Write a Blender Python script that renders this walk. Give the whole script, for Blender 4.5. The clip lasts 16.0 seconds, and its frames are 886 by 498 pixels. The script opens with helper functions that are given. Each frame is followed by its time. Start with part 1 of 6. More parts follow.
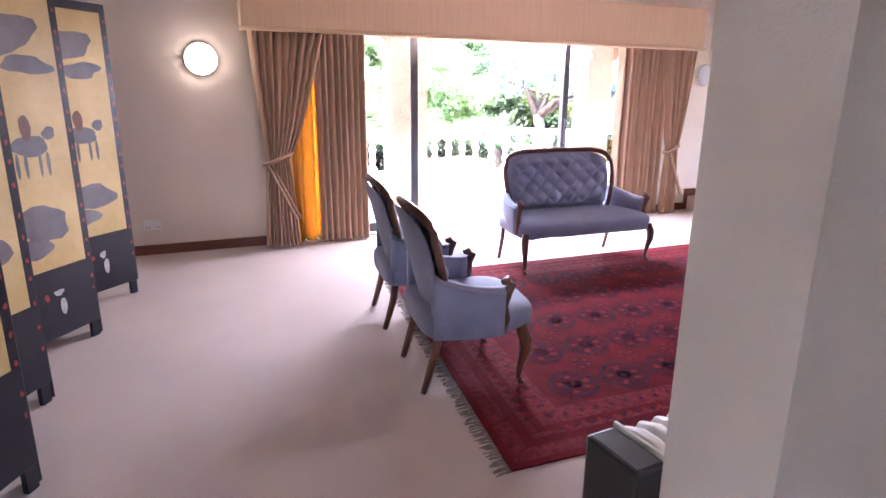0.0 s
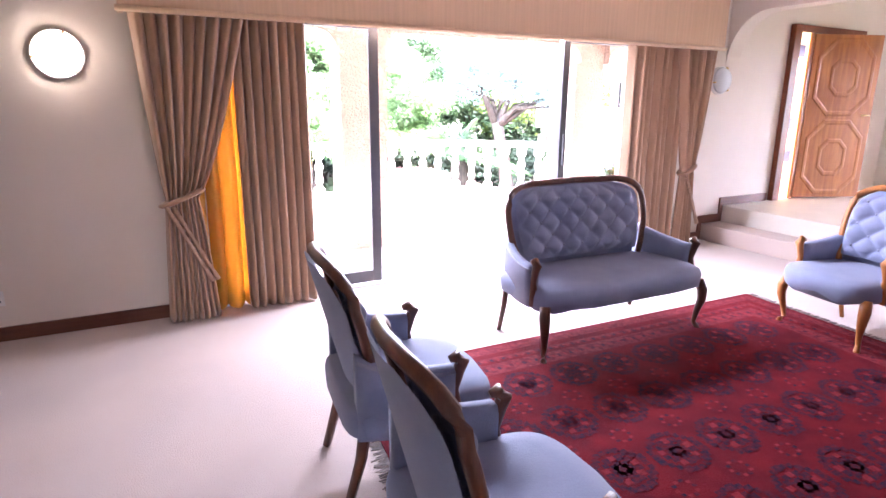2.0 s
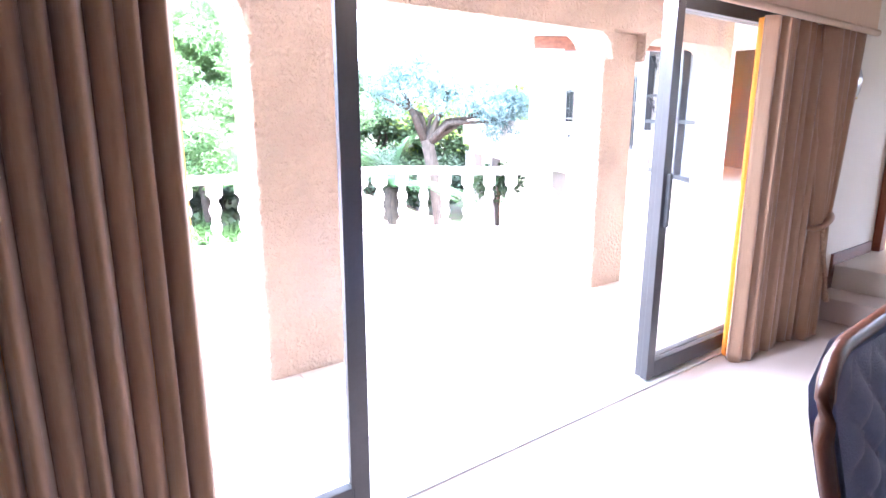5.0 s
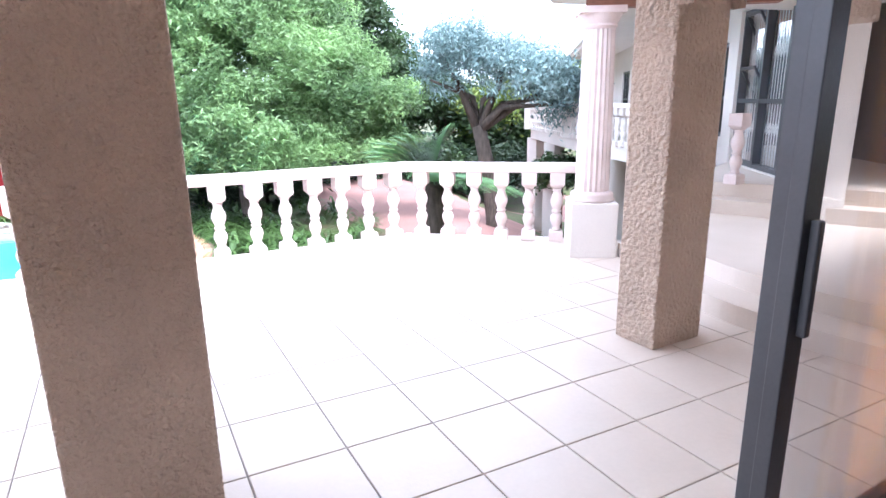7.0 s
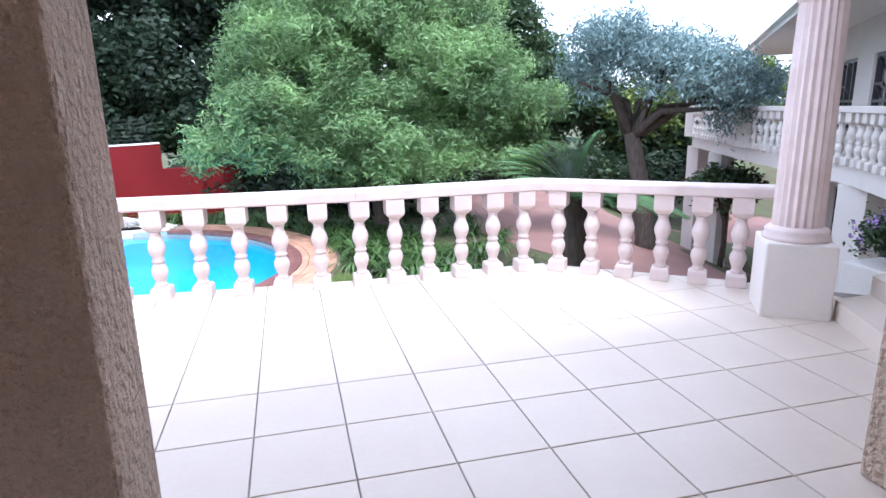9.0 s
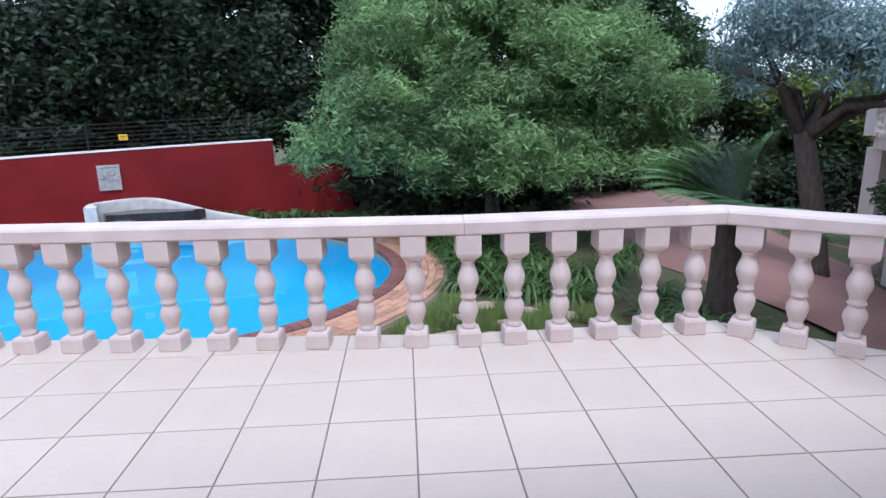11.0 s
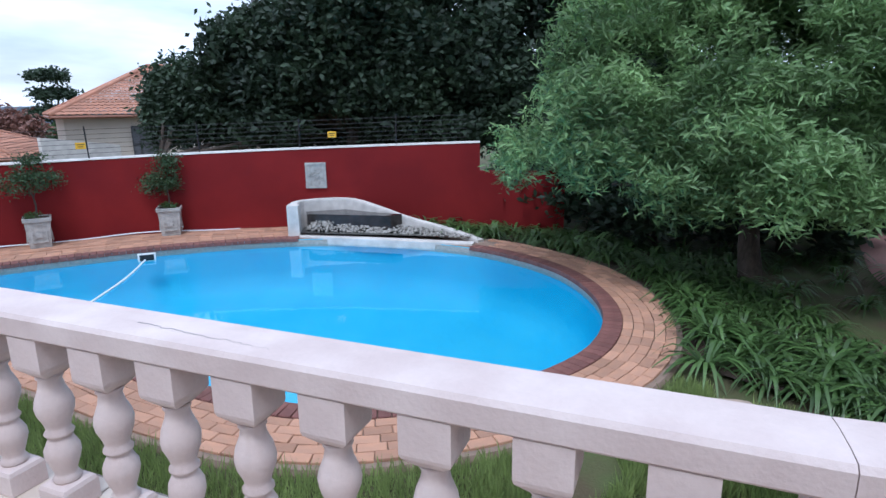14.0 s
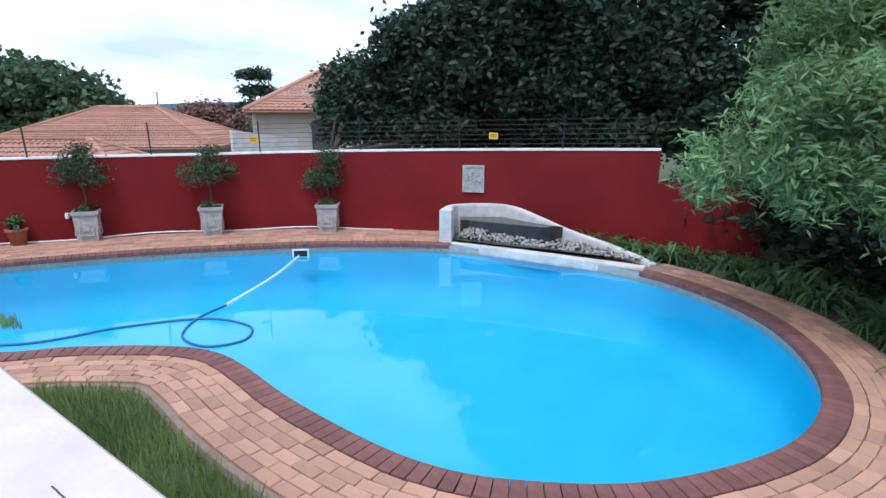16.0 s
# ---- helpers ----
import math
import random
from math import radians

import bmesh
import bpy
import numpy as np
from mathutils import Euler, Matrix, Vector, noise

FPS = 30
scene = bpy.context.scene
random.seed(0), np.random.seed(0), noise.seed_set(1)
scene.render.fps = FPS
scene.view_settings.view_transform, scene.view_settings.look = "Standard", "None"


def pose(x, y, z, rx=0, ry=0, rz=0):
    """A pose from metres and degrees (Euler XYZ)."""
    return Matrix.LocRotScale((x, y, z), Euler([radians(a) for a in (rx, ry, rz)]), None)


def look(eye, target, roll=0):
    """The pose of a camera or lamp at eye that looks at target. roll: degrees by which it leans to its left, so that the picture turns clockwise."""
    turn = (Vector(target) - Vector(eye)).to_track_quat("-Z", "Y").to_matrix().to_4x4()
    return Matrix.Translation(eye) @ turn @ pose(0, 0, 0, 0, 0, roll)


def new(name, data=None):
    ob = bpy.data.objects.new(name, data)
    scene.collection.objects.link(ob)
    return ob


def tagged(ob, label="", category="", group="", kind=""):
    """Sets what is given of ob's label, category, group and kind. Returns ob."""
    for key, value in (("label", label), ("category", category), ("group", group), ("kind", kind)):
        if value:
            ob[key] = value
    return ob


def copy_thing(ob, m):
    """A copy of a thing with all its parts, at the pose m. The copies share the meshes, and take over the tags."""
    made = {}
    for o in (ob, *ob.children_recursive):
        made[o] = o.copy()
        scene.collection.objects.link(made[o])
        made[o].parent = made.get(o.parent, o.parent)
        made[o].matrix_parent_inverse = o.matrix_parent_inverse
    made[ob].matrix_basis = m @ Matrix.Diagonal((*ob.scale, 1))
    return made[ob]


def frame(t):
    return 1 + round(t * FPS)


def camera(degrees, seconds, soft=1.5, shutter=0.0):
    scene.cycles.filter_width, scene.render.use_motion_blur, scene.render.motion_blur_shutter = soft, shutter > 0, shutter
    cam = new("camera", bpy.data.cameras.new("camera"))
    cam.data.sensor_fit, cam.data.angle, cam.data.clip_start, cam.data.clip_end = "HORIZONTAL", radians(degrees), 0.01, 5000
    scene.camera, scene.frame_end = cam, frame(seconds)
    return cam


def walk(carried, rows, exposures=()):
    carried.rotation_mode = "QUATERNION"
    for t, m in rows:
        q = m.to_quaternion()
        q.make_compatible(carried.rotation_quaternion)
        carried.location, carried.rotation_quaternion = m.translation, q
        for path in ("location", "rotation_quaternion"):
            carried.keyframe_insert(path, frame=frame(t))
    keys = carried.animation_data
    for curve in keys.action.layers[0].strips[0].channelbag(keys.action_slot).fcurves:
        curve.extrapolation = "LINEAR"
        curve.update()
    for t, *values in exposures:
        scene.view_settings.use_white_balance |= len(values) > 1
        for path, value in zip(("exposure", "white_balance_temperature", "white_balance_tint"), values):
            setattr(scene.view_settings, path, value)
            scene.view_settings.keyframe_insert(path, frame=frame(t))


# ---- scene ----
cam = camera(73.9, 16.0)
PATH = [
    (0, (0.085, 0.062, 1.539), (0.840, 1.842, 1.028), 0.5),
    (0.7, (0.316, 0.544, 1.543), (1.147, 2.294, 1.042), 0.4),
    (1, (0.378, 0.763, 1.544), (1.240, 2.496, 1.043), 0.4),
    (1.5, (0.485, 1.191, 1.553), (1.372, 2.913, 1.056), 0.3),
    (2, (0.562, 1.680, 1.562), (1.472, 3.392, 1.074), 0.4),
    (2.5, (0.674, 2.162, 1.571), (1.604, 3.868, 1.099), 0.4),
    (3, (0.769, 2.644, 1.576), (1.725, 4.340, 1.117), 0.4),
    (3.5, (0.859, 3.135, 1.574), (1.866, 4.805, 1.128), 0.3),
    (4, (0.956, 3.648, 1.567), (2.044, 5.267, 1.123), 0.2),
    (4.5, (1.118, 4.064, 1.562), (2.286, 5.625, 1.119), 0.2),
    (4.7, (1.207, 4.233, 1.561), (2.392, 5.783, 1.121), 0.2),
    (6.8, (2.752, 5.441, 1.536), (3.765, 7.094, 1.043), -0.7),
    (7, (2.869, 5.548, 1.542), (3.841, 7.226, 1.051), -0.8),
    (7.5, (3.099, 5.82, 1.525), (3.97, 7.555, 1.046), -1.1),
    (8, (3.257, 6.055, 1.534), (4.015, 7.843, 1.057), -1.0),
    (8.5, (3.411, 6.337, 1.508), (4.043, 8.176, 1.04), -0.9),
    (9, (3.49, 6.626, 1.524), (4.035, 8.493, 1.057), -1.2),
    (11.5, (3.735, 8.457, 1.576), (3.803, 10.398, 1.098), -1.4),
    (12, (3.733, 8.866, 1.565), (3.678, 10.808, 1.092), -1.3),
    (12.5, (3.738, 9.292, 1.574), (3.542, 11.225, 1.102), -1.1),
    (13, (3.742, 9.699, 1.584), (3.426, 11.616, 1.112), -0.9),
    (13.5, (3.718, 10.094, 1.589), (3.302, 11.993, 1.118), -0.7),
    (14, (3.645, 10.507, 1.592), (3.128, 12.381, 1.12), -0.7),
    (14.5, (3.58, 10.867, 1.595), (2.941, 12.703, 1.123), -0.4),
    (15, (3.484, 11.173, 1.605), (2.727, 12.963, 1.133), -0.3),
    (15.5, (3.383, 11.453, 1.611), (2.513, 13.191, 1.139), -0.1),
    (16, (3.229, 11.703, 1.583), (2.223, 13.367, 1.114), 0.3),
]
EXPOSURES = [(0, 6.0, 5650, 26), (3.5, 5.95, 5550, 24), (4.5, 5.7, 5250, 17), (5.6, 4.5, 5400, 16), (7, 2.95, 5500, 14), (7.5, 2.65, 5480, 14), (8.5, 2.2, 5420, 14), (9, 2.0, 5400, 14), (11.5, 0.8, 5350, 14), (12, 0.72, 5300, 14), (13, 0.7, 5300, 12), (16, 0.9, 5350, 10)]
walk(cam, [(t, look(eye, target, roll)) for t, eye, target, roll in PATH], EXPOSURES)

# ---------------- world and sun ----------------
world = bpy.data.worlds.new("sky")
scene.world = world
world.use_nodes = True
wn, wl = world.node_tree.nodes, world.node_tree.links
sky = wn.new("ShaderNodeTexSky")
sky.sky_type = "NISHITA"
sky.sun_disc = False
sky.sun_elevation, sky.sun_rotation = radians(58), radians(200)
sky.air_density, sky.dust_density, sky.ozone_density = 1.0, 3.0, 1.0
# a high, thin cloud layer that whitens the sky
tc = wn.new("ShaderNodeTexCoord")
mp = wn.new("ShaderNodeMapping")
mp.inputs["Scale"].default_value = (1.0, 1.0, 4.5)
cl = wn.new("ShaderNodeTexNoise")
cl.inputs["Scale"].default_value, cl.inputs["Detail"].default_value = 2.2, 6.0
cr = wn.new("ShaderNodeValToRGB")
cr.color_ramp.elements[0].position, cr.color_ramp.elements[0].color = 0.36, (0.35, 0.35, 0.35, 1)
cr.color_ramp.elements[1].position, cr.color_ramp.elements[1].color = 0.56, (1, 1, 1, 1)
cm = wn.new("ShaderNodeMixRGB")
cm.inputs["Color2"].default_value = (7.6, 7.9, 8.4, 1)
wl.new(tc.outputs["Generated"], mp.inputs["Vector"])
wl.new(mp.outputs["Vector"], cl.inputs["Vector"])
wl.new(cl.outputs["Fac"], cr.inputs["Fac"])
wl.new(cr.outputs["Color"], cm.inputs["Fac"])
wl.new(sky.outputs["Color"], cm.inputs["Color1"])
wl.new(cm.outputs["Color"], wn["Background"].inputs["Color"])
wn["Background"].inputs["Strength"].default_value = 0.10

sun_data = bpy.data.lights.new("sun", "SUN")
sun_data.energy, sun_data.angle, sun_data.color = 1.0, radians(14), (1.0, 0.96, 0.9)
sun_lamp = new("sun", sun_data)
sun_lamp.matrix_world = look((6, -6, 20), (3.5, 5, 0))


# added area lamp, hidden in the door head, to boost the sky light indoors
def fill_lamp(name, x0, x1, y, z, tilt, watts):
    ld = bpy.data.lights.new(name, "AREA")
    ld.shape, ld.size, ld.size_y, ld.energy, ld.color = "RECTANGLE", x1 - x0, 0.16, watts, (0.93, 0.96, 1.0)
    lo = new(name, ld)
    lo.matrix_world = pose((x0 + x1) / 2, y, z, tilt, 0, 0)
    return lo


fill_lamp("door_fill_lamp", 1.9, 4.6, 6.36, 2.17, -38, 9)


# ---------------- small building kit ----------------
def mesh_of(name, bm, material, smooth=False):
    me = bpy.data.meshes.new(name)
    bm.to_mesh(me)
    bm.free()
    me.materials.append(material)
    if smooth:
        me.shade_smooth()
    return me


def part(name, bm, material, parent, label="", smooth=False):
    ob = new(name, mesh_of(name, bm, material, smooth))
    ob.parent = parent
    if label:
        ob["label"] = label
    return ob


def shared(name, me, parent, m=None, label=""):
    ob = new(name, me)
    ob.parent = parent
    if m is not None:
        ob.matrix_basis = m
    if label:
        ob["label"] = label
    return ob


def structure(name, bm, material, label, category, smooth=False):
    return tagged(new(name, mesh_of(name, bm, material, smooth)), label, category, kind="structure")


def thing(name, label, category, m=None, group=""):
    ob = tagged(new(name), label, category, group)
    if m is not None:
        ob.matrix_world = m
    return ob


def box(bm, x0, x1, y0, y1, z0, z1, m=None, bevel=0.0):
    mat4 = Matrix.Translation(((x0 + x1) / 2, (y0 + y1) / 2, (z0 + z1) / 2)) @ Matrix.Diagonal((x1 - x0, y1 - y0, z1 - z0, 1))
    r = bmesh.ops.create_cube(bm, size=1, matrix=mat4)
    if bevel:
        es = {e for v in r["verts"] for e in v.link_edges}
        r2 = bmesh.ops.bevel(bm, geom=list(es), offset=bevel, segments=2, affect="EDGES", profile=0.5)
        vs = list({v for f in r2["faces"] for v in f.verts} | {v for v in r["verts"] if v.is_valid})
    else:
        vs = r["verts"]
    if m is not None:
        bmesh.ops.transform(bm, matrix=m, verts=vs)
    return vs


def boxed(x0, x1, y0, y1, z0, z1, bevel=0.0, m=None):
    bm = bmesh.new()
    box(bm, x0, x1, y0, y1, z0, z1, m, bevel)
    return bm


def loft(bm, rings, closed=True, caps=True):
    """Skin rings of points, one after the other."""
    vs = [[bm.verts.new(p) for p in ring] for ring in rings]
    n = len(vs[0])
    for a, b in zip(vs, vs[1:]):
        for i in range(n if closed else n - 1):
            bm.faces.new((a[i], a[(i + 1) % n], b[(i + 1) % n], b[i]))
    if caps and closed:
        bm.faces.new(vs[0][::-1])
        bm.faces.new(vs[-1])
    return vs


def lathe(bm, profile, seg=16, at=(0, 0, 0), flute=0.0):
    rings = []
    for r, z in profile:
        ring = []
        for i in range(seg):
            a = 2 * math.pi * i / seg
            q = r * (1 - flute * (i % 2)) if flute else r
            ring.append((at[0] + q * math.cos(a), at[1] + q * math.sin(a), at[2] + z))
        rings.append(ring)
    loft(bm, rings)
    return bm


def tube(bm, pts, radii, seg=8, squash=1.0):
    pts = [Vector(p) for p in pts]
    if not hasattr(radii, "__len__"):
        radii = [radii] * len(pts)
    rings = []
    for i, p in enumerate(pts):
        d = (pts[min(i + 1, len(pts) - 1)] - pts[max(i - 1, 0)]).normalized()
        up = Vector((0, 0, 1)) if abs(d.z) < 0.9 else Vector((1, 0, 0))
        u = d.cross(up).normalized()
        v = u.cross(d).normalized()
        rings.append([p + radii[i] * (math.cos(a) * u + squash * math.sin(a) * v) for a in (2 * math.pi * k / seg for k in range(seg))])
    loft(bm, rings)
    return bm


def spline(pts, n=6, closed=False):
    """Catmull-Rom through control points."""
    pts = [Vector(p) for p in pts]
    k = len(pts)
    out = []
    for i in range(k if closed else k - 1):
        if closed:
            a, b, c, d = (pts[(i + j) % k] for j in (-1, 0, 1, 2))
        else:
            a, b, c, d = pts[max(i - 1, 0)], pts[i], pts[i + 1], pts[min(i + 2, k - 1)]
        for j in range(n):
            t = j / n
            out.append(0.5 * ((2 * b) + (c - a) * t + (2 * a - 5 * b + 4 * c - d) * t * t + (3 * b - 3 * c + d - a) * t ** 3))
    if not closed:
        out.append(pts[-1])
    return out


def prism(bm, outline, z0, z1):
    loft(bm, [[(p[0], p[1], z0) for p in outline], [(p[0], p[1], z1) for p in outline]])
    return bm


# ---------------- materials ----------------
def material(name, colour, rough=0.6, vary=0.15, scale=8.0, fine=80.0, bump=0.2, metal=0.0, second=None, amount=0.5, per_piece=0.0,
             sheen=0.0, stretch=(1, 1, 1), detail=5.0, bump_scale=None, distance=0.01, spec=0.5):
    m = bpy.data.materials.new(name)
    m.use_nodes = True
    nt, ln = m.node_tree.nodes, m.node_tree.links
    bsdf = nt["Principled BSDF"]
    co = nt.new("ShaderNodeTexCoord")
    mapping = nt.new("ShaderNodeMapping")
    mapping.inputs["Scale"].default_value = stretch
    ln.new(co.outputs["Object"], mapping.inputs["Vector"])
    big = nt.new("ShaderNodeTexNoise")
    big.inputs["Scale"].default_value, big.inputs["Detail"].default_value = scale, detail
    small = nt.new("ShaderNodeTexNoise")
    small.inputs["Scale"].default_value, small.inputs["Detail"].default_value = fine, 3.0
    ln.new(mapping.outputs["Vector"], big.inputs["Vector"])
    ln.new(mapping.outputs["Vector"], small.inputs["Vector"])
    ramp = nt.new("ShaderNodeValToRGB")
    c2 = second or tuple(c * (1 - 2 * vary) for c in colour)
    ramp.color_ramp.elements[0].position, ramp.color_ramp.elements[1].position = 0.5 - 0.25 * (1 if not second else amount), 0.68
    ramp.color_ramp.elements[0].color, ramp.color_ramp.elements[1].color = (*c2, 1), (*colour, 1)
    ln.new(big.outputs["Fac"], ramp.inputs["Fac"])
    hsv = nt.new("ShaderNodeHueSaturation")
    ln.new(ramp.outputs["Color"], hsv.inputs["Color"])
    val = nt.new("ShaderNodeMath")
    val.operation = "MULTIPLY_ADD"
    val.inputs[1].default_value, val.inputs[2].default_value = vary * 1.6, 1 - vary * 0.8
    ln.new(small.outputs["Fac"], val.inputs[0])
    if per_piece:
        info = nt.new("ShaderNodeObjectInfo")
        geo = nt.new("ShaderNodeNewGeometry")
        both = nt.new("ShaderNodeMath")
        both.operation = "ADD"
        ln.new(info.outputs["Random"], both.inputs[0])
        ln.new(geo.outputs["Random Per Island"], both.inputs[1])
        fr = nt.new("ShaderNodeMath")
        fr.operation = "FRACT"
        ln.new(both.outputs[0], fr.inputs[0])
        add = nt.new("ShaderNodeMath")
        add.operation = "MULTIPLY_ADD"
        add.inputs[1].default_value = per_piece
        ln.new(fr.outputs[0], add.inputs[0])
        sub = nt.new("ShaderNodeMath")
        sub.operation = "SUBTRACT"
        sub.inputs[1].default_value = per_piece / 2
        ln.new(val.outputs[0], sub.inputs[0])
        ln.new(sub.outputs[0], add.inputs[2])
        ln.new(add.outputs[0], hsv.inputs["Value"])
    else:
        ln.new(val.outputs[0], hsv.inputs["Value"])
    ln.new(hsv.outputs["Color"], bsdf.inputs["Base Color"])
    bsdf.inputs["Roughness"].default_value, bsdf.inputs["Metallic"].default_value = rough, metal
    bsdf.inputs["Specular IOR Level"].default_value = spec
    if sheen:
        bsdf.inputs["Sheen Weight"].default_value = sheen
    if bump:
        bn = nt.new("ShaderNodeBump")
        bn.inputs["Strength"].default_value, bn.inputs["Distance"].default_value = bump, distance
        src = small
        if bump_scale:
            src = nt.new("ShaderNodeTexNoise")
            src.inputs["Scale"].default_value, src.inputs["Detail"].default_value = bump_scale, 4.0
            ln.new(mapping.outputs["Vector"], src.inputs["Vector"])
        ln.new(src.outputs["Fac"], bn.inputs["Height"])
        ln.new(bn.outputs["Normal"], bsdf.inputs["Normal"])
    return m


def leaf_material(name, dark, light, rough=0.55, trans=0.35):
    m = material(name, light, rough, 0.12, 0.8, 9.0, 0.0, second=dark, amount=0.9, per_piece=0.55)
    nt, ln = m.node_tree.nodes, m.node_tree.links
    bsdf, outn = nt["Principled BSDF"], nt["Material Output"]
    tr = nt.new("ShaderNodeBsdfTranslucent")
    mix = nt.new("ShaderNodeMixShader")
    mix.inputs["Fac"].default_value = trans
    hs = [n for n in nt if n.type == "HUE_SAT"][0]
    ln.new(hs.outputs["Color"], tr.inputs["Color"])
    ln.new(bsdf.outputs["BSDF"], mix.inputs[1])
    ln.new(tr.outputs["BSDF"], mix.inputs[2])
    ln.new(mix.outputs["Shader"], outn.inputs["Surface"])
    return m


def plain(name, colour, rough=0.5, metal=0.0, emit=None, strength=0.0):
    m = bpy.data.materials.new(name)
    m.use_nodes = True
    b = m.node_tree.nodes["Principled BSDF"]
    b.inputs["Base Color"].default_value = (*colour, 1)
    b.inputs["Roughness"].default_value, b.inputs["Metallic"].default_value = rough, metal
    if emit:
        b.inputs["Emission Color"].default_value, b.inputs["Emission Strength"].default_value = (*emit, 1), strength
    return m


M_carpet = material("carpet_beige_pink", (0.50, 0.395, 0.34), 0.95, 0.16, 1.6, 150, 1.0, sheen=0.25, second=(0.44, 0.345, 0.30), amount=0.7, distance=0.006)
M_wall_in = material("painted_wall_cream", (0.74, 0.66, 0.58), 0.75, 0.03, 1.5, 140, 0.12)
M_ceiling = material("ceiling_white", (0.78, 0.72, 0.66), 0.8, 0.03, 2.0, 120, 0.1)
M_jamb = material("jamb_white_paint", (0.74, 0.71, 0.66), 0.6, 0.03, 2.0, 160, 0.15)
M_skirting = material("skirting_dark_wood", (0.16, 0.055, 0.03), 0.4, 0.2, 3, 60, 0.15, stretch=(1, 12, 12))
M_valance = material("valance_peach_fabric", (0.68, 0.47, 0.30), 0.85, 0.06, 4, 220, 0.25, stretch=(10, 1, 0.25), sheen=0.2)
M_curtain = material("curtain_gold_beige", (0.43, 0.265, 0.165), 0.7, 0.12, 3, 120, 0.2, stretch=(1, 1, 0.15), sheen=0.35)
M_lining = leaf_material("curtain_lining_orange", (0.80, 0.44, 0.07), (0.92, 0.58, 0.13), 0.8, 0.6)
M_rope = material("tieback_rope_fabric", (0.46, 0.30, 0.20), 0.8, 0.25, 60, 200, 0.5)
M_alu = material("dark_bronze_aluminium", (0.085, 0.085, 0.092), 0.35, 0.12, 3, 90, 0.05, metal=0.35)
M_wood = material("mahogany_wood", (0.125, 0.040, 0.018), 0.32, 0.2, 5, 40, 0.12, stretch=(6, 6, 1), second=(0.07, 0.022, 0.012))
# lit copy of the wood: the light on it is put into the colour
M_wood_lit = material("wood_lit_honey", (0.42, 0.155, 0.035), 0.35, 0.15, 3, 50, 0.12, stretch=(8, 8, 0.8), second=(0.29, 0.095, 0.02))
M_blue = material("blue_velvet", (0.205, 0.225, 0.335), 0.8, 0.12, 4, 190, 0.3, sheen=0.15, second=(0.16, 0.175, 0.275), amount=0.8)
M_piping = material("blue_piping_cord", (0.24, 0.25, 0.34), 0.7, 0.1, 20, 260, 0.3)
M_lacquer = material("black_lacquer", (0.018, 0.02, 0.032), 0.3, 0.15, 6, 60, 0.06)
M_gold = material("gold_leaf_panel", (0.72, 0.56, 0.27), 0.42, 0.12, 3, 30, 0.1, second=(0.60, 0.44, 0.18))
M_ink = material("painted_ink_grey", (0.12, 0.11, 0.13), 0.5, 0.3, 5, 40, 0.1, second=(0.22, 0.20, 0.22))
M_red_paint = material("painted_red_flower", (0.45, 0.06, 0.05), 0.45, 0.2, 20, 60, 0.05)
M_brown_paint = material("painted_brown", (0.20, 0.085, 0.06), 0.5, 0.2, 20, 60, 0.05)
M_pale_paint = material("painted_pale_vase", (0.55, 0.56, 0.58), 0.5, 0.2, 20, 60, 0.05)
M_white_metal = material("white_enamel", (0.78, 0.77, 0.75), 0.3, 0.04, 4, 80, 0.03)
M_black_plastic = plain("black_plastic", (0.02, 0.02, 0.022), 0.35)
M_lamp_on = plain("opal_glass_lit", (0.95, 0.9, 0.8), 0.3, emit=(1.0, 0.86, 0.62), strength=0.55)
M_lamp_off = plain("opal_glass_unlit", (0.62, 0.64, 0.68), 0.25)
M_brass = plain("brass", (0.62, 0.45, 0.2), 0.3, 1.0)
M_chrome = plain("steel", (0.6, 0.6, 0.6), 0.3, 1.0)
M_plaster = material("rough_plaster_tan", (0.585, 0.445, 0.34), 0.9, 0.10, 3, 60, 1.0, bump_scale=34, distance=0.06)
M_render_white = material("wall_paint_warm_white", (0.72, 0.66, 0.61), 0.85, 0.05, 1.2, 70, 0.35, bump_scale=30, distance=0.015)
M_baluster = material("baluster_pale_pink_paint", (0.68, 0.575, 0.54), 0.65, 0.06, 4, 60, 0.25, second=(0.58, 0.47, 0.44), amount=0.6)
M_tile = material("terrace_tile_cream", (0.62, 0.535, 0.455), 0.42, 0.05, 1.3, 45, 0.10, per_piece=0.07, second=(0.57, 0.475, 0.40), amount=0.7)
M_grout = material("grout_grey", (0.30, 0.26, 0.23), 0.95, 0.15, 6, 90, 0.3)
M_pool_wall = material("pool_plaster_blue", (0.065, 0.44, 0.66), 0.7, 0.04, 1.5, 40, 0.1, second=(0.08, 0.48, 0.69))
M_coping = material("coping_brick_maroon", (0.205, 0.085, 0.07), 0.8, 0.18, 8, 60, 0.5, per_piece=0.35)
M_paver = material("paver_brick_salmon", (0.46, 0.245, 0.15), 0.88, 0.14, 6, 70, 0.5, per_piece=0.42, second=(0.40, 0.225, 0.15))
M_mortar = material("mortar_sand", (0.28, 0.20, 0.15), 0.95, 0.15, 10, 80, 0.4)
M_red_wall = material("boundary_wall_red", (0.20, 0.014, 0.014), 0.85, 0.10, 0.9, 50, 0.25, second=(0.15, 0.010, 0.011), spec=0.2)
M_white_cap = material("wall_cap_white", (0.66, 0.62, 0.58), 0.85, 0.15, 5, 60, 0.3)
M_stone_pot = material("cast_stone_grey", (0.46, 0.44, 0.41), 0.9, 0.2, 12, 70, 0.7, bump_scale=45, distance=0.02)
M_terracotta = material("terracotta", (0.36, 0.13, 0.07), 0.85, 0.15, 6, 60, 0.3)
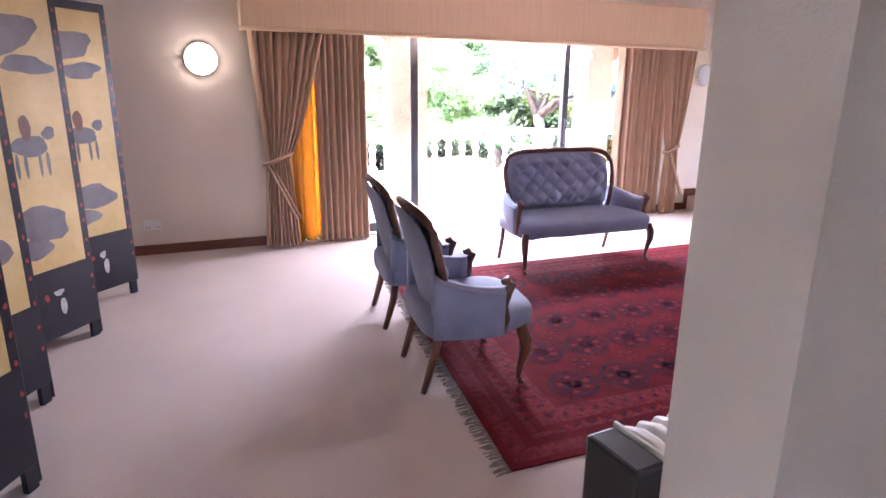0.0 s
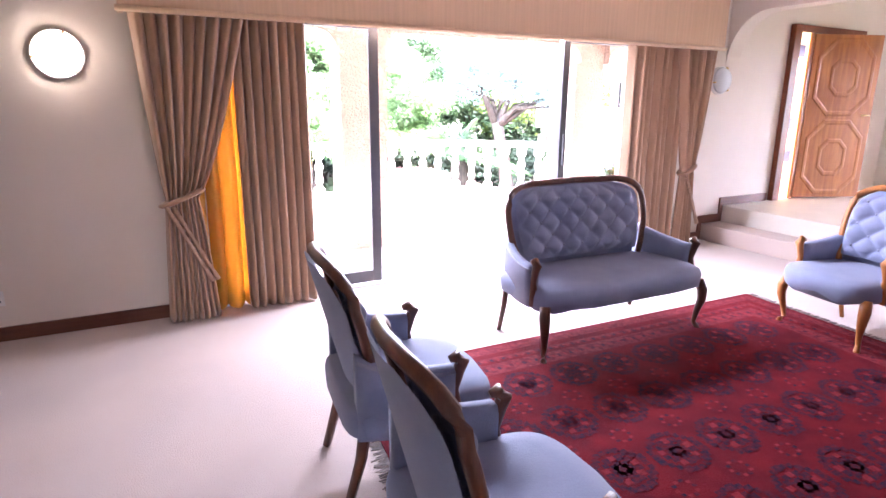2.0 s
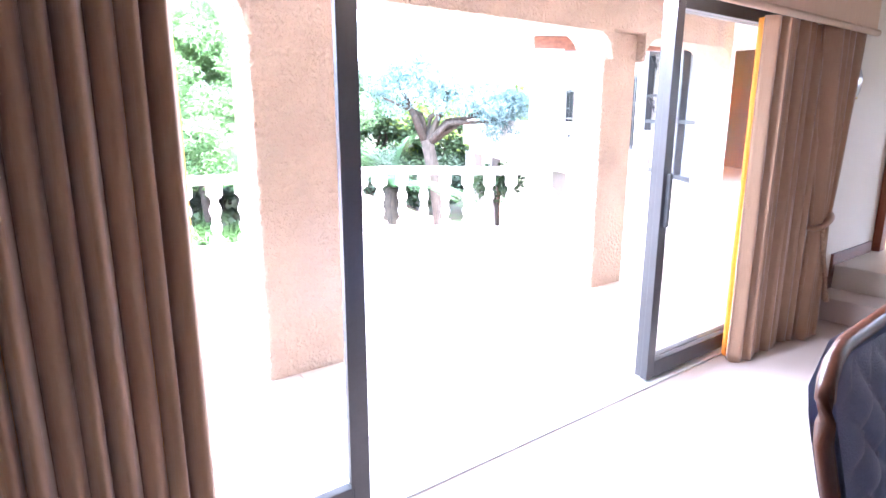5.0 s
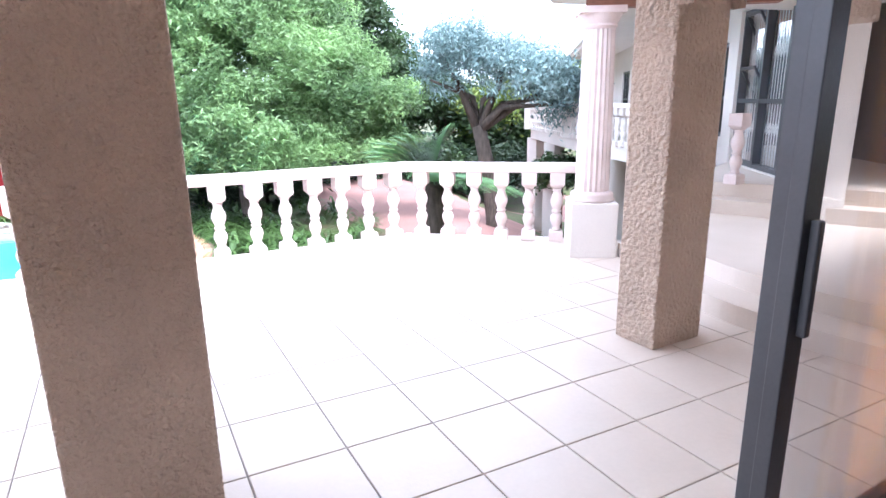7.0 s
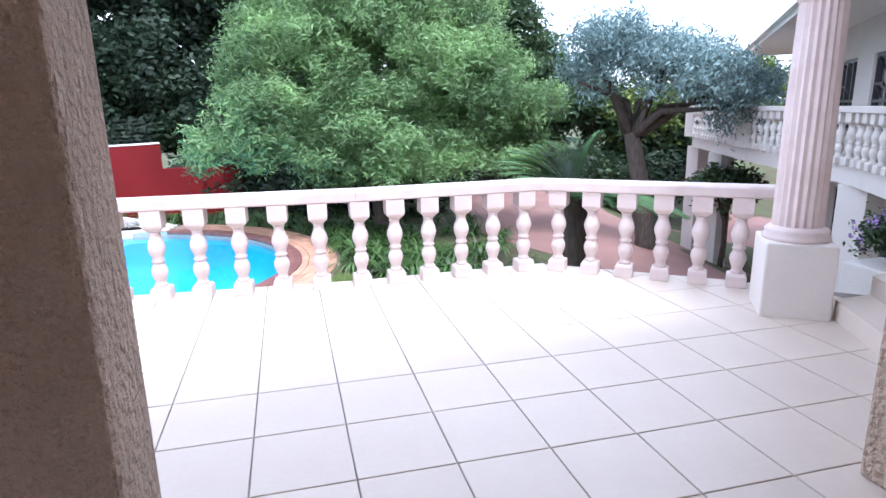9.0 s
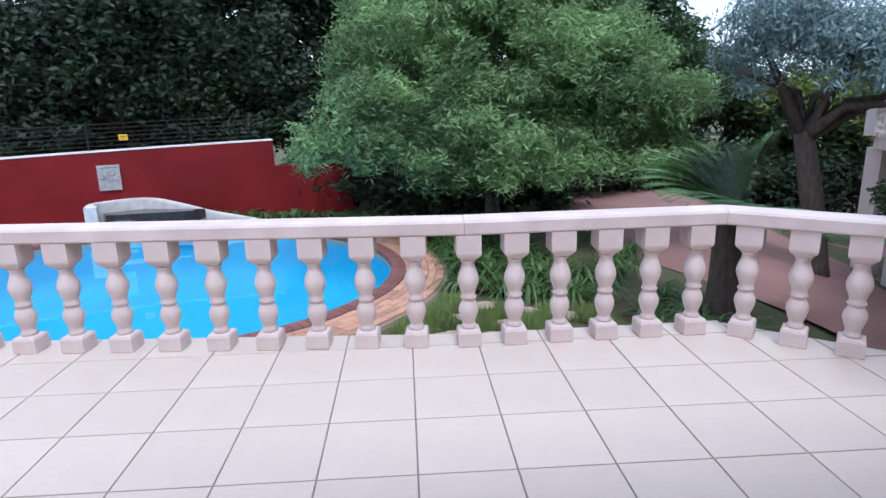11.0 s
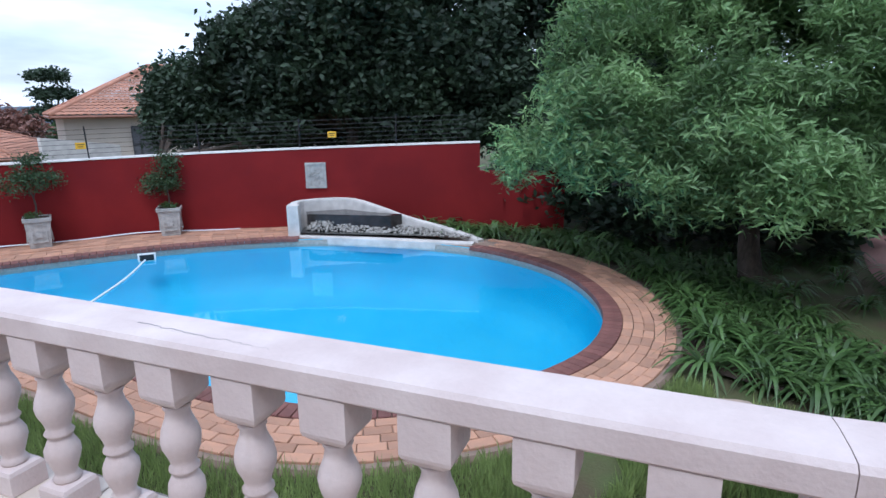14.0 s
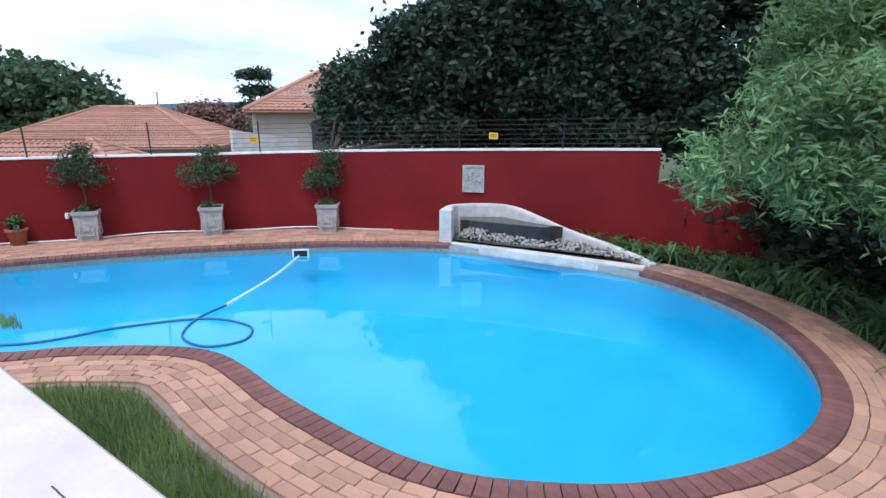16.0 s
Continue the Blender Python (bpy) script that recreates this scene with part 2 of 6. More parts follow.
M_roof = material("roof_tile_terracotta", (0.46, 0.215, 0.135), 0.85, 0.15, 2.5, 40, 0.4, per_piece=0.35, second=(0.36, 0.18, 0.12))
M_pebble = material("pebble_white_grey", (0.33, 0.31, 0.28), 0.6, 0.15, 20, 60, 0.2, per_piece=0.7)
M_soil = material("bed_soil_mulch", (0.085, 0.052, 0.036), 0.95, 0.35, 5, 60, 1.0, second=(0.05, 0.035, 0.026))
M_lawn = material("lawn_ground", (0.075, 0.105, 0.030), 0.95, 0.3, 2.0, 60, 1.0, second=(0.085, 0.065, 0.035))
M_drive = material("driveway_paving_pinkish", (0.30, 0.165, 0.14), 0.9, 0.15, 1.0, 26, 0.5, second=(0.25, 0.135, 0.115))
M_bark = material("bark_grey_brown", (0.10, 0.075, 0.058), 0.9, 0.3, 6, 40, 0.9, stretch=(4, 4, 1))
M_grass = leaf_material("grass_blades", (0.12, 0.17, 0.045), (0.30, 0.38, 0.13), 0.6, 0.3)
M_strap = leaf_material("strap_leaf_green", (0.04, 0.085, 0.022), (0.12, 0.20, 0.06), 0.4, 0.25)
M_leaf_feather = leaf_material("leaf_feathery_green", (0.05, 0.10, 0.035), (0.30, 0.46, 0.18), 0.5, 0.35)
M_leaf_dark = leaf_material("leaf_dark_green", (0.012, 0.025, 0.014), (0.042, 0.070, 0.034), 0.6, 0.25)
M_leaf_mid = leaf_material("leaf_mid_green", (0.03, 0.06, 0.025), (0.08, 0.13, 0.05), 0.5, 0.3)
M_leaf_blue = leaf_material("leaf_blue_grey", (0.12, 0.185, 0.18), (0.27, 0.37, 0.36), 0.55, 0.3)
M_leaf_yellow = leaf_material("leaf_yellow_green", (0.09, 0.14, 0.02), (0.22, 0.28, 0.06), 0.55, 0.35)
M_palm = leaf_material("cycad_frond_green", (0.05, 0.12, 0.04), (0.13, 0.25, 0.085), 0.4, 0.25)
# blue-grey of distance haze painted into the hill colour
M_hill = material("far_hill_hazed", (0.17, 0.22, 0.28), 1.0, 0.1, 0.01, 0.05, 0.0)
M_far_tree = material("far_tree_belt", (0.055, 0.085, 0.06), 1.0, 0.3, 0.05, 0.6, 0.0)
M_yellow = plain("sign_yellow", (0.75, 0.42, 0.02), 0.5)
M_hose = plain("hose_white", (0.75, 0.78, 0.8), 0.5)
M_hose_blue = plain("hose_blue", (0.03, 0.12, 0.25), 0.5)
M_timber = material("timber_beam_redbrown", (0.28, 0.12, 0.075), 0.6, 0.2, 3, 40, 0.2, stretch=(1, 8, 8))
M_sheer = plain("sheer_curtain", (0.62, 0.66, 0.72), 0.8)
# dark colour that stands in for the shade of rooms behind windows
M_room_shade = plain("room_shade_dark", (0.10, 0.10, 0.11), 0.8)

M_glass = bpy.data.materials.new("window_glass")
M_glass.use_nodes = True
gn, gl = M_glass.node_tree.nodes, M_glass.node_tree.links
gt, gg, gm, gf = gn.new("ShaderNodeBsdfTransparent"), gn.new("ShaderNodeBsdfGlossy"), gn.new("ShaderNodeMixShader"), gn.new("ShaderNodeLayerWeight")
gg.inputs["Roughness"].default_value = 0.02
gf.inputs["Blend"].default_value = 0.5
gp, gq = gn.new("ShaderNodeMath"), gn.new("ShaderNodeMath")
gp.operation, gq.operation = "POWER", "MULTIPLY_ADD"
gp.inputs[1].default_value = 4.5
gq.inputs[1].default_value, gq.inputs[2].default_value = 0.85, 0.025
gl.new(gf.outputs["Facing"], gp.inputs[0])
gl.new(gp.outputs[0], gq.inputs[0])
gl.new(gq.outputs[0], gm.inputs["Fac"])
gl.new(gt.outputs[0], gm.inputs[1])
gl.new(gg.outputs[0], gm.inputs[2])
gl.new(gm.outputs[0], gn["Material Output"].inputs["Surface"])

M_water = bpy.data.materials.new("pool_water")
M_water.use_nodes = True
gn, gl = M_water.node_tree.nodes, M_water.node_tree.links
gt, gg, gm, gf = gn.new("ShaderNodeBsdfTransparent"), gn.new("ShaderNodeBsdfGlossy"), gn.new("ShaderNodeMixShader"), gn.new("ShaderNodeLayerWeight")
gt.inputs["Color"].default_value = (0.80, 0.95, 1.0, 1)
gg.inputs["Roughness"].default_value = 0.015
wv, wb, wc, wm = gn.new("ShaderNodeTexNoise"), gn.new("ShaderNodeBump"), gn.new("ShaderNodeTexCoord"), gn.new("ShaderNodeMapping")
wm.inputs["Scale"].default_value = (1.0, 0.6, 1.0)
wv.inputs["Scale"].default_value, wv.inputs["Detail"].default_value = 5.0, 3.0
wb.inputs["Strength"].default_value, wb.inputs["Distance"].default_value = 0.06, 0.02
gl.new(wc.outputs["Object"], wm.inputs["Vector"])
gl.new(wm.outputs["Vector"], wv.inputs["Vector"])
gl.new(wv.outputs["Fac"], wb.inputs["Height"])
gl.new(wb.outputs["Normal"], gg.inputs["Normal"])
gl.new(wb.outputs["Normal"], gf.inputs["Normal"])
gf.inputs["Blend"].default_value = 0.5
gp, gq = gn.new("ShaderNodeMath"), gn.new("ShaderNodeMath")
gp.operation, gq.operation = "POWER", "MULTIPLY_ADD"
gp.inputs[1].default_value = 4.5
gq.inputs[1].default_value, gq.inputs[2].default_value = 0.85, 0.025
gl.new(gf.outputs["Facing"], gp.inputs[0])
gl.new(gp.outputs[0], gq.inputs[0])
gl.new(gq.outputs[0], gm.inputs["Fac"])
gl.new(gt.outputs[0], gm.inputs[1])
gl.new(gg.outputs[0], gm.inputs[2])
gl.new(gm.outputs[0], gn["Material Output"].inputs["Surface"])

# rug: deep red field with dark octagon rosettes in rows and banded borders
M_rug = material("rug_deep_red", (0.135, 0.006, 0.010), 0.95, 0.2, 6, 240, 0.5, second=(0.085, 0.004, 0.009), spec=0.1)
M_rug_border = material("rug_border_dark_red", (0.085, 0.006, 0.014), 0.95, 0.3, 38, 260, 0.5, second=(0.17, 0.022, 0.026), spec=0.1)
M_rug_dark = material("rug_motif_blue_black", (0.020, 0.012, 0.028), 0.95, 0.4, 45, 240, 0.4, second=(0.10, 0.010, 0.016), amount=0.7, spec=0.08)
M_rug_light = material("rug_motif_rose", (0.15, 0.012, 0.014), 0.95, 0.3, 45, 240, 0.4, second=(0.20, 0.02, 0.03), amount=0.8, spec=0.08)
M_fringe = material("rug_fringe_grey", (0.25, 0.20, 0.18), 0.95, 0.3, 30, 150, 0.4)

# ---------------- the living room: shell ----------------
WY = 6.25          # inner face of the window wall
CEIL = 2.95
OPEN0, OPEN1, HEAD = 1.05, 5.75, 2.24
structure("floor", boxed(-2.8, 6.5, -3.2, WY + 0.22, -0.12, 0.0), M_carpet, "worn beige-pink wall-to-wall carpet of the living room", "carpet floor")
b = bmesh.new()
box(b, -2.8, OPEN0, WY, WY + 0.22, 0, CEIL)
box(b, OPEN1, 10.2, WY, WY + 0.22, 0, CEIL)
box(b, OPEN0, OPEN1, WY, WY + 0.22, HEAD, CEIL)
structure("wall_window", b, M_wall_in, "cream painted wall around the wide sliding door", "wall")
structure("wall_west", boxed(-3.0, -2.8, -3.2, WY + 0.22, 0, CEIL), M_wall_in, "plain cream painted side wall", "wall")
b = bmesh.new()
box(b, 0.92, 6.62, 0.62, 0.86, 0, CEIL)
structure("wall_south", b, M_jamb, "white painted wall end beside the wide doorway", "wall")
b = bmesh.new()
box(b, -3.0, -2.7, -3.4, -3.2, 0, CEIL)
box(b, -2.25, 6.62, -3.4, -3.2, 0, CEIL)
box(b, -2.7, -2.25, -3.4, -3.2, 2.1, CEIL)
structure("wall_back", b, M_wall_in, "plain wall with an opening behind the doorway", "wall")
structure("wall_hall_side", boxed(6.42, 6.62, -3.2, 0.62, 0, CEIL), M_wall_in, "plain painted wall of the passage", "wall")
structure("ceiling", boxed(-3.0, 10.3, -3.4, WY + 0.22, CEIL, CEIL + 0.15), M_ceiling, "plain white ceiling", "ceiling")
# arch wall towards the entrance hall
AX0, AX1, AY0 = 6.52, 6.74, 4.32
outline = [(0.86, 0), (AY0, 0), (AY0, 1.95)]
outline += [(AY0 + 0.45 - 0.45 * math.cos(a), 1.95 + 0.55 * math.sin(a)) for a in (math.pi / 2 * k / 8 for k in range(1, 9))]
outline += [(WY - 0.45 + 0.45 * math.sin(a), 1.95 + 0.55 * math.cos(a)) for a in (math.pi / 2 * k / 8 for k in range(0, 9))]
outline += [(WY, CEIL), (0.86, CEIL)]
b = bmesh.new()
loft(b, [[(AX0, p[0], p[1]) for p in outline], [(AX1, p[0], p[1]) for p in outline]])
structure("wall_arch", b, M_wall_in, "cream wall with a soft-cornered arch to the entrance hall", "wall")
b = bmesh.new()
box(b, 10.0, 10.2, 0.62, 3.9, 0.4, CEIL)
box(b, 10.0, 10.2, 4.9, WY, 0.4, CEIL)
box(b, 10.0, 10.2, 3.9, 4.9, 2.3, CEIL)
structure("wall_hall_end", b, M_wall_in, "white wall of the entrance hall", "wall")
structure("wall_hall_south", boxed(6.74, 10.2, 0.62, 0.86, 0.4, CEIL), M_wall_in, "white wall of the entrance hall", "wall")
b = bmesh.new()
box(b, 6.40, 6.74, 4.32, WY, 0, 0.19, bevel=0.012)
step1 = structure("step_1", b, M_carpet, "carpeted lower step to the entrance hall", "step")
b = bmesh.new()
box(b, 6.74, 10.0, 0.86, WY, 0, 0.38, bevel=0.012)
structure("step_2", b, material("hall_floor_pale", (0.62, 0.55, 0.47), 0.5, 0.06, 2, 60, 0.1), "pale raised floor of the entrance hall", "floor")
# skirting boards
b = bmesh.new()
box(b, -2.8, OPEN0, WY - 0.018, WY - 0.001, 0, 0.095)
box(b, OPEN1, 6.40, WY - 0.018, WY - 0.001, 0, 0.095)
box(b, 6.345, 6.40, WY - 0.020, WY - 0.001, 0.095, 0.285)
box(b, 6.40, 6.74, WY - 0.018, WY - 0.001, 0.19, 0.285)
box(b, 6.685, 6.74, WY - 0.020, WY - 0.001, 0.285, 0.475)
box(b, 6.74, 7.55, WY - 0.018, WY - 0.001, 0.38, 0.475)
structure("baseboard", b, M_skirting, "dark reddish wooden skirting board that climbs the steps", "skirting")
b = bmesh.new()
box(b, 6.502, 6.519, 0.87, AY0 - 0.002, 0, 0.095)
structure("baseboard_arch", b, M_skirting, "dark wooden skirting board by the arch", "skirting")

# pelmet over the door
pel = thing("pelmet", "padded peach fabric pelmet over the sliding door", "pelmet", Matrix.Translation((0, 0, 0)))
part("front_board", boxed(0.60, 6.16, 6.00, 6.03, 2.10, 2.56, 0.008), M_valance, pel)
part("end_board", boxed(0.60, 0.63, 6.03, WY, 2.10, 2.56), M_valance, pel)
part("end_board", boxed(6.13, 6.16, 6.03, WY, 2.10, 2.56), M_valance, pel)
part("top_board", boxed(0.60, 6.16, 6.00, WY, 2.56, 2.58), M_valance, pel)
b = bmesh.new()
tube(b, [(0.585, 6.0, 2.10), (6.175, 6.0, 2.10)], 0.020, 10)
part("piping", b, M_valance, pel, "rolled lower edge of the pelmet", True)


# ---------------- sliding door ----------------
def door_leaf(name, x0, x1, y, label):
    d = thing(name, label, "sliding door")
    z0, z1, w = 0.03, 2.20, 0.075
    part("stile", boxed(x0, x0 + w, y, y + 0.045, z0, z1, 0.004), M_alu, d)
    part("stile", boxed(x1 - w, x1, y, y + 0.045, z0, z1, 0.004), M_alu, d)
    part("rail", boxed(x0 + w, x1 - w, y, y + 0.045, z0, z0 + 0.10, 0.004), M_alu, d)
    part("rail", boxed(x0 + w, x1 - w, y, y + 0.045, z1 - 0.09, z1, 0.004), M_alu, d)
    g = part("glass", boxed(x0 + w, x1 - w, y + 0.019, y + 0.025, z0 + 0.10, z1 - 0.09), M_glass, d)
    g.visible_shadow = False
    part("bead", boxed(x1 - w - 0.012, x1 - w, y - 0.006, y, z0 + 0.1, z1 - 0.09), M_alu, d)
    return d


M_sill = material("sill_pale_aluminium", (0.5, 0.48, 0.46), 0.5, 0.1, 4, 60, 0.1)
fr = tagged(new("window_1"), "dark aluminium frame of the sliding garden door", "door frame", kind="structure")
part("jamb", boxed(OPEN0, OPEN0 + 0.05, WY + 0.02, WY + 0.18, 0, HEAD), M_alu, fr)
part("jamb", boxed(OPEN1 - 0.05, OPEN1, WY + 0.02, WY + 0.18, 0, HEAD), M_alu, fr)
part("head", boxed(OPEN0 + 0.05, OPEN1 - 0.05, WY + 0.02, WY + 0.18, HEAD - 0.04, HEAD), M_alu, fr)
part("sill_track", boxed(OPEN0 + 0.05, OPEN1 - 0.05, WY + 0.02, WY + 0.18, 0.0, 0.012, 0.003), M_sill, fr)
door_leaf("sliding_door", OPEN0 + 0.06, 2.42, WY + 0.055, "fixed glazed door leaf in dark aluminium behind the curtain")
dl = door_leaf("sliding_door", 4.30, OPEN1 - 0.06, WY + 0.055, "slid-open glazed door leaf in dark aluminium")
door_leaf("sliding_door", 4.315, OPEN1 - 0.11, WY + 0.103, "second glazed door leaf stacked behind the first")
part("handle", boxed(4.33, 4.355, WY + 0.03, WY + 0.055, 0.95, 1.25, 0.005), M_alu, dl, "slim dark pull handle")


# ---------------- curtains ----------------
def curtain(name, label, x0, x1, tie_x, tie_z, spread, y, z0=0.02, z1=2.12, folds=9, seed=1, mat=M_curtain, thin=0.004):
    """A pleated drape: full width above, drawn in to the tie and flaring a little below it. tie_x None: hangs straight."""
    rnd = random.Random(seed)
    phase = [rnd.uniform(0, 6.28) for _ in range(3)]
    nu, nv = folds * 12, 36
    b = bmesh.new()
    rows = []
    for j in range(nv + 1):
        z = z0 + (z1 - z0) * j / nv
        if tie_x is None:
            a0, a1 = x0, x1
        else:
            if z > tie_z:
                k = ((z - tie_z) / (z1 - tie_z)) ** 0.75
                a0 = (tie_x - spread) * (1 - k) + x0 * k
                a1 = (tie_x + spread) * (1 - k) + x1 * k
            else:
                k = ((tie_z - z) / (tie_z - z0)) ** 0.8
                a0, a1 = tie_x - spread * (1 + 0.55 * k), tie_x + spread * (1 + 0.75 * k)
        row = []
        squeeze = min(1.0, (a1 - a0) / (x1 - x0) * 1.3)
        for i in range(nu + 1):
            u = i / nu
            ph = u * folds * 2 * math.pi + 0.5 * math.sin(3 * u * 6.28 + phase[0]) + 0.25 * math.sin(z * 2.2 + phase[1])
            amp = 0.042 + 0.016 * math.sin(u * 17 + phase[2])
            dy = amp * (math.sin(ph) + 0.25 * math.sin(2 * ph + 0.7)) * (0.6 + 0.4 * squeeze)
            row.append(b.verts.new((a0 + (a1 - a0) * u + 0.012 * math.cos(ph) * squeeze, y + dy, z + (0.012 * math.sin(ph + 1) if j == 0 else 0))))
        rows.append(row)
    for p, q in zip(rows, rows[1:]):
        for i in range(nu):
            b.faces.new((p[i], p[i + 1], q[i + 1], q[i]))
    c = thing(name, label, "curtain")
    ob = part("drape", b, mat, c, "", True)
    md = ob.modifiers.new("thickness", "SOLIDIFY")
    md.thickness = thin
    return c


def tieback(c, x, z, y, w):
    b = bmesh.new()
    pts = [(x + w * math.cos(a), y + 0.055 * math.sin(a), z + 0.05 * math.cos(a)) for a in (2 * math.pi * k / 20 for k in range(21))]
    tube(b, pts, 0.034, 8, 0.55)
    part("tieback", b, M_curtain, c, "fabric band round the gathered drape", True)
    b = bmesh.new()
    for side in (-1, 1):
        pts = [(x - w * 0.7 + 0.02 * side + 0.05 * k, y - 0.05 + 0.012 * side, z - 0.05 - 0.11 * k) for k in range(6)]
        tube(b, pts, [0.013, 0.016, 0.013, 0.016, 0.013, 0.02], 7)
    part("cord", b, M_rope, c, "twisted hanging cord", True)


c = curtain("curtain", "gold-beige lined drape gathered in a tieback", 0.64, 1.36, 0.86, 0.90, 0.105, 6.085, folds=9, seed=3)
tieback(c, 0.86, 0.90, 6.085, 0.125)
curtain("curtain", "gold-beige pleated drape hanging straight beside the door", 1.26, 1.78, None, 0, 0, 6.16, folds=8, seed=5)
curtain("curtain_lining", "glowing orange sheer lining behind the drapes", 0.88, 1.80, None, 0, 0, 6.225, folds=8, seed=9, mat=M_lining, thin=0.002)
c = curtain("curtain", "gold-beige lined drape gathered in a tieback by the steps", 5.60, 6.12, 5.88, 0.86, 0.075, 6.085, folds=7, seed=11)
tieback(c, 5.88, 0.86, 6.085, 0.09)
curtain("curtain", "gold-beige pleated drape hanging straight near the steps", 4.98, 5.74, None, 0, 0, 6.16, folds=9, seed=13)
curtain("curtain_lining", "pale orange sheer lining at the drape's edge", 5.04, 5.50, None, 0, 0, 6.225, folds=4, seed=15, mat=M_lining, thin=0.002)


# ---------------- wall lamps, socket, heater ----------------
def wall_lamp(x, z, mat, label):
    l = thing("wall_lamp", label, "wall lamp", pose(x, WY, z, 90))
    b = bmesh.new()
    lathe(b, [(0.001, 0.0), (0.150, 0.0), (0.150, 0.03), (0.14, 0.035)], 32)
    part("back_plate", b, M_white_metal, l, "", True)
    b = bmesh.new()
    lathe(b, [(0.140, 0.034), (0.134, 0.055), (0.115, 0.075), (0.08, 0.09), (0.04, 0.097), (0.002, 0.099)], 32)
    part("diffuser", b, mat, l, "round opal glass diffuser", True)
    for a in (100, 220, 340):
        b = boxed(-0.008, 0.008, 0.125, 0.146, 0.035, 0.068, 0.003)
        bmesh.ops.transform(b, matrix=pose(0, 0, 0, 0, 0, a), verts=b.verts)
        part("clip", b, M_brass, l, "small metal clip")


wall_lamp(0.24, 1.83, M_lamp_on, "lit round opal glass wall lamp")
wall_lamp(6.44, 1.80, M_lamp_off, "unlit round opal glass wall lamp beside the arch")
s = thing("wall_socket", "white double wall socket above the skirting", "socket", pose(-0.33, WY, 0.29, 90))
part("plate", boxed(-0.075, 0.075, -0.05, 0.05, 0.0, 0.008, 0.003), M_white_metal, s)
for dx in (-0.04, 0.04):
    part("switch", boxed(dx - 0.012, dx + 0.012, 0.012, 0.034, 0.008, 0.013, 0.002), M_white_metal, s)
    for q in (-0.012, 0.012):
        # small black block that paints the shade of a pin hole
        part("hole", boxed(dx + q - 0.004, dx + q + 0.004, -0.026, -0.016, 0.0075, 0.0085), M_black_plastic, s)
al = thing("alarm_sensor", "small white alarm sensor high by the arch", "sensor", pose(6.40, WY, 2.52, 90))
part("housing", boxed(-0.035, 0.035, -0.05, 0.05, 0, 0.045, 0.012), M_white_metal, al)

h = thing("oil_heater", "white oil-filled radiator with a black control box", "heater", pose(1.06, 1.16, 0, 0, 0, 4))
fin = bmesh.new()
ol = [(0.11 * s1 + 0.0, z) for s1, z in ((-0.8, 0.09), (-1, 0.12), (-1, 0.56), (-0.8, 0.61), (-0.3, 0.63), (0.3, 0.63), (0.8, 0.61), (1, 0.56), (1, 0.12), (0.8, 0.09))]
loft(fin, [[(-0.005, 0.92 * y, 0.01 + 0.98 * z) for y, z in ol], [(0.008, y, z) for y, z in ol], [(0.022, y, z) for y, z in ol], [(0.035, 0.92 * y, 0.01 + 0.98 * z) for y, z in ol]])
fm = mesh_of("fin", fin, M_white_metal, True)
for k in range(11):
    shared("fin", fm, h, Matrix.Translation((0.10 + 0.062 * k, 0, 0)))
part("control_box", boxed(-0.02, 0.085, -0.10, 0.10, 0.16, 0.615, 0.012), M_black_plastic, h, "black plastic control box")
part("control_trim", boxed(0.086, 0.098, -0.105, 0.105, 0.14, 0.625, 0.004), M_white_metal, h)
b = bmesh.new()
lathe(b, [(0.024, 0), (0.024, 0.012), (0.018, 0.02)], 16)
bmesh.ops.transform(b, matrix=pose(-0.02, 0.0, 0.33, 0, -90, 0), verts=b.verts)
part("thermostat_knob", b, M_black_plastic, h)
part("switch", boxed(-0.026, -0.019, -0.02, 0.0, 0.43, 0.46, 0.002), M_red_paint, h, "red rocker switch")
for x in (0.12, 0.70):
    part("foot_bar", boxed(x - 0.02, x + 0.02, -0.14, 0.14, 0.045, 0.10, 0.008), M_white_metal, h)
    for y in (-0.12, 0.12):
        b = bmesh.new()
        lathe(b, [(0.024, -0.01), (0.024, 0.01)], 12)
        bmesh.ops.transform(b, matrix=pose(x, y, 0.0245, 0, 90, 0), verts=b.verts)
        part("castor", b, M_black_plastic, h)

# ---------------- entrance door ----------------
d = tagged(new("door_1"), "honey-brown panelled entrance door beside a coloured sidelight", "door", kind="structure")
M_post = material("red_mahogany_post", (0.20, 0.055, 0.022), 0.4, 0.15, 3, 50, 0.1, stretch=(8, 8, 0.8))
DX, DZ, DT = 7.66, 0.38, 2.46
part("jamb", boxed(DX - 0.07, DX + 0.06, WY - 0.07, WY - 0.002, DZ, DT, 0.005), M_post, d, "dark reddish door post")
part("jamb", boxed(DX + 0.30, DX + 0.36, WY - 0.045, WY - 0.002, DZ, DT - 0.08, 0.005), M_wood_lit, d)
part("head", boxed(DX, 9.1, WY - 0.05, WY - 0.002, DT - 0.08, DT, 0.005), M_post, d)
# weak emission on the pane replaces daylight coming through it
part("sidelight", boxed(DX + 0.065, DX + 0.30, WY - 0.02, WY - 0.004, DZ, DT - 0.08), plain("sidelight_amber_backlit", (0.75, 0.52, 0.25), 0.3, emit=(1.0, 0.62, 0.24), strength=0.10), d, "pale amber sidelight glass with daylight put in as emission")
for k, z in enumerate((0.85, 1.25, 1.65, 2.1)):
    part("coloured_pane", boxed(DX + 0.10, DX + 0.24, WY - 0.026, WY - 0.0215, z, z + 0.14), plain("pane_violet", (0.35, 0.25, 0.5), 0.2), d, "small violet glass pane")
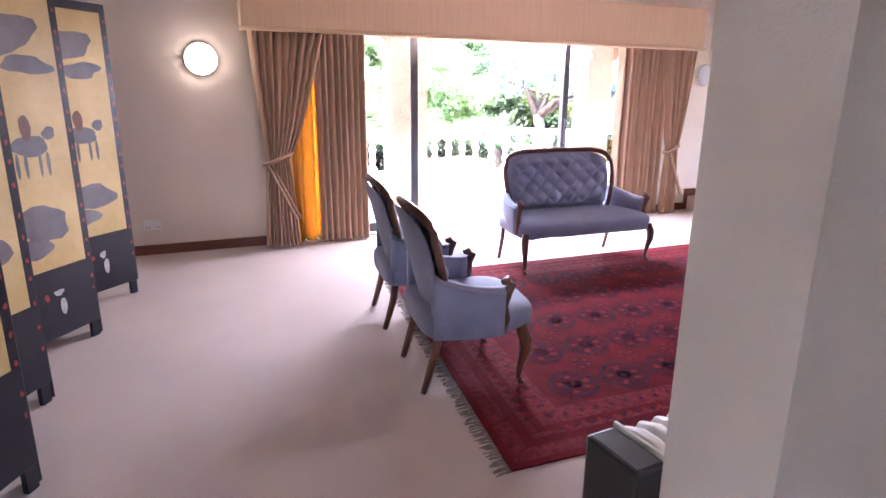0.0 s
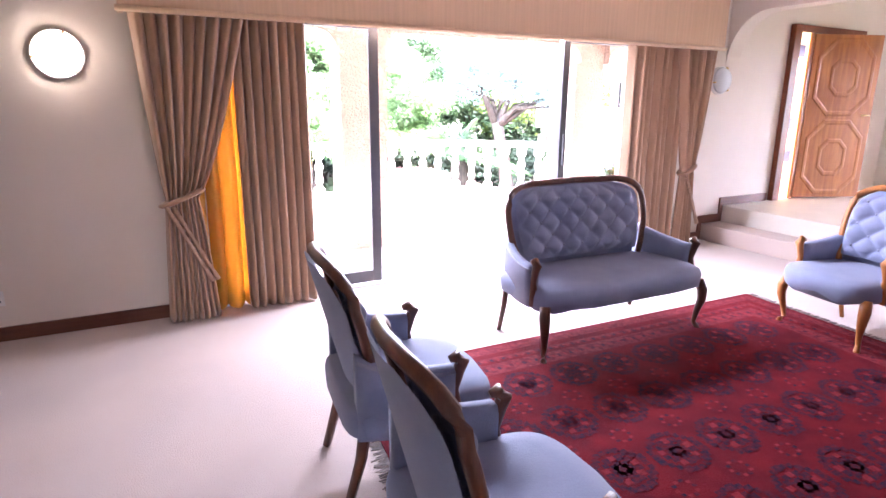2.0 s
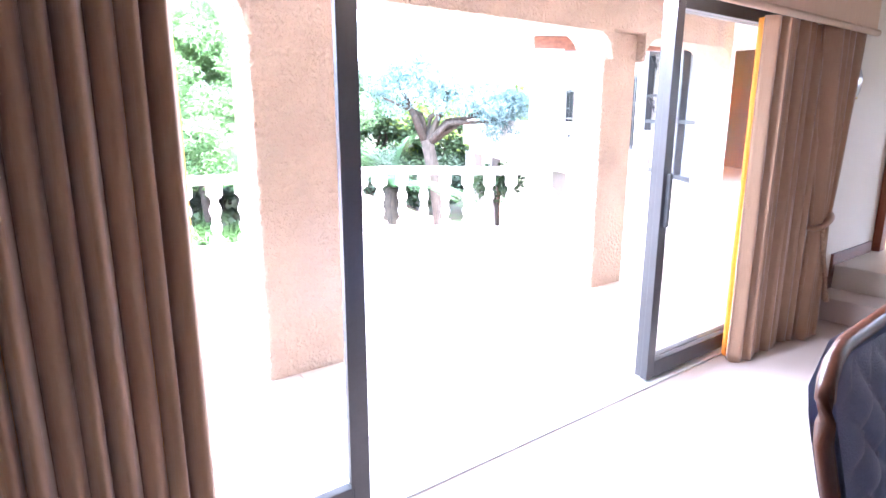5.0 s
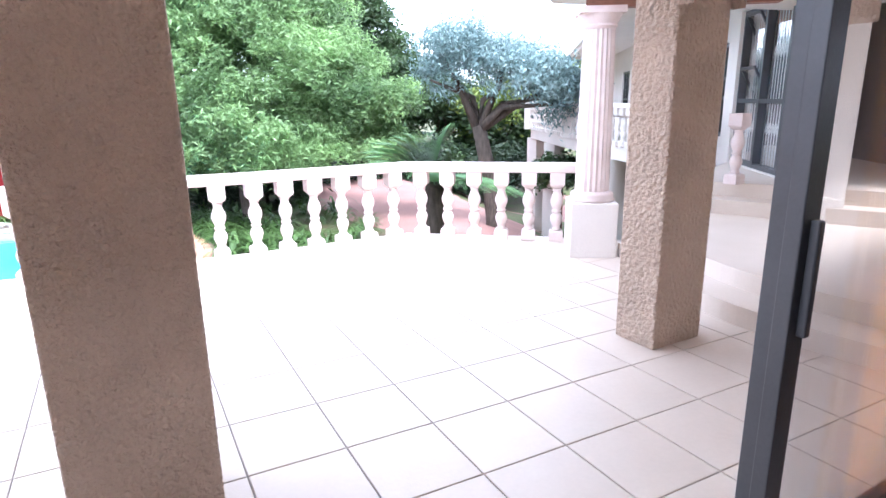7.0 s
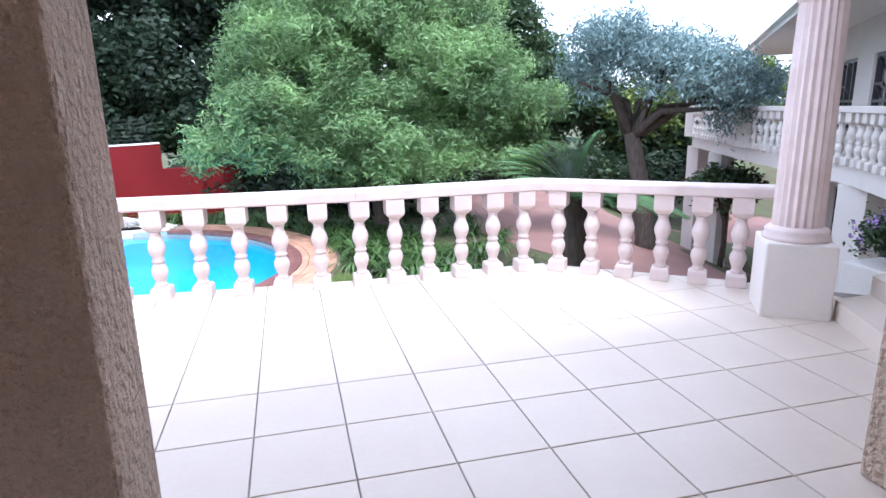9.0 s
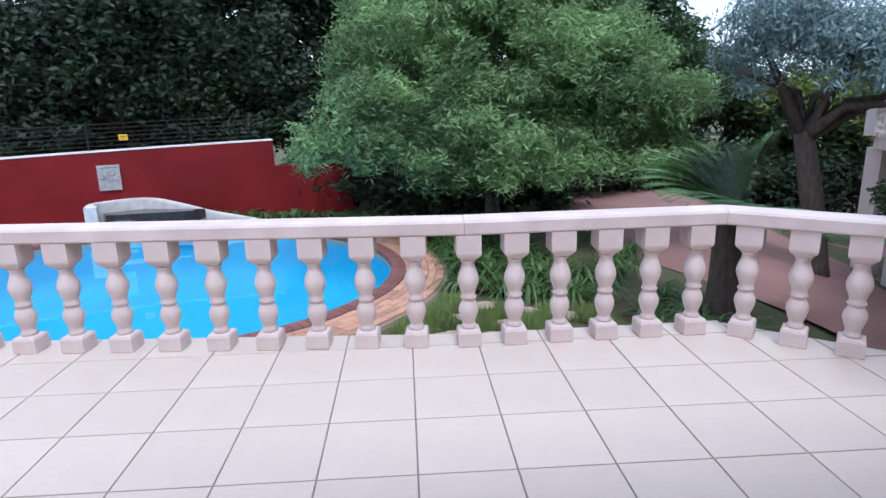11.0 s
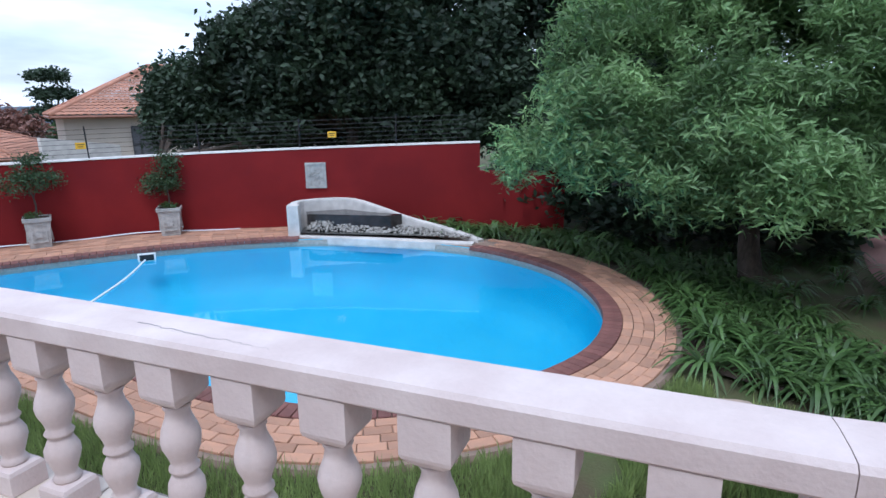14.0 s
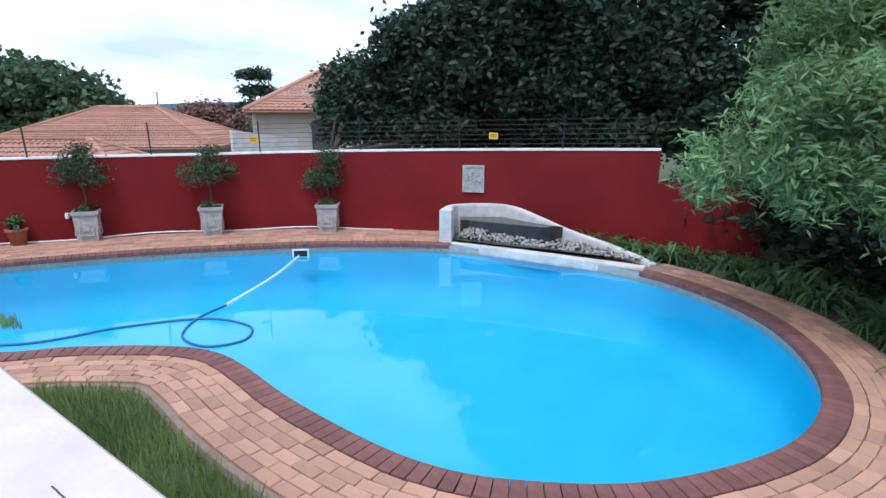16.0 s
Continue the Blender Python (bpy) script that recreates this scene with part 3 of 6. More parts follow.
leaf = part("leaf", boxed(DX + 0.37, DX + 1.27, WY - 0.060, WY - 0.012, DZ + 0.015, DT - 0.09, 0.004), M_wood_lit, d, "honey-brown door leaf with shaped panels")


def panel_relief(cx, z0, z1, w):
    bm = bmesh.new()
    zc, hz = (z0 + z1) / 2, (z1 - z0) / 2
    ringsp = []
    for grow, dep in ((1.0, 0.0), (0.97, 0.006), (0.90, 0.006), (0.86, 0.001), (0.50, 0.001), (0.46, 0.007), (0.40, 0.007), (0.37, 0.002), (0.02, 0.002)):
        pts = []
        for sx, sz in ((-1, -0.55), (-0.45, -1), (0.45, -1), (1, -0.55), (1, 0.55), (0.45, 1), (-0.45, 1), (-1, 0.55)):
            pts.append((cx + sx * w * grow, WY - 0.060 - dep, zc + sz * hz * grow))
        ringsp.append(pts)
    loft(bm, ringsp, caps=False)
    return bm


for z0, z1 in ((0.43, 1.37), (1.41, 2.33)):
    part("panel", panel_relief(DX + 0.82, z0, z1, 0.385), M_wood_lit, leaf, "raised angular panel")
b = bmesh.new()
tube(b, [(DX + 1.20, WY - 0.065, 1.42), (DX + 1.20, WY - 0.11, 1.42), (DX + 1.09, WY - 0.115, 1.42)], 0.011, 8)
part("handle", b, M_brass, leaf, "brass lever handle", True)
leaf.matrix_basis = Matrix.Translation((DX + 0.37, WY - 0.012, 0)) @ Matrix.Rotation(radians(-22), 4, "Z") @ Matrix.Translation((-DX - 0.37, -WY + 0.012, 0))

# ---------------- rug ----------------
RC = [Vector((1.20, 1.93, 0)), Vector((1.56, 4.72, 0)), Vector((5.02, 4.64, 0)), Vector((4.74, 1.80, 0))]


def on_rug(u, v, z=0.0):
    p = (1 - u) * (1 - v) * RC[0] + (1 - u) * v * RC[1] + u * v * RC[2] + u * (1 - v) * RC[3]
    return (p.x, p.y, z)


rug = thing("rug", "deep red hand-knotted rug with dark octagon rosettes", "rug")
b = bmesh.new()
n = 24
lo = [on_rug(*uv) for uv in [(k / n, 0) for k in range(n)] + [(1, k / n) for k in range(n)] + [(1 - k / n, 1) for k in range(n)] + [(0, 1 - k / n) for k in range(n)]]
loft(b, [[(p[0], p[1], 0.001) for p in lo], [(p[0], p[1], 0.011) for p in lo]])
part("rug_field", b, M_rug, rug)


def strip(bm, u0, v0, u1, v1, z):
    bm.faces.new([bm.verts.new(on_rug(u, v, z)) for u, v in ((u0, v0), (u1, v0), (u1, v1), (u0, v1))])


b = bmesh.new()
for k, (a, w) in enumerate(((0.012, 0.030), (0.062, 0.012), (0.09, 0.045))):
    ax, wx = a * 0.85, w * 0.85
    strip(b, ax, a, 1 - ax, a + w, 0.0125)
    strip(b, ax, 1 - a - w, 1 - ax, 1 - a, 0.0125)
    strip(b, ax, a + w, ax + wx, 1 - a - w, 0.0125)
    strip(b, 1 - ax - wx, a + w, 1 - ax, 1 - a - w, 0.0125)
part("border", b, M_rug_border, rug, "dark patterned border bands")
bd, bl = bmesh.new(), bmesh.new()
rr = random.Random(4)
# border dots
for k in range(64):
    t = (k + 0.5) / 64
    for v in (0.075, 0.112, 0.925, 0.888):
        u = 0.09 + 0.82 * t
        strip(bl if k % 2 else bd, u - 0.0032, v - 0.006, u + 0.0032, v + 0.006, 0.0136)
for k in range(48):
    t = (k + 0.5) / 48
    for u in (0.064, 0.096, 0.936, 0.904):
        v = 0.11 + 0.78 * t
        strip(bl if k % 2 else bd, u - 0.005, v - 0.0042, u + 0.005, v + 0.0042, 0.0136)
# rosettes: octagon rings of small blocks round a dark heart
rows, cols = 5, 8
for i in range(cols):
    for j in range(rows):
        uc, vc = 0.175 + 0.65 * i / (cols - 1), 0.20 + 0.60 * j / (rows - 1)
        for ring, cnt, rad in ((0, 8, 0.30), (1, 14, 0.62), (2, 22, 1.0)):
            for q in range(cnt):
                a = 2 * math.pi * (q + 0.5 * (ring % 2)) / cnt
                oct_r = rad / max(abs(math.cos(a)), abs(math.sin(a)), (abs(math.cos(a)) + abs(math.sin(a))) * 0.74) * 0.92
                du, dv = 0.040 * oct_r * math.cos(a), 0.052 * oct_r * math.sin(a)
                s = 0.0042 + 0.002 * rr.random()
                strip(bl if (ring == 1 and q % 3 == 0) else bd, uc + du - s, vc + dv - s * 1.2, uc + du + s, vc + dv + s * 1.2, 0.0125 + 0.0006 * ring)
        strip(bd, uc - 0.010, vc - 0.011, uc + 0.010, vc + 0.011, 0.0125)
        if i < cols - 1 and j < rows - 1:
            u2, v2 = uc + 0.325 / (cols - 1), vc + 0.30 / (rows - 1)
            for q in range(10):
                a = 2 * math.pi * q / 10
                s = 0.0032
                strip(bl if q % 2 else bd, u2 + 0.014 * math.cos(a) - s, v2 + 0.017 * math.sin(a) - s, u2 + 0.014 * math.cos(a) + s, v2 + 0.017 * math.sin(a) + s, 0.0125)
part("rosette_pattern", bd, M_rug_dark, rug, "blue-black octagon rosettes")["kind"] = "stuff"
part("motif_pattern", bl, M_rug_light, rug, "faded rose motifs")["kind"] = "stuff"
b = bmesh.new()
for k in range(260):
    v = k / 260
    for side in (0, 1):
        p = Vector(on_rug(side, v, 0.004))
        o = Vector((-1 if side == 0 else 1, 0, 0)) * rr.uniform(0.05, 0.085) + Vector((0, rr.uniform(-0.02, 0.02), 0))
        w = Vector((0, 0.004, 0))
        vs = [b.verts.new(q) for q in (p - w, p + w, p + w * 0.6 + o, p - w * 0.6 + o)]
        b.faces.new(vs)
fringe = part("fringe", b, M_fringe, rug, "short greyish fringe along the ends")
fringe["kind"] = "stuff"
md = fringe.modifiers.new("thickness", "SOLIDIFY")
md.thickness = 0.003


# ---------------- upholstered seats ----------------
_b = bmesh.new()
bmesh.ops.create_uvsphere(_b, u_segments=8, v_segments=5, radius=0.010)
BUTTON = mesh_of("button", _b, M_piping, True)


def back_width(v, half):
    """Half width of the balloon back at height share v."""
    if v > 0.62:
        k = (v - 0.62) / 0.38
        return half * math.sqrt(max(0.0, 1 - k ** 2.6)) if half < 0.4 else half * (max(0.0, 1 - k ** 5)) ** 0.5
    return half * (0.84 + 0.16 * math.sin(v / 0.62 * math.pi / 2))


def upholstered(name, label, category, half, depth, seat_z, top_z, wood, m, group="", buttons=(4, 4), back_half=None):
    """A seat that faces -y with its back at y = depth; half: half its width."""
    t = thing(name, label, category, m, group)
    bh = back_half or half * 0.97
    zb = seat_z - 0.02
    hb = top_z - zb
    lean = 0.15

    def back_point(u, v, off):
        z = zb + hb * v
        x = u * back_width(v, bh)
        bow = 0.06 * (1 - (x / bh) ** 2) if half < 0.5 else 0.05 * (1 - (x / bh) ** 4)
        return Vector((x, depth - 0.14 + lean * v + bow - 0.04 + off, z))

    # tufted inner back
    nu, nv = (40, 40) if half < 0.5 else (88, 40)
    b = bmesh.new()
    grid = []
    bx, bz = buttons
    for j in range(nv + 1):
        v = 0.16 + 0.79 * j / nv
        row = []
        for i in range(nu + 1):
            u = -0.90 + 1.8 * i / nu
            gx, gz = (u + 1) * bx, (v - 0.16) / 0.79 * bz * 2
            puff = abs(math.sin(math.pi * (gx + gz) * 0.5)) * abs(math.sin(math.pi * (gx - gz) * 0.5))
            edge = min(1.0, (1 - abs(u) / 0.90) * 8, (v - 0.16) * 10 + 0.2, (0.95 - v) * 9)
            row.append(b.verts.new(back_point(u, v, -0.020 - 0.052 * max(0.0, edge) * (0.35 + 0.65 * puff ** 0.6))))
        grid.append(row)
    for p, q in zip(grid, grid[1:]):
        for i in range(nu):
            b.faces.new((p[i], p[i + 1], q[i + 1], q[i]))
    back = part("backrest", b, M_blue, t, "button-tufted blue velvet back", True)
    for i in range(1, bx * 2):
        for j in range(1, bz * 2):
            u, v = i / bx - 1, 0.16 + 0.79 * j / (bz * 2)
            if (i + j) % 2 == 0 and abs(u) < 0.80 and v < 0.90:
                shared("button", BUTTON, back, Matrix.Translation(back_point(u, v, -0.040)))
    # padded outer back
    b = bmesh.new()
    grid = []
    for j in range(13):
        v = -0.12 + 1.09 * j / 12
        grid.append([b.verts.new(back_point(-0.95 + 1.9 * i / 16, max(v, 0.0), 0.035) + Vector((0, 0, min(v, 0) * hb))) for i in range(17)])
    for p, q in zip(grid, grid[1:]):
        for i in range(16):
            b.faces.new((p[i], q[i], q[i + 1], p[i + 1]))
    part("outer_back", b, M_blue, t, "plain blue velvet outside back", True)
    # wooden show frame round the back
    path = []
    for k in range(41):
        s = k / 40
        if s < 0.36:
            v, u = 0.08 + (s / 0.36) * 0.66, -1.0
        elif s > 0.64:
            v, u = 0.08 + ((1 - s) / 0.36) * 0.66, 1.0
        else:
            a = (s - 0.36) / 0.28 * math.pi
            u, v = -math.cos(a), 0.74 + 0.26 * math.sin(a) ** 0.8
            full = bh
            shape = math.copysign(min(1.0, abs(u)) ** (0.75 if half < 0.5 else 0.35), u)
            z = zb + hb * v
            path.append(Vector((shape * full * (0.985), depth - 0.18 + lean * v + (0.06 if half < 0.5 else 0.05) * (1 - abs(shape) ** 2), z)))
            continue
        path.append(back_point(u, v, 0.005))
    b = bmesh.new()
    tube(b, path, 0.021, 8, 1.15)
    part("back_frame", b, wood, t, "polished wooden show frame round the back", True)
    # seat
    b = bmesh.new()
    ringsp = []
    for dz, grow in ((-0.115, 0.93), (-0.10, 0.985), (-0.03, 1.0), (0.0, 0.985), (0.022, 0.93), (0.034, 0.72), (0.038, 0.30)):
        ring = []
        cnt = 36
        for k in range(cnt):
            a = 2 * math.pi * k / cnt
            ca, sa = math.cos(a), math.sin(a)
            ex = abs(ca) ** 0.35 * math.copysign(1, ca)
            ey = abs(sa) ** 0.35 * math.copysign(1, sa)
            x = ex * (half - 0.015) * grow
            y = depth * 0.47 + ey * depth * 0.50 * grow
            if ey < -0.6:
                y -= 0.045 * (1 - (ex / 1.0) ** 2) * grow
            z = seat_z + dz
            if dz < -0.05 and ey < -0.3:
                z += 0.020 * math.cos(ex * math.pi * (2 if half < 0.5 else 3))
            ring.append((x, y, z))
        ringsp.append(ring)
    loft(b, ringsp)
    part("seat", b, M_blue, t, "sprung blue velvet seat with a shaped apron", True)
    # closed arms with wooden fronts
    for sx in (-1, 1):
        b = bmesh.new()
        ringsp = []
        for k in range(9):
            q = k / 8
            y = 0.17 + (depth - 0.23) * q
            x = sx * ((half - 0.035) * (1 - q ** 1.5) + (bh - 0.02) * q ** 1.5 + 0.012 * math.sin(q * math.pi))
            zt = seat_z + 0.150 + 0.08 * q ** 2
            ringsp.append([(x - 0.028, y, seat_z - 0.11), (x + 0.028, y, seat_z - 0.11), (x + 0.036, y, zt - 0.03), (x + 0.022, y, zt), (x - 0.022, y, zt), (x - 0.036, y, zt - 0.03)])
        loft(b, ringsp)
        arm = part("arm", b, M_blue, t, "closed padded arm in blue velvet", True)
        b = bmesh.new()
        tube(b, [(sx * ((half - 0.035) * (1 - (k / 8) ** 1.5) + (bh - 0.02) * (k / 8) ** 1.5 + 0.012 * math.sin(k / 8 * math.pi)) + sx * 0.030, 0.17 + (depth - 0.23) * k / 8, seat_z + 0.130 + 0.08 * (k / 8) ** 2) for k in range(9)], 0.008, 6)
        part("piping", b, M_piping, arm, "pale piping cord", True)
        b = bmesh.new()
        xs = sx * (half - 0.03)
        zt = seat_z + 0.19
        tube(b, [(xs, 0.175, seat_z - 0.10), (xs, 0.155, seat_z - 0.02), (xs, 0.165, seat_z + 0.05), (xs, 0.145, zt - 0.065), (xs, 0.132, zt - 0.03), (xs, 0.155, zt - 0.004), (xs, 0.185, zt - 0.014)],
             [0.022, 0.026, 0.020, 0.024, 0.030, 0.026, 0.014], 8)
        part("arm_front", b, wood, t, "carved wooden arm front", True)
        # front cabriole leg and rear sabre leg
        b = bmesh.new()
        fx = sx * (half - 0.05)
        zl = seat_z - 0.08
        tube(b, [(fx, 0.06, zl), (fx + sx * 0.018, 0.036, zl * 0.80), (fx + sx * 0.016, 0.032, zl * 0.62), (fx, 0.050, zl * 0.36), (fx - sx * 0.006, 0.062, zl * 0.14), (fx + sx * 0.006, 0.044, 0.022), (fx + sx * 0.010, 0.034, 0.0)],
             [0.034, 0.036, 0.030, 0.020, 0.015, 0.019, 0.020], 8)
        part("leg", b, wood, t, "", True)
        b = bmesh.new()
        rx = sx * (half - 0.10)
        tube(b, [(rx, depth - 0.10, zl), (rx, depth - 0.08, zl * 0.6), (rx, depth - 0.045, zl * 0.25), (rx, depth - 0.02, 0.0)], [0.026, 0.024, 0.021, 0.019], 4)
        part("leg", b, wood, t, "", True)
    return t


# built in place on the room's floor
GS = "velvet seats round the rug"
upholstered("settee", "two-seat blue velvet settee with a tufted back and mahogany legs", "settee", 0.71, 0.66, 0.44, 1.02, M_wood, pose(3.34, 4.28, 0, 0, 0, -1), "", (7, 3), 0.60)
ac = upholstered("armchair", "blue velvet armchair with a tall balloon back and mahogany legs", "armchair", 0.335, 0.60, 0.43, 0.99, M_wood, pose(1.70, 2.87, 0, 0, 0, 84), GS, (3, 3), 0.285)
copy_thing(ac, pose(1.78, 3.78, 0, 0, 0, 83))
# these frames take the lit wood colour
ac2 = upholstered("armchair", "blue velvet armchair with its wooden frame in a lit honey colour", "armchair", 0.345, 0.60, 0.43, 1.00, M_wood_lit, pose(4.58, 3.84, 0, 0, 0, -101), GS, (3, 3), 0.29)
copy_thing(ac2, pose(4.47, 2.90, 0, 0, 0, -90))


# ---------------- folding screen ----------------
def blob(bm, cx, cz, rx, rz, y, seed, n=18, rough=0.3):
    r = random.Random(seed)
    ph = [r.uniform(0, 6.28) for _ in range(3)]
    pts = []
    for k in range(n):
        a = 2 * math.pi * k / n
        w = 1 + rough * (0.5 * math.sin(2 * a + ph[0]) + 0.35 * math.sin(3 * a + ph[1]) + 0.3 * math.sin(5 * a + ph[2]))
        pts.append((cx + rx * w * math.cos(a), y, cz + rz * w * math.sin(a)))
    bm.faces.new([bm.verts.new(p) for p in pts[::-1]])


scr = thing("folding_screen", "tall black lacquer folding screen with gold painted landscape panels", "folding screen")
corners = [(-0.40, 5.10), (-0.86, 4.62), (-0.57, 4.26), (-0.95, 3.72), (-0.69, 3.37), (-0.98, 2.86), (-0.60, 2.60), (-0.90, 2.05)]
SH = 2.12
for k in range(len(corners) - 1):
    a, c2 = Vector((*corners[k + 1], 0)), Vector((*corners[k], 0))
    dvec = c2 - a
    w = dvec.length
    mm = Matrix.Translation(a) @ Matrix.Rotation(math.atan2(dvec.y, dvec.x), 4, "Z")
    pn = part("panel", boxed(0.006, w - 0.006, -0.011, 0.011, 0.10, SH, 0.003), M_lacquer, scr, "black lacquer panel")
    pn.matrix_basis = mm
    side = -1
    y = side * 0.0125

    def art(nm, bm, mt, lab):
        o = part(nm, bm, mt, pn, lab)
        return o

    b = bmesh.new()
    vs = [b.verts.new(p) for p in ((0.055, y, 0.52), (w - 0.055, y, 0.52), (w - 0.055, y, SH - 0.06), (0.055, y, SH - 0.06))]
    b.faces.new(vs)
    art("gold_field", b, M_gold, "gold leaf picture field")
    b = bmesh.new()
    y2 = y * 1.12
    blob(b, w * 0.45, 1.83, w * 0.30, 0.10, y2, k * 7 + 1)
    blob(b, w * 0.62, 1.67, w * 0.22, 0.055, y2, k * 7 + 2)
    blob(b, w * 0.5, 0.80, w * 0.30, 0.10, y2, k * 7 + 3)
    blob(b, w * 0.36, 0.66, w * 0.22, 0.07, y2, k * 7 + 4)
    blob(b, w * 0.52, 1.235, w * 0.19, 0.055, y2, k * 7 + 5, rough=0.15)
    for q in (0.38, 0.46, 0.60, 0.68):
        blob(b, w * q, 1.13, w * 0.018, 0.075, y2, k + int(q * 50), n=10, rough=0.1)
    blob(b, w * 0.72, 1.30, w * 0.07, 0.035, y2, k * 7 + 6, rough=0.2)
    art("ink_landscape", b, M_ink, "grey ink rocks, trees and animals")
    b = bmesh.new()
    blob(b, w * 0.50, 1.335, w * 0.055, 0.07, y * 1.2, k + 40, rough=0.1)
    art("brown_shape", b, M_brown_paint, "plain brown painted shape")
    b, b2 = bmesh.new(), bmesh.new()
    r = random.Random(k)
    for q in range(16):
        z = 0.25 + 1.8 * (q + 0.5) / 16
        for x in (0.028, w - 0.028):
            blob(b, x, z + r.uniform(-0.02, 0.02), 0.009, 0.013, y * 1.1, q * 3 + k)
    blob(b, w * 0.30, 0.30, 0.022, 0.025, y * 1.1, k)
    blob(b, w * 0.44, 0.36, 0.018, 0.02, y * 1.1, k + 3)
    art("red_flowers", b, M_red_paint, "small red lacquer flowers")
    blob(b2, w * 0.60, 0.28, 0.022, 0.055, y * 1.1, k + 2, rough=0.1)
    blob(b2, w * 0.57, 0.37, 0.03, 0.022, y * 1.1, k + 6, rough=0.4)
    art("vase", b2, M_pale_paint, "pale painted vase")
    for x in (0.03, w - 0.06):
        part("foot", boxed(x - 0.02, x + 0.035, -0.012, 0.012, 0.0, 0.10), M_lacquer, pn)

# ---------------- garden ground ----------------
# the garden is laid out in its own frame and set down below the terrace
GARDEN = Matrix.Translation((-0.862, -2.562, -0.54)) @ Matrix.Diagonal((1.25, 1.25, 1.25, 1))
before_garden = set(bpy.data.objects)


def set_down(before, but=()):
    for ob in bpy.data.objects:
        if ob not in before and ob.parent is None and ob.name not in but:
            ob.matrix_basis = GARDEN @ ob.matrix_basis


T = -0.08           # terrace tiles
D = -0.68           # pool deck
G = -0.88           # garden soil and lawn
POOL = [(-7.3, 14.7), (-6.6, 16.1), (-5.6, 17.35), (-4.2, 18.75), (-3.0, 19.6), (-1.9, 20.15), (-0.4, 20.45), (1.28, 20.22), (2.3, 19.70), (3.08, 18.95), (3.56, 17.95), (3.70, 16.95), (3.46, 15.96), (2.74, 15.02), (1.92, 14.53),
        (1.3, 14.38), (0.6, 14.43), (-0.2, 14.58), (-0.98, 14.80), (-1.5, 14.86), (-2.0, 14.70), (-2.76, 14.2), (-3.3, 13.7), (-4.8, 12.9), (-6.5, 13.3)]
pool = [Vector((p.x, p.y)) for p in spline([(x, y, 0) for x, y in POOL], 12, True)]


def resample(pts, n):
    seg = [(pts[(i + 1) % len(pts)] - pts[i]).length for i in range(len(pts))]
    total, out, i, acc = sum(seg), [], 0, 0.0
    for k in range(n):
        want = total * k / n
        while acc + seg[i] < want:
            acc += seg[i]
            i += 1
        f = (want - acc) / seg[i]
        out.append(pts[i].lerp(pts[(i + 1) % len(pts)], f))
    return out, total


def offset(pts, d):
    n = len(pts)
    out = []
    for i in range(n):
        t = (pts[(i + 2) % n] - pts[i - 2]).normalized()
        out.append(pts[i] + Vector((-t.y, t.x)) * d)
    return out


pool, pool_len = resample(pool, 300)
if sum(pool[i].x * pool[(i + 1) % 300].y - pool[(i + 1) % 300].x * pool[i].y for i in range(300)) > 0:
    pool = pool[::-1]


def smooth(a, b, x):
    t = min(1.0, max(0.0, (x - a) / (b - a)))
    return t * t * (3 - 2 * t)


POOL_XY = np.array([[p.x, p.y] for p in pool])


def land(x, y):
    """Height of the garden: level by the pool, sunk by the drive, falling to the valley."""
    z = G - 1.5 * smooth(8.5, 14.0, x - 0.25 * (y - 14)) * smooth(4, 9, y) * (1 - smooth(24, 30, y))
    if -8 < x < 7 and 11 < y < 22:
        z += 0.13 * (1 - smooth(0.95, 1.7, float(((POOL_XY - (x, y)) ** 2).sum(1).min()) ** 0.5))
    r = math.hypot(x - 2, y - 14)
    return z - 1.2 * smooth(14, 30, r) * smooth(-8, -14, x) - 22 * smooth(35, 220, r)


edge = offset(pool, 0.80)
b = bmesh.new()
cx, cy = -1.2, 17.0
rings = [[(p.x, p.y, land(p.x, p.y)) for p in edge]]
for inc in (0.15, 0.3, 0.45, 0.65, 0.9):
    ring = []
    for p in edge:
        dv = Vector((p.x - cx, p.y - cy))
        q = p + dv.normalized() * inc
        ring.append((q.x, q.y, land(q.x, q.y)))
    rings.append(ring)
for rad in (6.5, 8, 9.5, 11, 13, 15, 18, 22, 28, 40, 70, 140, 300, 700, 1600):
    ring = []
    for p in edge:
        dv = Vector((p.x - cx, p.y - cy))
        r0 = dv.length
        r1 = max(r0 + 0.9 + 0.05 * rad, rad)
        q = Vector((cx, cy)) + dv / r0 * r1
        ring.append((q.x, q.y, land(q.x, q.y)))
    rings.append(ring)
loft(b, rings, caps=False)
bmesh.ops.recalc_face_normals(b, faces=b.faces)
structure("ground", b, M_lawn, "garden ground of thin lawn and soil", "ground", True)

# driveway court
b = bmesh.new()
gridv = {}
for i in range(33):
    for j in range(41):
        x, y = 8.0 + 0.5 * i + 0.5 * math.sin(j * 0.2 + 1) * (1 - i / 33), 13.0 + 0.34 * j
        gridv[i, j] = b.verts.new((x, y, land(x, y) + 0.012))
for i in range(32):
    for j in range(40):
        b.faces.new((gridv[i, j], gridv[i + 1, j], gridv[i + 1, j + 1], gridv[i, j + 1]))
structure("road", b, M_drive, "pinkish paved driveway court below the terrace", "driveway", True)

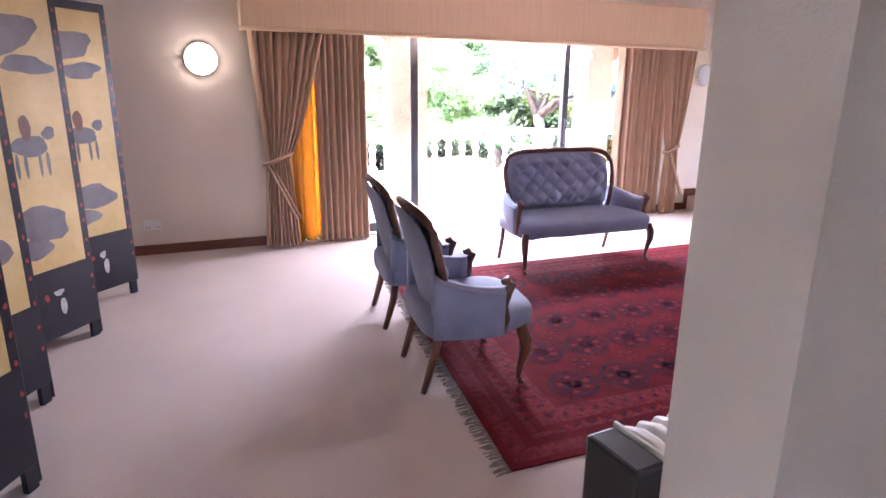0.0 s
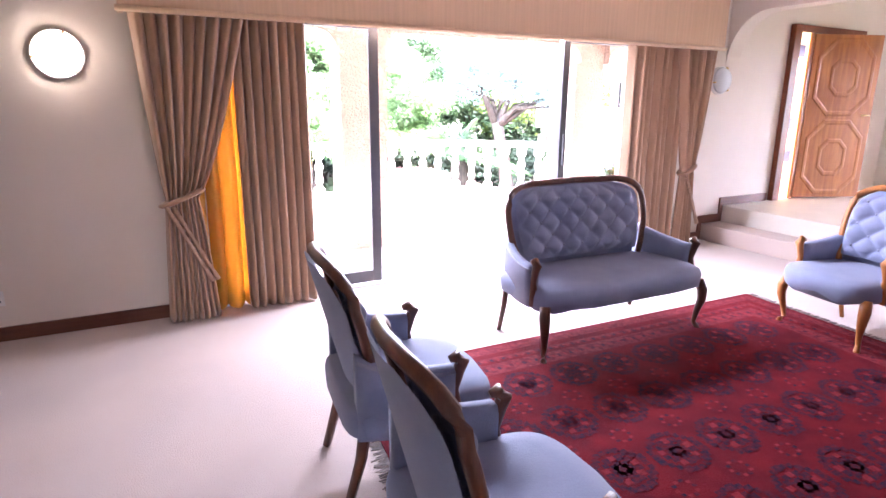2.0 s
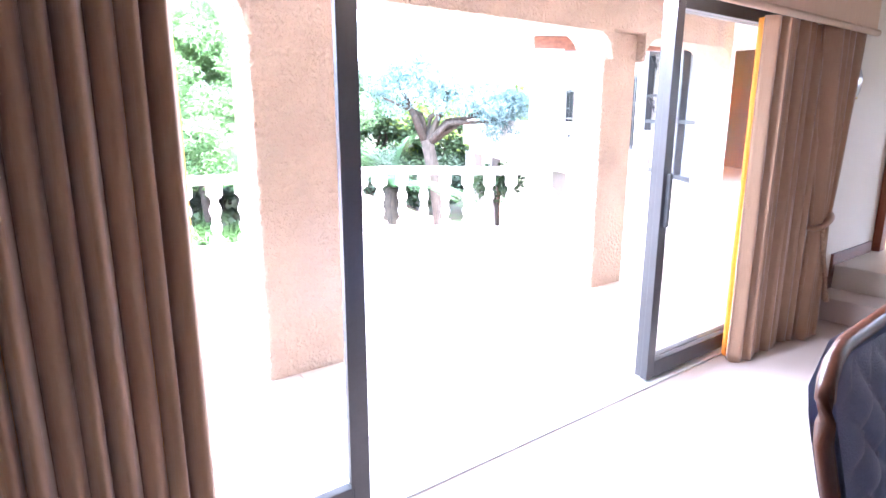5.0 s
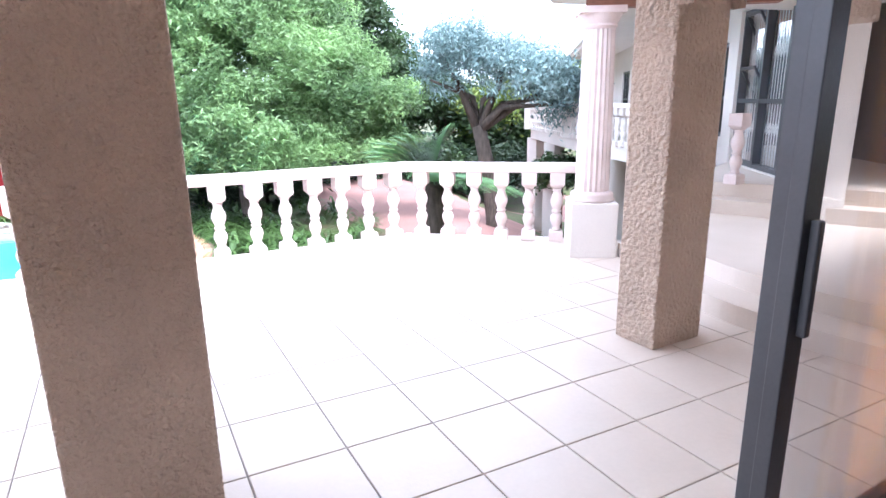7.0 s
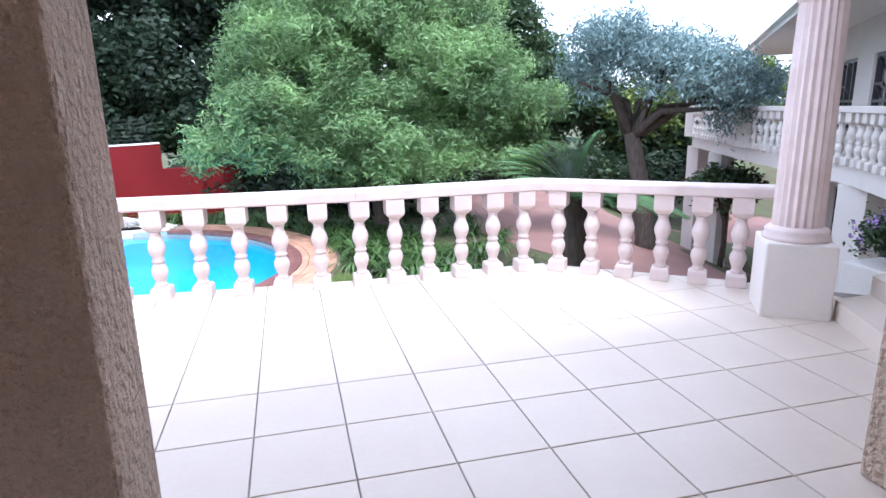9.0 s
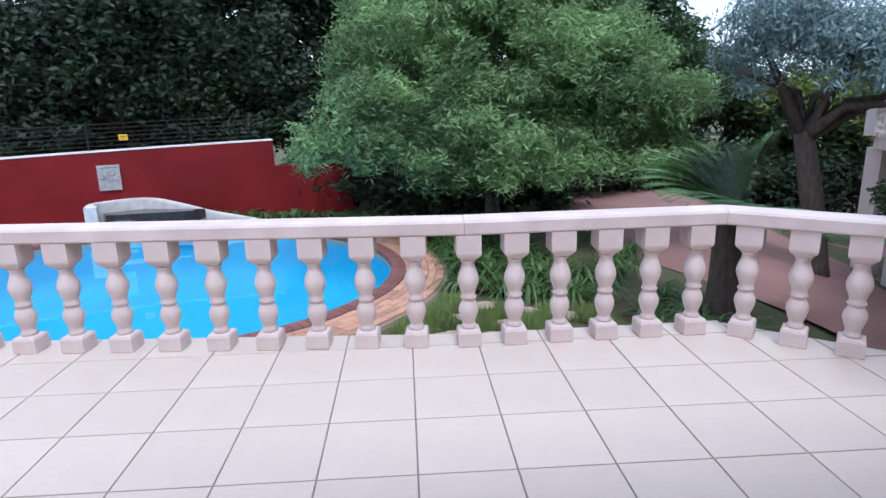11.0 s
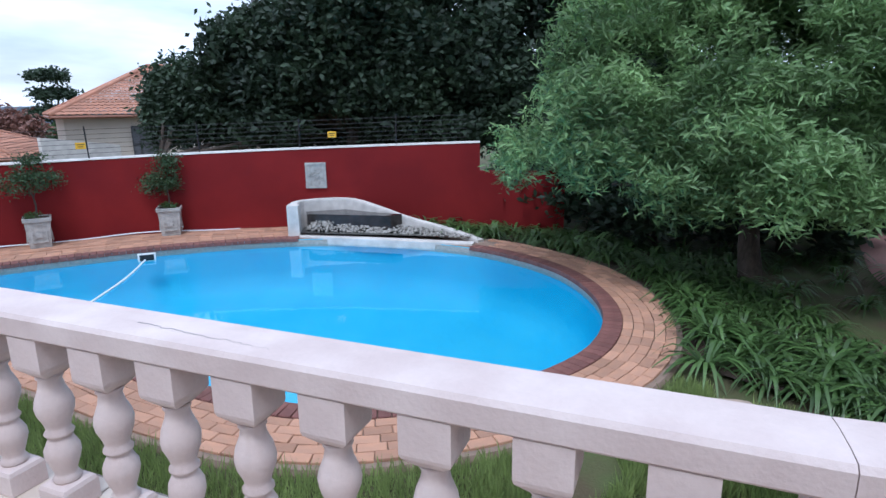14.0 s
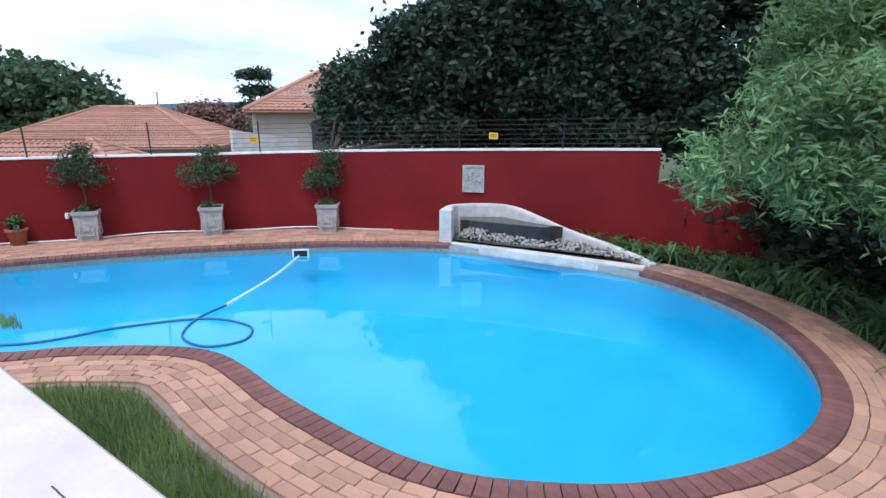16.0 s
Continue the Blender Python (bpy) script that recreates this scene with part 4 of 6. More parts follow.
# planting bed round the far side of the pool
inner, outer = offset(pool, 0.83), offset(pool, 2.6)
idx = [i for i in range(300) if pool[i].x > -1.0 and pool[i].y > 16.3 and (pool[i].x > 1.6 or pool[i].y > 18)]
b = bmesh.new()
va = {i: (b.verts.new((inner[i].x, inner[i].y, land(inner[i].x, inner[i].y) + 0.02)), b.verts.new((outer[i].x, outer[i].y, G + 0.03))) for i in idx}
for i in idx:
    j = (i + 1) % 300
    if j in va:
        b.faces.new((va[i][0], va[j][0], va[j][1], va[i][1]))
structure("ground_bed", b, M_soil, "dark mulched planting bed round the pool paving", "flower bed")

# ---------------- pool ----------------
pl = tagged(new("water"), "bright blue kidney-shaped swimming pool", "pool", kind="structure")
b = bmesh.new()
def ring_at(d, z):
    return [(p.x, p.y, z) for p in offset(pool, d)]
loft(b, [ring_at(0.02, D - 0.02), ring_at(0.0, D - 0.12), ring_at(-0.05, D - 0.6), ring_at(-0.16, D - 0.85), ring_at(-0.36, D - 0.98), ring_at(-0.65, D - 1.03)], caps=False)
f = [b.verts.new(p) for p in ring_at(-0.65, D - 1.03)]
b.faces.new(f)
bmesh.ops.remove_doubles(b, verts=b.verts, dist=0.0005)
bmesh.ops.recalc_face_normals(b, faces=b.faces)
part("shell", b, M_pool_wall, pl, "blue painted pool shell", True)
b = bmesh.new()
b.faces.new([b.verts.new(p) for p in ring_at(-0.012, D - 0.11)])
bmesh.ops.triangulate(b, faces=b.faces)
for f in b.faces:
    if f.normal.z < 0:
        f.normal_flip()
wsurf = part("surface", b, M_water, pl, "still clear water")
wsurf.visible_shadow = False
b = bmesh.new()
loft(b, [ring_at(0.004, D - 0.03), ring_at(-0.004, D - 0.03), ring_at(-0.006, D - 0.16), ring_at(0.004, D - 0.16)], caps=False)
part("waterline_band", b, material("waterline_mosaic", (0.42, 0.40, 0.36), 0.5, 0.2, 30, 90, 0.2), pl, "greyish band at the waterline")
# deck slab under the pavers
b = bmesh.new()
loft(b, [ring_at(0.02, D - 0.09), ring_at(0.02, D - 0.022), ring_at(0.80, D - 0.022), ring_at(0.82, D - 0.06), ring_at(0.83, G - 0.1)], caps=False)
deck = structure("pavement", b, M_mortar, "brick-paved pool surround on a mortar bed", "paving")
# far paving out to the red wall
WALL = [Vector((p.x, p.y)) for p in spline([(-10.5, 12.6, 0), (-8.6, 16.0, 0), (-7.4, 17.75, 0), (-6.2, 19.1, 0), (-5.2, 19.95, 0), (-3.8, 20.75, 0), (-2.3, 21.4, 0), (-0.6, 21.9, 0), (1.15, 22.25, 0)], 8)]
RUN = [0.0]
for p, q in zip(WALL, WALL[1:]):
    RUN.append(RUN[-1] + (q - p).length)
L = RUN[-1]


def wall_at(s):
    """Place and direction of the wall's middle line at s metres from its start."""
    k = max(i for i in range(len(RUN) - 1) if RUN[i] <= max(0.0, min(s, L - 1e-6)))
    d = (WALL[k + 1] - WALL[k]).normalized()
    return WALL[k] + d * (s - RUN[k]), d


def wall_s(x, y):
    return min((L * k / 400 for k in range(401)), key=lambda q: (wall_at(q)[0] - Vector((x, y))).length)


def on_wall(s, out=0.0, z=0.0):
    p, d = wall_at(s)
    return Vector((p.x + d.y * (0.12 + out), p.y - d.x * (0.12 + out), z))


def wall_turn(s):
    d = wall_at(s)[1]
    return math.degrees(math.atan2(d.y, d.x))


def top_at(s):
    return 0.78 + 0.2 * max(0.0, (wall_at(s)[0].x + 6.5) / 7.6)


b = bmesh.new()
o2 = offset(pool, 0.78)
far = [i for i in range(300) if pool[i].x < -2.3 and pool[i].y > 14.7]
def to_wall(p):
    q = on_wall(wall_s(p.x, p.y), 0.02)
    return Vector((q.x, q.y))
va = {i: (b.verts.new((o2[i].x, o2[i].y, D - 0.020)), b.verts.new((to_wall(o2[i]).x, to_wall(o2[i]).y, D - 0.018))) for i in far}
for i in far:
    j = (i + 1) % 300
    if j in va:
        b.faces.new((va[i][0], va[j][0], va[j][1], va[i][1]))
structure("pavement_far", b, M_paver, "brick paving between pool and boundary wall", "paving")

sk = thing("pool_skimmer", "white pool skimmer mouth in the pool's edge", "skimmer", pose(-3.90, 18.55, D, 0, 0, 40))
part("frame", boxed(-0.14, 0.14, -0.015, 0.035, -0.15, -0.01, 0.006), M_white_metal, sk)
# no real hole: a black panel paints the shade inside the mouth
part("mouth", boxed(-0.11, 0.11, -0.020, -0.014, -0.13, -0.03), M_black_plastic, sk, "black panel for the shaded skimmer opening")
hz = D - 0.10
b = bmesh.new()
tube(b, spline([(-3.85, 18.45, hz), (-3.3, 17.4, hz), (-2.80, 16.10, hz)], 10), 0.016, 8)
hs = thing("pool_hose", "white and blue pool cleaner hose curled on the water", "hose")
part("white_hose", b, M_hose, hs, "white ribbed hose", True)
b = bmesh.new()
tube(b, spline([(-2.80, 16.10, hz), (-2.68, 15.58, hz), (-2.34, 15.14, hz), (-1.89, 15.09, hz), (-1.68, 15.43, hz), (-1.97, 15.75, hz), (-2.6, 15.64, hz), (-3.16, 14.97, hz), (-3.6, 14.1, hz), (-4.7, 13.4, hz)], 8), 0.016, 8)
part("blue_hose", b, M_hose_blue, hs, "dark blue hose", True)

# ---------------- boundary wall ----------------
STEPS = [L * k / 60 for k in range(61)]
b = bmesh.new()
loft(b, [[on_wall(s, 0.0, G - 0.6), on_wall(s, 0.0, top_at(s)), on_wall(s, -0.24, top_at(s)), on_wall(s, -0.24, G - 0.6)] for s in STEPS])
bmesh.ops.recalc_face_normals(b, faces=b.faces)
bw = structure("boundary_wall", b, M_red_wall, "dark red painted garden boundary wall", "wall")
b = bmesh.new()
loft(b, [[on_wall(s, 0.014, top_at(s) + 0.002), on_wall(s, 0.006, top_at(s) + 0.026), on_wall(s, -0.246, top_at(s) + 0.034), on_wall(s, -0.254, top_at(s) + 0.002)] for s in STEPS])
bmesh.ops.recalc_face_normals(b, faces=b.faces)
structure("wall_cap", b, M_white_cap, "weathered whitish capping of the boundary wall", "wall cap")
b = bmesh.new()
box(b, 0, 1.7, -0.1, 0.1, G - 0.3, 0.42, Matrix.Translation((1.16, 22.2, 0)) @ Matrix.Rotation(radians(8), 4, "Z"))
structure("boundary_wall_low", b, M_red_wall, "lower continuation of the red garden wall", "wall")


SP = wall_s(-2.11, 21.46)
pq = thing("wall_plaque", "square grey cast-stone relief plaque on the red wall", "plaque", Matrix.Translation(on_wall(SP, 0, 0.365)) @ Matrix.Rotation(radians(wall_turn(SP)), 4, "Z"))
part("tablet", boxed(-0.21, 0.21, -0.035, -0.001, -0.26, 0.26, 0.006), M_stone_pot, pq)
b = bmesh.new()
for sx, sz, w, hgt in ((0, 0.235, 0.21, 0.02), (0, -0.235, 0.21, 0.02), (-0.185, 0, 0.02, 0.215), (0.185, 0, 0.02, 0.215)):
    box(b, sx - w, sx + w, -0.05, -0.034, sz - hgt, sz + hgt)
part("border", b, M_stone_pot, pq, "raised rim")
b = bmesh.new()
rr = random.Random(8)
for k in range(34):
    a, r = rr.uniform(0, 6.28), 0.15 * math.sqrt(rr.random())
    bmesh.ops.create_icosphere(b, subdivisions=1, radius=rr.uniform(0.012, 0.026), matrix=Matrix.Translation((r * math.cos(a), -0.036, 1.2 * r * math.sin(a))))
part("relief", b, M_stone_pot, pq, "worn leafy relief")

# ---------------- fountain basin ----------------
ft = thing("fountain_basin", "whitewashed wedge-shaped fountain basin with pebbles spilling to the pool", "fountain")
path = spline([(-2.10, 20.38, -0.10), (-2.24, 21.00, -0.10), (-1.46, 21.48, -0.10), (-0.65, 21.24, -0.22), (-0.02, 21.20, -0.40), (0.75, 21.10, -0.55), (1.50, 20.67, -0.655)], 5)
b = bmesh.new()
rings = []
for k, p in enumerate(path):
    q = path[min(k + 1, len(path) - 1)] - path[max(k - 1, 0)]
    nrm = Vector((-q.y, q.x, 0)).normalized() * 0.075
    rings.append([(p.x - nrm.x, p.y - nrm.y, G), (p.x - nrm.x, p.y - nrm.y, p.z - 0.03), (p.x - nrm.x * 0.9, p.y - nrm.y * 0.9, p.z), (p.x + nrm.x * 0.9, p.y + nrm.y * 0.9, p.z), (p.x + nrm.x, p.y + nrm.y, p.z - 0.03), (p.x + nrm.x, p.y + nrm.y, G)])
loft(b, rings)
bmesh.ops.recalc_face_normals(b, faces=b.faces)
part("curb", b, M_white_cap, ft, "whitewashed sloping curb")
part("pillar_block", boxed(-0.11, 0.11, -0.10, 0.14, G, -0.085, 0.012, Matrix.Translation((-2.07, 20.36, 0)) @ Matrix.Rotation(radians(20), 4, "Z")), M_white_cap, ft, "squared end of the curb")
inn = [(-1.98, 20.14), (-2.16, 20.7), (-1.46, 21.18), (-0.65, 20.95), (0.0, 20.9), (0.75, 20.8), (1.3, 20.45), (0.2, 20.36), (-1.0, 20.22)]
b = bmesh.new()
b.faces.new([b.verts.new((x, y + 0.22, D + 0.06)) for x, y in inn][::-1])
part("basin_water", b, material("dark_basin_water", (0.02, 0.022, 0.02), 0.08, 0.2, 3, 30, 0.03), ft, "dark shallow water")
b = bmesh.new()
prism(b, [(-1.98, 20.72), (-2.14, 20.98), (-1.46, 21.39), (-0.68, 21.15), (-0.15, 21.10), (-0.30, 20.88)], D, D + 0.36)
part("stone_shelf", b, material("wet_slate", (0.05, 0.042, 0.04), 0.15, 0.3, 5, 40, 0.08), ft, "dark slate shelf")
b = bmesh.new()
for k in range(760):
    if k < 150:
        u, v = rr.uniform(-1, 1), rr.random()
        px, py, pz = -1.74 + 0.22 * u, 20.58 + 0.22 * v, D + 0.06 + 0.22 * v * (1 - 0.5 * u * u)
    else:
        u, v = rr.random(), rr.random()
        px = -1.55 + 2.85 * u
        back_y = 20.80 + 0.27 * min(1.0, 2.2 * u) - 0.38 * max(0.0, u - 0.6)
        back_z = D + 0.26 - 0.22 * u
        py, pz = 20.66 + (back_y - 20.66) * v, D + 0.05 + (back_z - D - 0.05) * v
    bmesh.ops.create_icosphere(b, subdivisions=1, radius=rr.uniform(0.014, 0.032), matrix=Matrix.Translation((px, py, pz)))
pb = part("pebbles", b, M_pebble, ft, "white and grey pebbles", True)
pb["kind"] = "stuff"
part("sill", boxed(-1.75, 1.75, -0.10, 0.10, D - 0.14, D + 0.015, 0.01, Matrix.Translation((-0.33, 20.42, 0)) @ Matrix.Rotation(radians(1), 4, "Z")), M_white_cap, ft, "pale sill along the water")


# ---------------- plants ----------------
def quads(name, pts, mat, parent=None, label=""):
    """One mesh of loose leaf quads; pts: array (n, 4, 3)."""
    pts = np.asarray(pts, dtype=np.float64)
    n = len(pts)
    me = bpy.data.meshes.new(name)
    me.from_pydata(pts.reshape(-1, 3).tolist(), [], np.arange(4 * n).reshape(n, 4).tolist())
    me.materials.append(mat)
    ob = new(name, me)
    if parent:
        ob.parent = parent
    if label:
        ob["label"] = label
    return ob


def leaf_quads(rng, centres, size, droop=0.3, slim=0.4, jitter=0.5):
    """Leaf quads at the centres, turned at random and hanging a little."""
    n = len(centres)
    d = rng.normal(size=(n, 3))
    d[:, 2] = d[:, 2] * 0.5 - droop
    d /= np.linalg.norm(d, axis=1)[:, None]
    w = np.cross(d, rng.normal(size=(n, 3)))
    w /= np.linalg.norm(w, axis=1)[:, None]
    s = size * (1 + jitter * (rng.random(n) - 0.5))[:, None]
    a = centres - d * s * 0.5
    c = centres + d * s * 0.5
    mid = centres + np.array([0, 0, 0.06]) * s
    w = w * s * slim * 0.5
    return np.stack([a, mid + w, c, mid - w], axis=1)


def crown_points(rng, blobs, n_clumps, per, spread, hollow=0.55, domed=0.0):
    """Leaf centres in clumps that sit over the surface of a few overlapping lumps."""
    vol = np.array([b[3] * b[4] for b in blobs])
    which = rng.choice(len(blobs), n_clumps, p=vol / vol.sum())
    bl = np.array(blobs)[which]
    d = rng.normal(size=(n_clumps, 3))
    d /= np.linalg.norm(d, axis=1)[:, None]
    d[:, 2] = np.where(d[:, 2] < -0.55, -d[:, 2] * 0.5, d[:, 2])
    d[:, 2] = np.where(rng.random(n_clumps) < domed, np.abs(d[:, 2]), d[:, 2])
    r = hollow + (1.06 - hollow) * rng.random(n_clumps) ** 0.45
    c = bl[:, :3] + d * bl[:, 3:6] * r[:, None]
    pts = np.repeat(c, per, axis=0) + rng.normal(size=(n_clumps * per, 3)) * spread * np.array([1, 1, 0.75])
    return pts


def tree(name, label, base, fork, blobs, mat, clumps, per, leaf, spread, trunk_r=0.16, droop=0.3, slim=0.4, seed=1, limbs=6, bark=M_bark, hollow=0.55, billow=0, lobed=False):
    rng = np.random.default_rng(seed)
    t = thing(name, label, "tree")
    b = bmesh.new()
    base, fork = Vector(base), Vector(fork)
    mid = base.lerp(fork, 0.5) + Vector((rng.normal() * 0.06, rng.normal() * 0.06, 0))
    tube(b, [base - Vector((0, 0, 0.15)), base + Vector((0, 0, 0.12)), mid, fork], [trunk_r * 1.5, trunk_r * 1.15, trunk_r, trunk_r * 0.85], 9)
    part("trunk", b, bark, t, "", True)
    for k in range(limbs):
        b = bmesh.new()
        bl = blobs[k % len(blobs)]
        tip = Vector(bl[:3]) + Vector((rng.normal() * bl[3] * 0.35, rng.normal() * bl[4] * 0.35, rng.normal() * bl[5] * 0.25))
        m1 = fork.lerp(tip, 0.4) + Vector((rng.normal() * 0.2, rng.normal() * 0.2, 0.2))
        tube(b, [fork - Vector((0, 0, 0.1)), m1, tip], [trunk_r * 0.7, trunk_r * 0.4, trunk_r * 0.12], 6)
        part("limb", b, bark, t, "", True)
    if billow:
        lumps = []
        for bl in blobs:
            for q in range(billow):
                dd = rng.normal(size=3)
                dd /= np.linalg.norm(dd)
                if dd[2] < -0.5:
                    dd[2] *= -0.6
                f = rng.uniform(0.26, 0.40)
                lumps.append((*(np.array(bl[:3]) + dd * np.array(bl[3:6]) * (0.86 if lobed else 0.72)), bl[3] * f, bl[4] * f, (bl[4] * 0.95 if lobed else bl[5] * 0.85) * f))
        blobs = lumps
    pts = crown_points(rng, blobs, clumps, per, spread, hollow, 0.35 if lobed else 0.0)
    quads("crown", leaf_quads(rng, pts, leaf, droop, slim), mat, t)
    return t


tree("garden_tree", "broad feathery pale-green tree leaning over the garden", (5.75, 19.7, land(5.75, 19.7)), (5.7, 19.9, 0.2),
     [(5.7, 20.3, 1.9, 2.7, 2.2, 1.9), (3.75, 19.5, 1.1, 1.6, 1.5, 1.3), (4.6, 20.0, 2.8, 1.6, 1.5, 1.3), (6.0, 18.6, 0.55, 1.7, 1.1, 0.8), (4.7, 19.1, 0.62, 1.3, 1.1, 0.75), (7.7, 18.6, 0.62, 1.4, 1.1, 0.85), (7.3, 18.9, 1.0, 1.7, 1.5, 1.3), (5.6, 18.6, 0.9, 1.6, 1.2, 1.1), (6.3, 21.0, 3.3, 2.2, 1.8, 1.5), (8.3, 19.6, 1.9, 1.3, 1.3, 1.4)],
     M_leaf_feather, 4600, 38, 0.14, 0.115, 0.15, 0.5, 0.22, 11, 9, hollow=0.7, billow=13, lobed=True)
tree("shade_tree", "tall dense dark-leaved tree behind the red wall", (-3.6, 26.5, land(-3.6, 26.5)), (-3.6, 26.7, 1.2),
     [(-4.3, 26.0, 1.6, 4.0, 1.6, 1.6), (0.5, 27.0, 1.4, 3.0, 1.5, 1.5), (-3.2, 27.0, 4.2, 2.9, 2.5, 3.2), (-6.2, 26.0, 2.6, 1.6, 1.6, 1.9), (-1.0, 27.8, 4.0, 3.0, 2.4, 3.2), (-1.4, 27.2, 7.0, 3.4, 2.5, 2.2), (-8.5, 26.0, 1.4, 1.3, 1.2, 1.3), (-1.5, 26.4, 2.4, 3.4, 1.2, 1.6), (-5.5, 26.4, 2.6, 2.6, 1.2, 1.8)],
     M_leaf_dark, 4300, 44, 0.21, 0.25, 0.2, 0.3, 0.5, 21, 14, hollow=0.35, billow=14)
tree("shade_tree", "tall dark evergreen tree behind the garden tree", (2.6, 29.5, land(2.6, 29.5)), (2.6, 29.5, 1.5),
     [(2.0, 29.5, 4.3, 3.0, 2.2, 3.4), (5.5, 30.0, 5.0, 3.0, 2.2, 3.2), (3.5, 30.5, 8.0, 3.5, 2.0, 2.0), (1.5, 28.0, 1.2, 2.6, 1.4, 1.4), (3.8, 28.6, 2.6, 3.2, 1.4, 2.0)],
     M_leaf_dark, 3200, 40, 0.25, 0.28, 0.22, 0.3, 0.5, 22, 10, hollow=0.35, billow=14)
tree("pepper_tree", "grey-green drooping tree on the far side of the court", (13.0, 28.5, land(13, 28.5)), (13.0, 28.5, 1.0),
     [(10.5, 27.0, 0.6, 3.2, 1.4, 1.4), (7.5, 27.5, 1.0, 2.6, 1.4, 1.8), (13.2, 28.5, 2.2, 2.4, 2.0, 2.2), (11.2, 29.5, 4.2, 2.6, 2.0, 2.4), (15.0, 29.0, 1.5, 2.0, 1.6, 1.8), (9.0, 30.0, 5.8, 2.6, 2.0, 2.2)],
     M_leaf_mid, 1800, 34, 0.27, 0.26, 0.2, 0.6, 0.35, 23, 8, hollow=0.6, billow=12)
tree("blue_tree", "blue-grey tree with a dark leaning trunk", (10.25, 16.77, land(10.25, 16.77)), (10.01, 17.05, 1.13),
     [(9.63, 17.25, 2.58, 0.9, 0.76, 0.62), (10.73, 16.29, 2.1, 0.97, 0.69, 0.62), (10.18, 16.77, 2.37, 0.9, 0.76, 0.55), (11.35, 15.8, 1.48, 0.62, 0.41, 0.76), (11.63, 16.01, 1.82, 0.55, 0.41, 0.62), (9.28, 17.46, 2.1, 0.41, 0.41, 0.69), (11.08, 16.08, 1.82, 0.55, 0.55, 0.69)],
     M_leaf_blue, 520, 40, 0.115, 0.135, 0.17, 0.9, 0.3, 24, 7, hollow=0.3)
tree("shrub_tree", "yellow-green bushy tree at the end of the court", (17.0, 25.5, land(17, 25.5)), (17, 25.5, 0.3), [(16.9, 25.3, 1.2, 2.2, 1.6, 1.7), (20.5, 26, 1.4, 2.5, 1.6, 2.0)],
     M_leaf_yellow, 300, 36, 0.2, 0.2, 0.1, 0.3, 0.45, 25, 4)
tree("shrub_tree", "mid-green bushy tree behind the court", (14.6, 27.2, land(14.6, 27.2)), (14.6, 27.2, 0.0), [(13.9, 26.6, 1.2, 2.2, 1.4, 1.9), (16.2, 26.0, 0.6, 2.2, 1.4, 1.6), (14.4, 25.6, -0.6, 2.6, 1.2, 1.0), (18.4, 25.2, 0.4, 1.8, 1.4, 1.6)],
     M_leaf_mid, 900, 34, 0.24, 0.22, 0.14, 0.3, 0.45, 27, 6, hollow=0.35, billow=10)
tree("shrub_tree", "low dark hedge tree at the back of the court", (11.0, 26.0, land(11, 26)), (11.0, 26.0, -0.8), [(10.2, 25.6, -0.7, 2.4, 1.2, 1.1), (13.0, 25.4, -0.9, 2.4, 1.2, 1.0), (16.6, 24.4, -1.0, 2.2, 1.1, 1.0)],
     M_leaf_dark, 620, 34, 0.24, 0.22, 0.12, 0.2, 0.45, 28, 6, hollow=0.35)
tree("court_shrub", "small clipped green tree beside the court", (12.6, 17.4, land(12.6, 17.4)), (12.6, 17.4, -0.7), [(12.6, 17.4, -0.15, 0.65, 0.6, 0.5)], M_leaf_mid, 90, 30, 0.12, 0.1, 0.05, 0.2, 0.5, 26, 3)

tree("shade_tree", "dark low-branching tree just behind the red wall", (-8.6, 24.6, land(-8.6, 24.6)), (-8.6, 24.6, 0.4),
     [(-8.9, 26.2, 2.2, 1.0, 0.9, 0.9), (-8.4, 26.0, 1.2, 1.4, 0.9, 1.2), (-6.8, 26.8, 1.1, 1.8, 0.9, 1.2), (-4.8, 27.8, 1.0, 1.8, 0.9, 1.2), (-2.8, 28.6, 1.0, 1.8, 0.9, 1.2), (-0.6, 29.2, 1.0, 1.8, 0.9, 1.2)],
     M_leaf_dark, 1500, 40, 0.18, 0.2, 0.12, 0.3, 0.5, 29, 8, hollow=0.3)
shade = [((3.4, 23.2), 1.6), ((5.2, 23.4), 1.7), ((7.2, 23.0), 1.6), ((2.2, 24.2), 1.3), ((9.2, 24.6), 1.5), ((6.6, 21.6), 1.0), ((4.6, 21.9), 1.1)]
for k, ((x, y), r) in enumerate(shade):
    tree("shrub", "dense dark shrub in the shade below the trees", (x, y, land(x, y)), (x, y, G + 0.3), [(x, y, G + 0.55 * r, r, 0.8 * r, 0.62 * r)], M_leaf_dark, 110, 30, 0.2, 0.16, 0.05, 0.1, 0.45, 40 + k, 3)

set_down(before_garden)

# ---------------- terrace ----------------
RAIL = [Vector((-1.8, 12.66)), Vector((4.22, 11.95)), Vector((6.06, 11.91)), Vector((7.81, 10.424))]
HS = 1.0         # height share of the balusters


def rail_y(x):
    for p, q in zip(RAIL, RAIL[1:]):
        if p.x <= x <= q.x:
            return p.y + (q.y - p.y) * (x - p.x) / (q.x - p.x)
    return RAIL[0].y if x < RAIL[0].x else -99


b = bmesh.new()
ol = [(-6.0, WY + 0.22), (-6.0, 12.9)] + [(p.x, p.y + 0.17) for p in RAIL] + [(8.3, 10.1), (7.9, 8.0), (7.9, WY + 0.22)]
prism(b, ol[::-1], -3.0, T - 0.010)
bmesh.ops.recalc_face_normals(b, faces=b.faces)
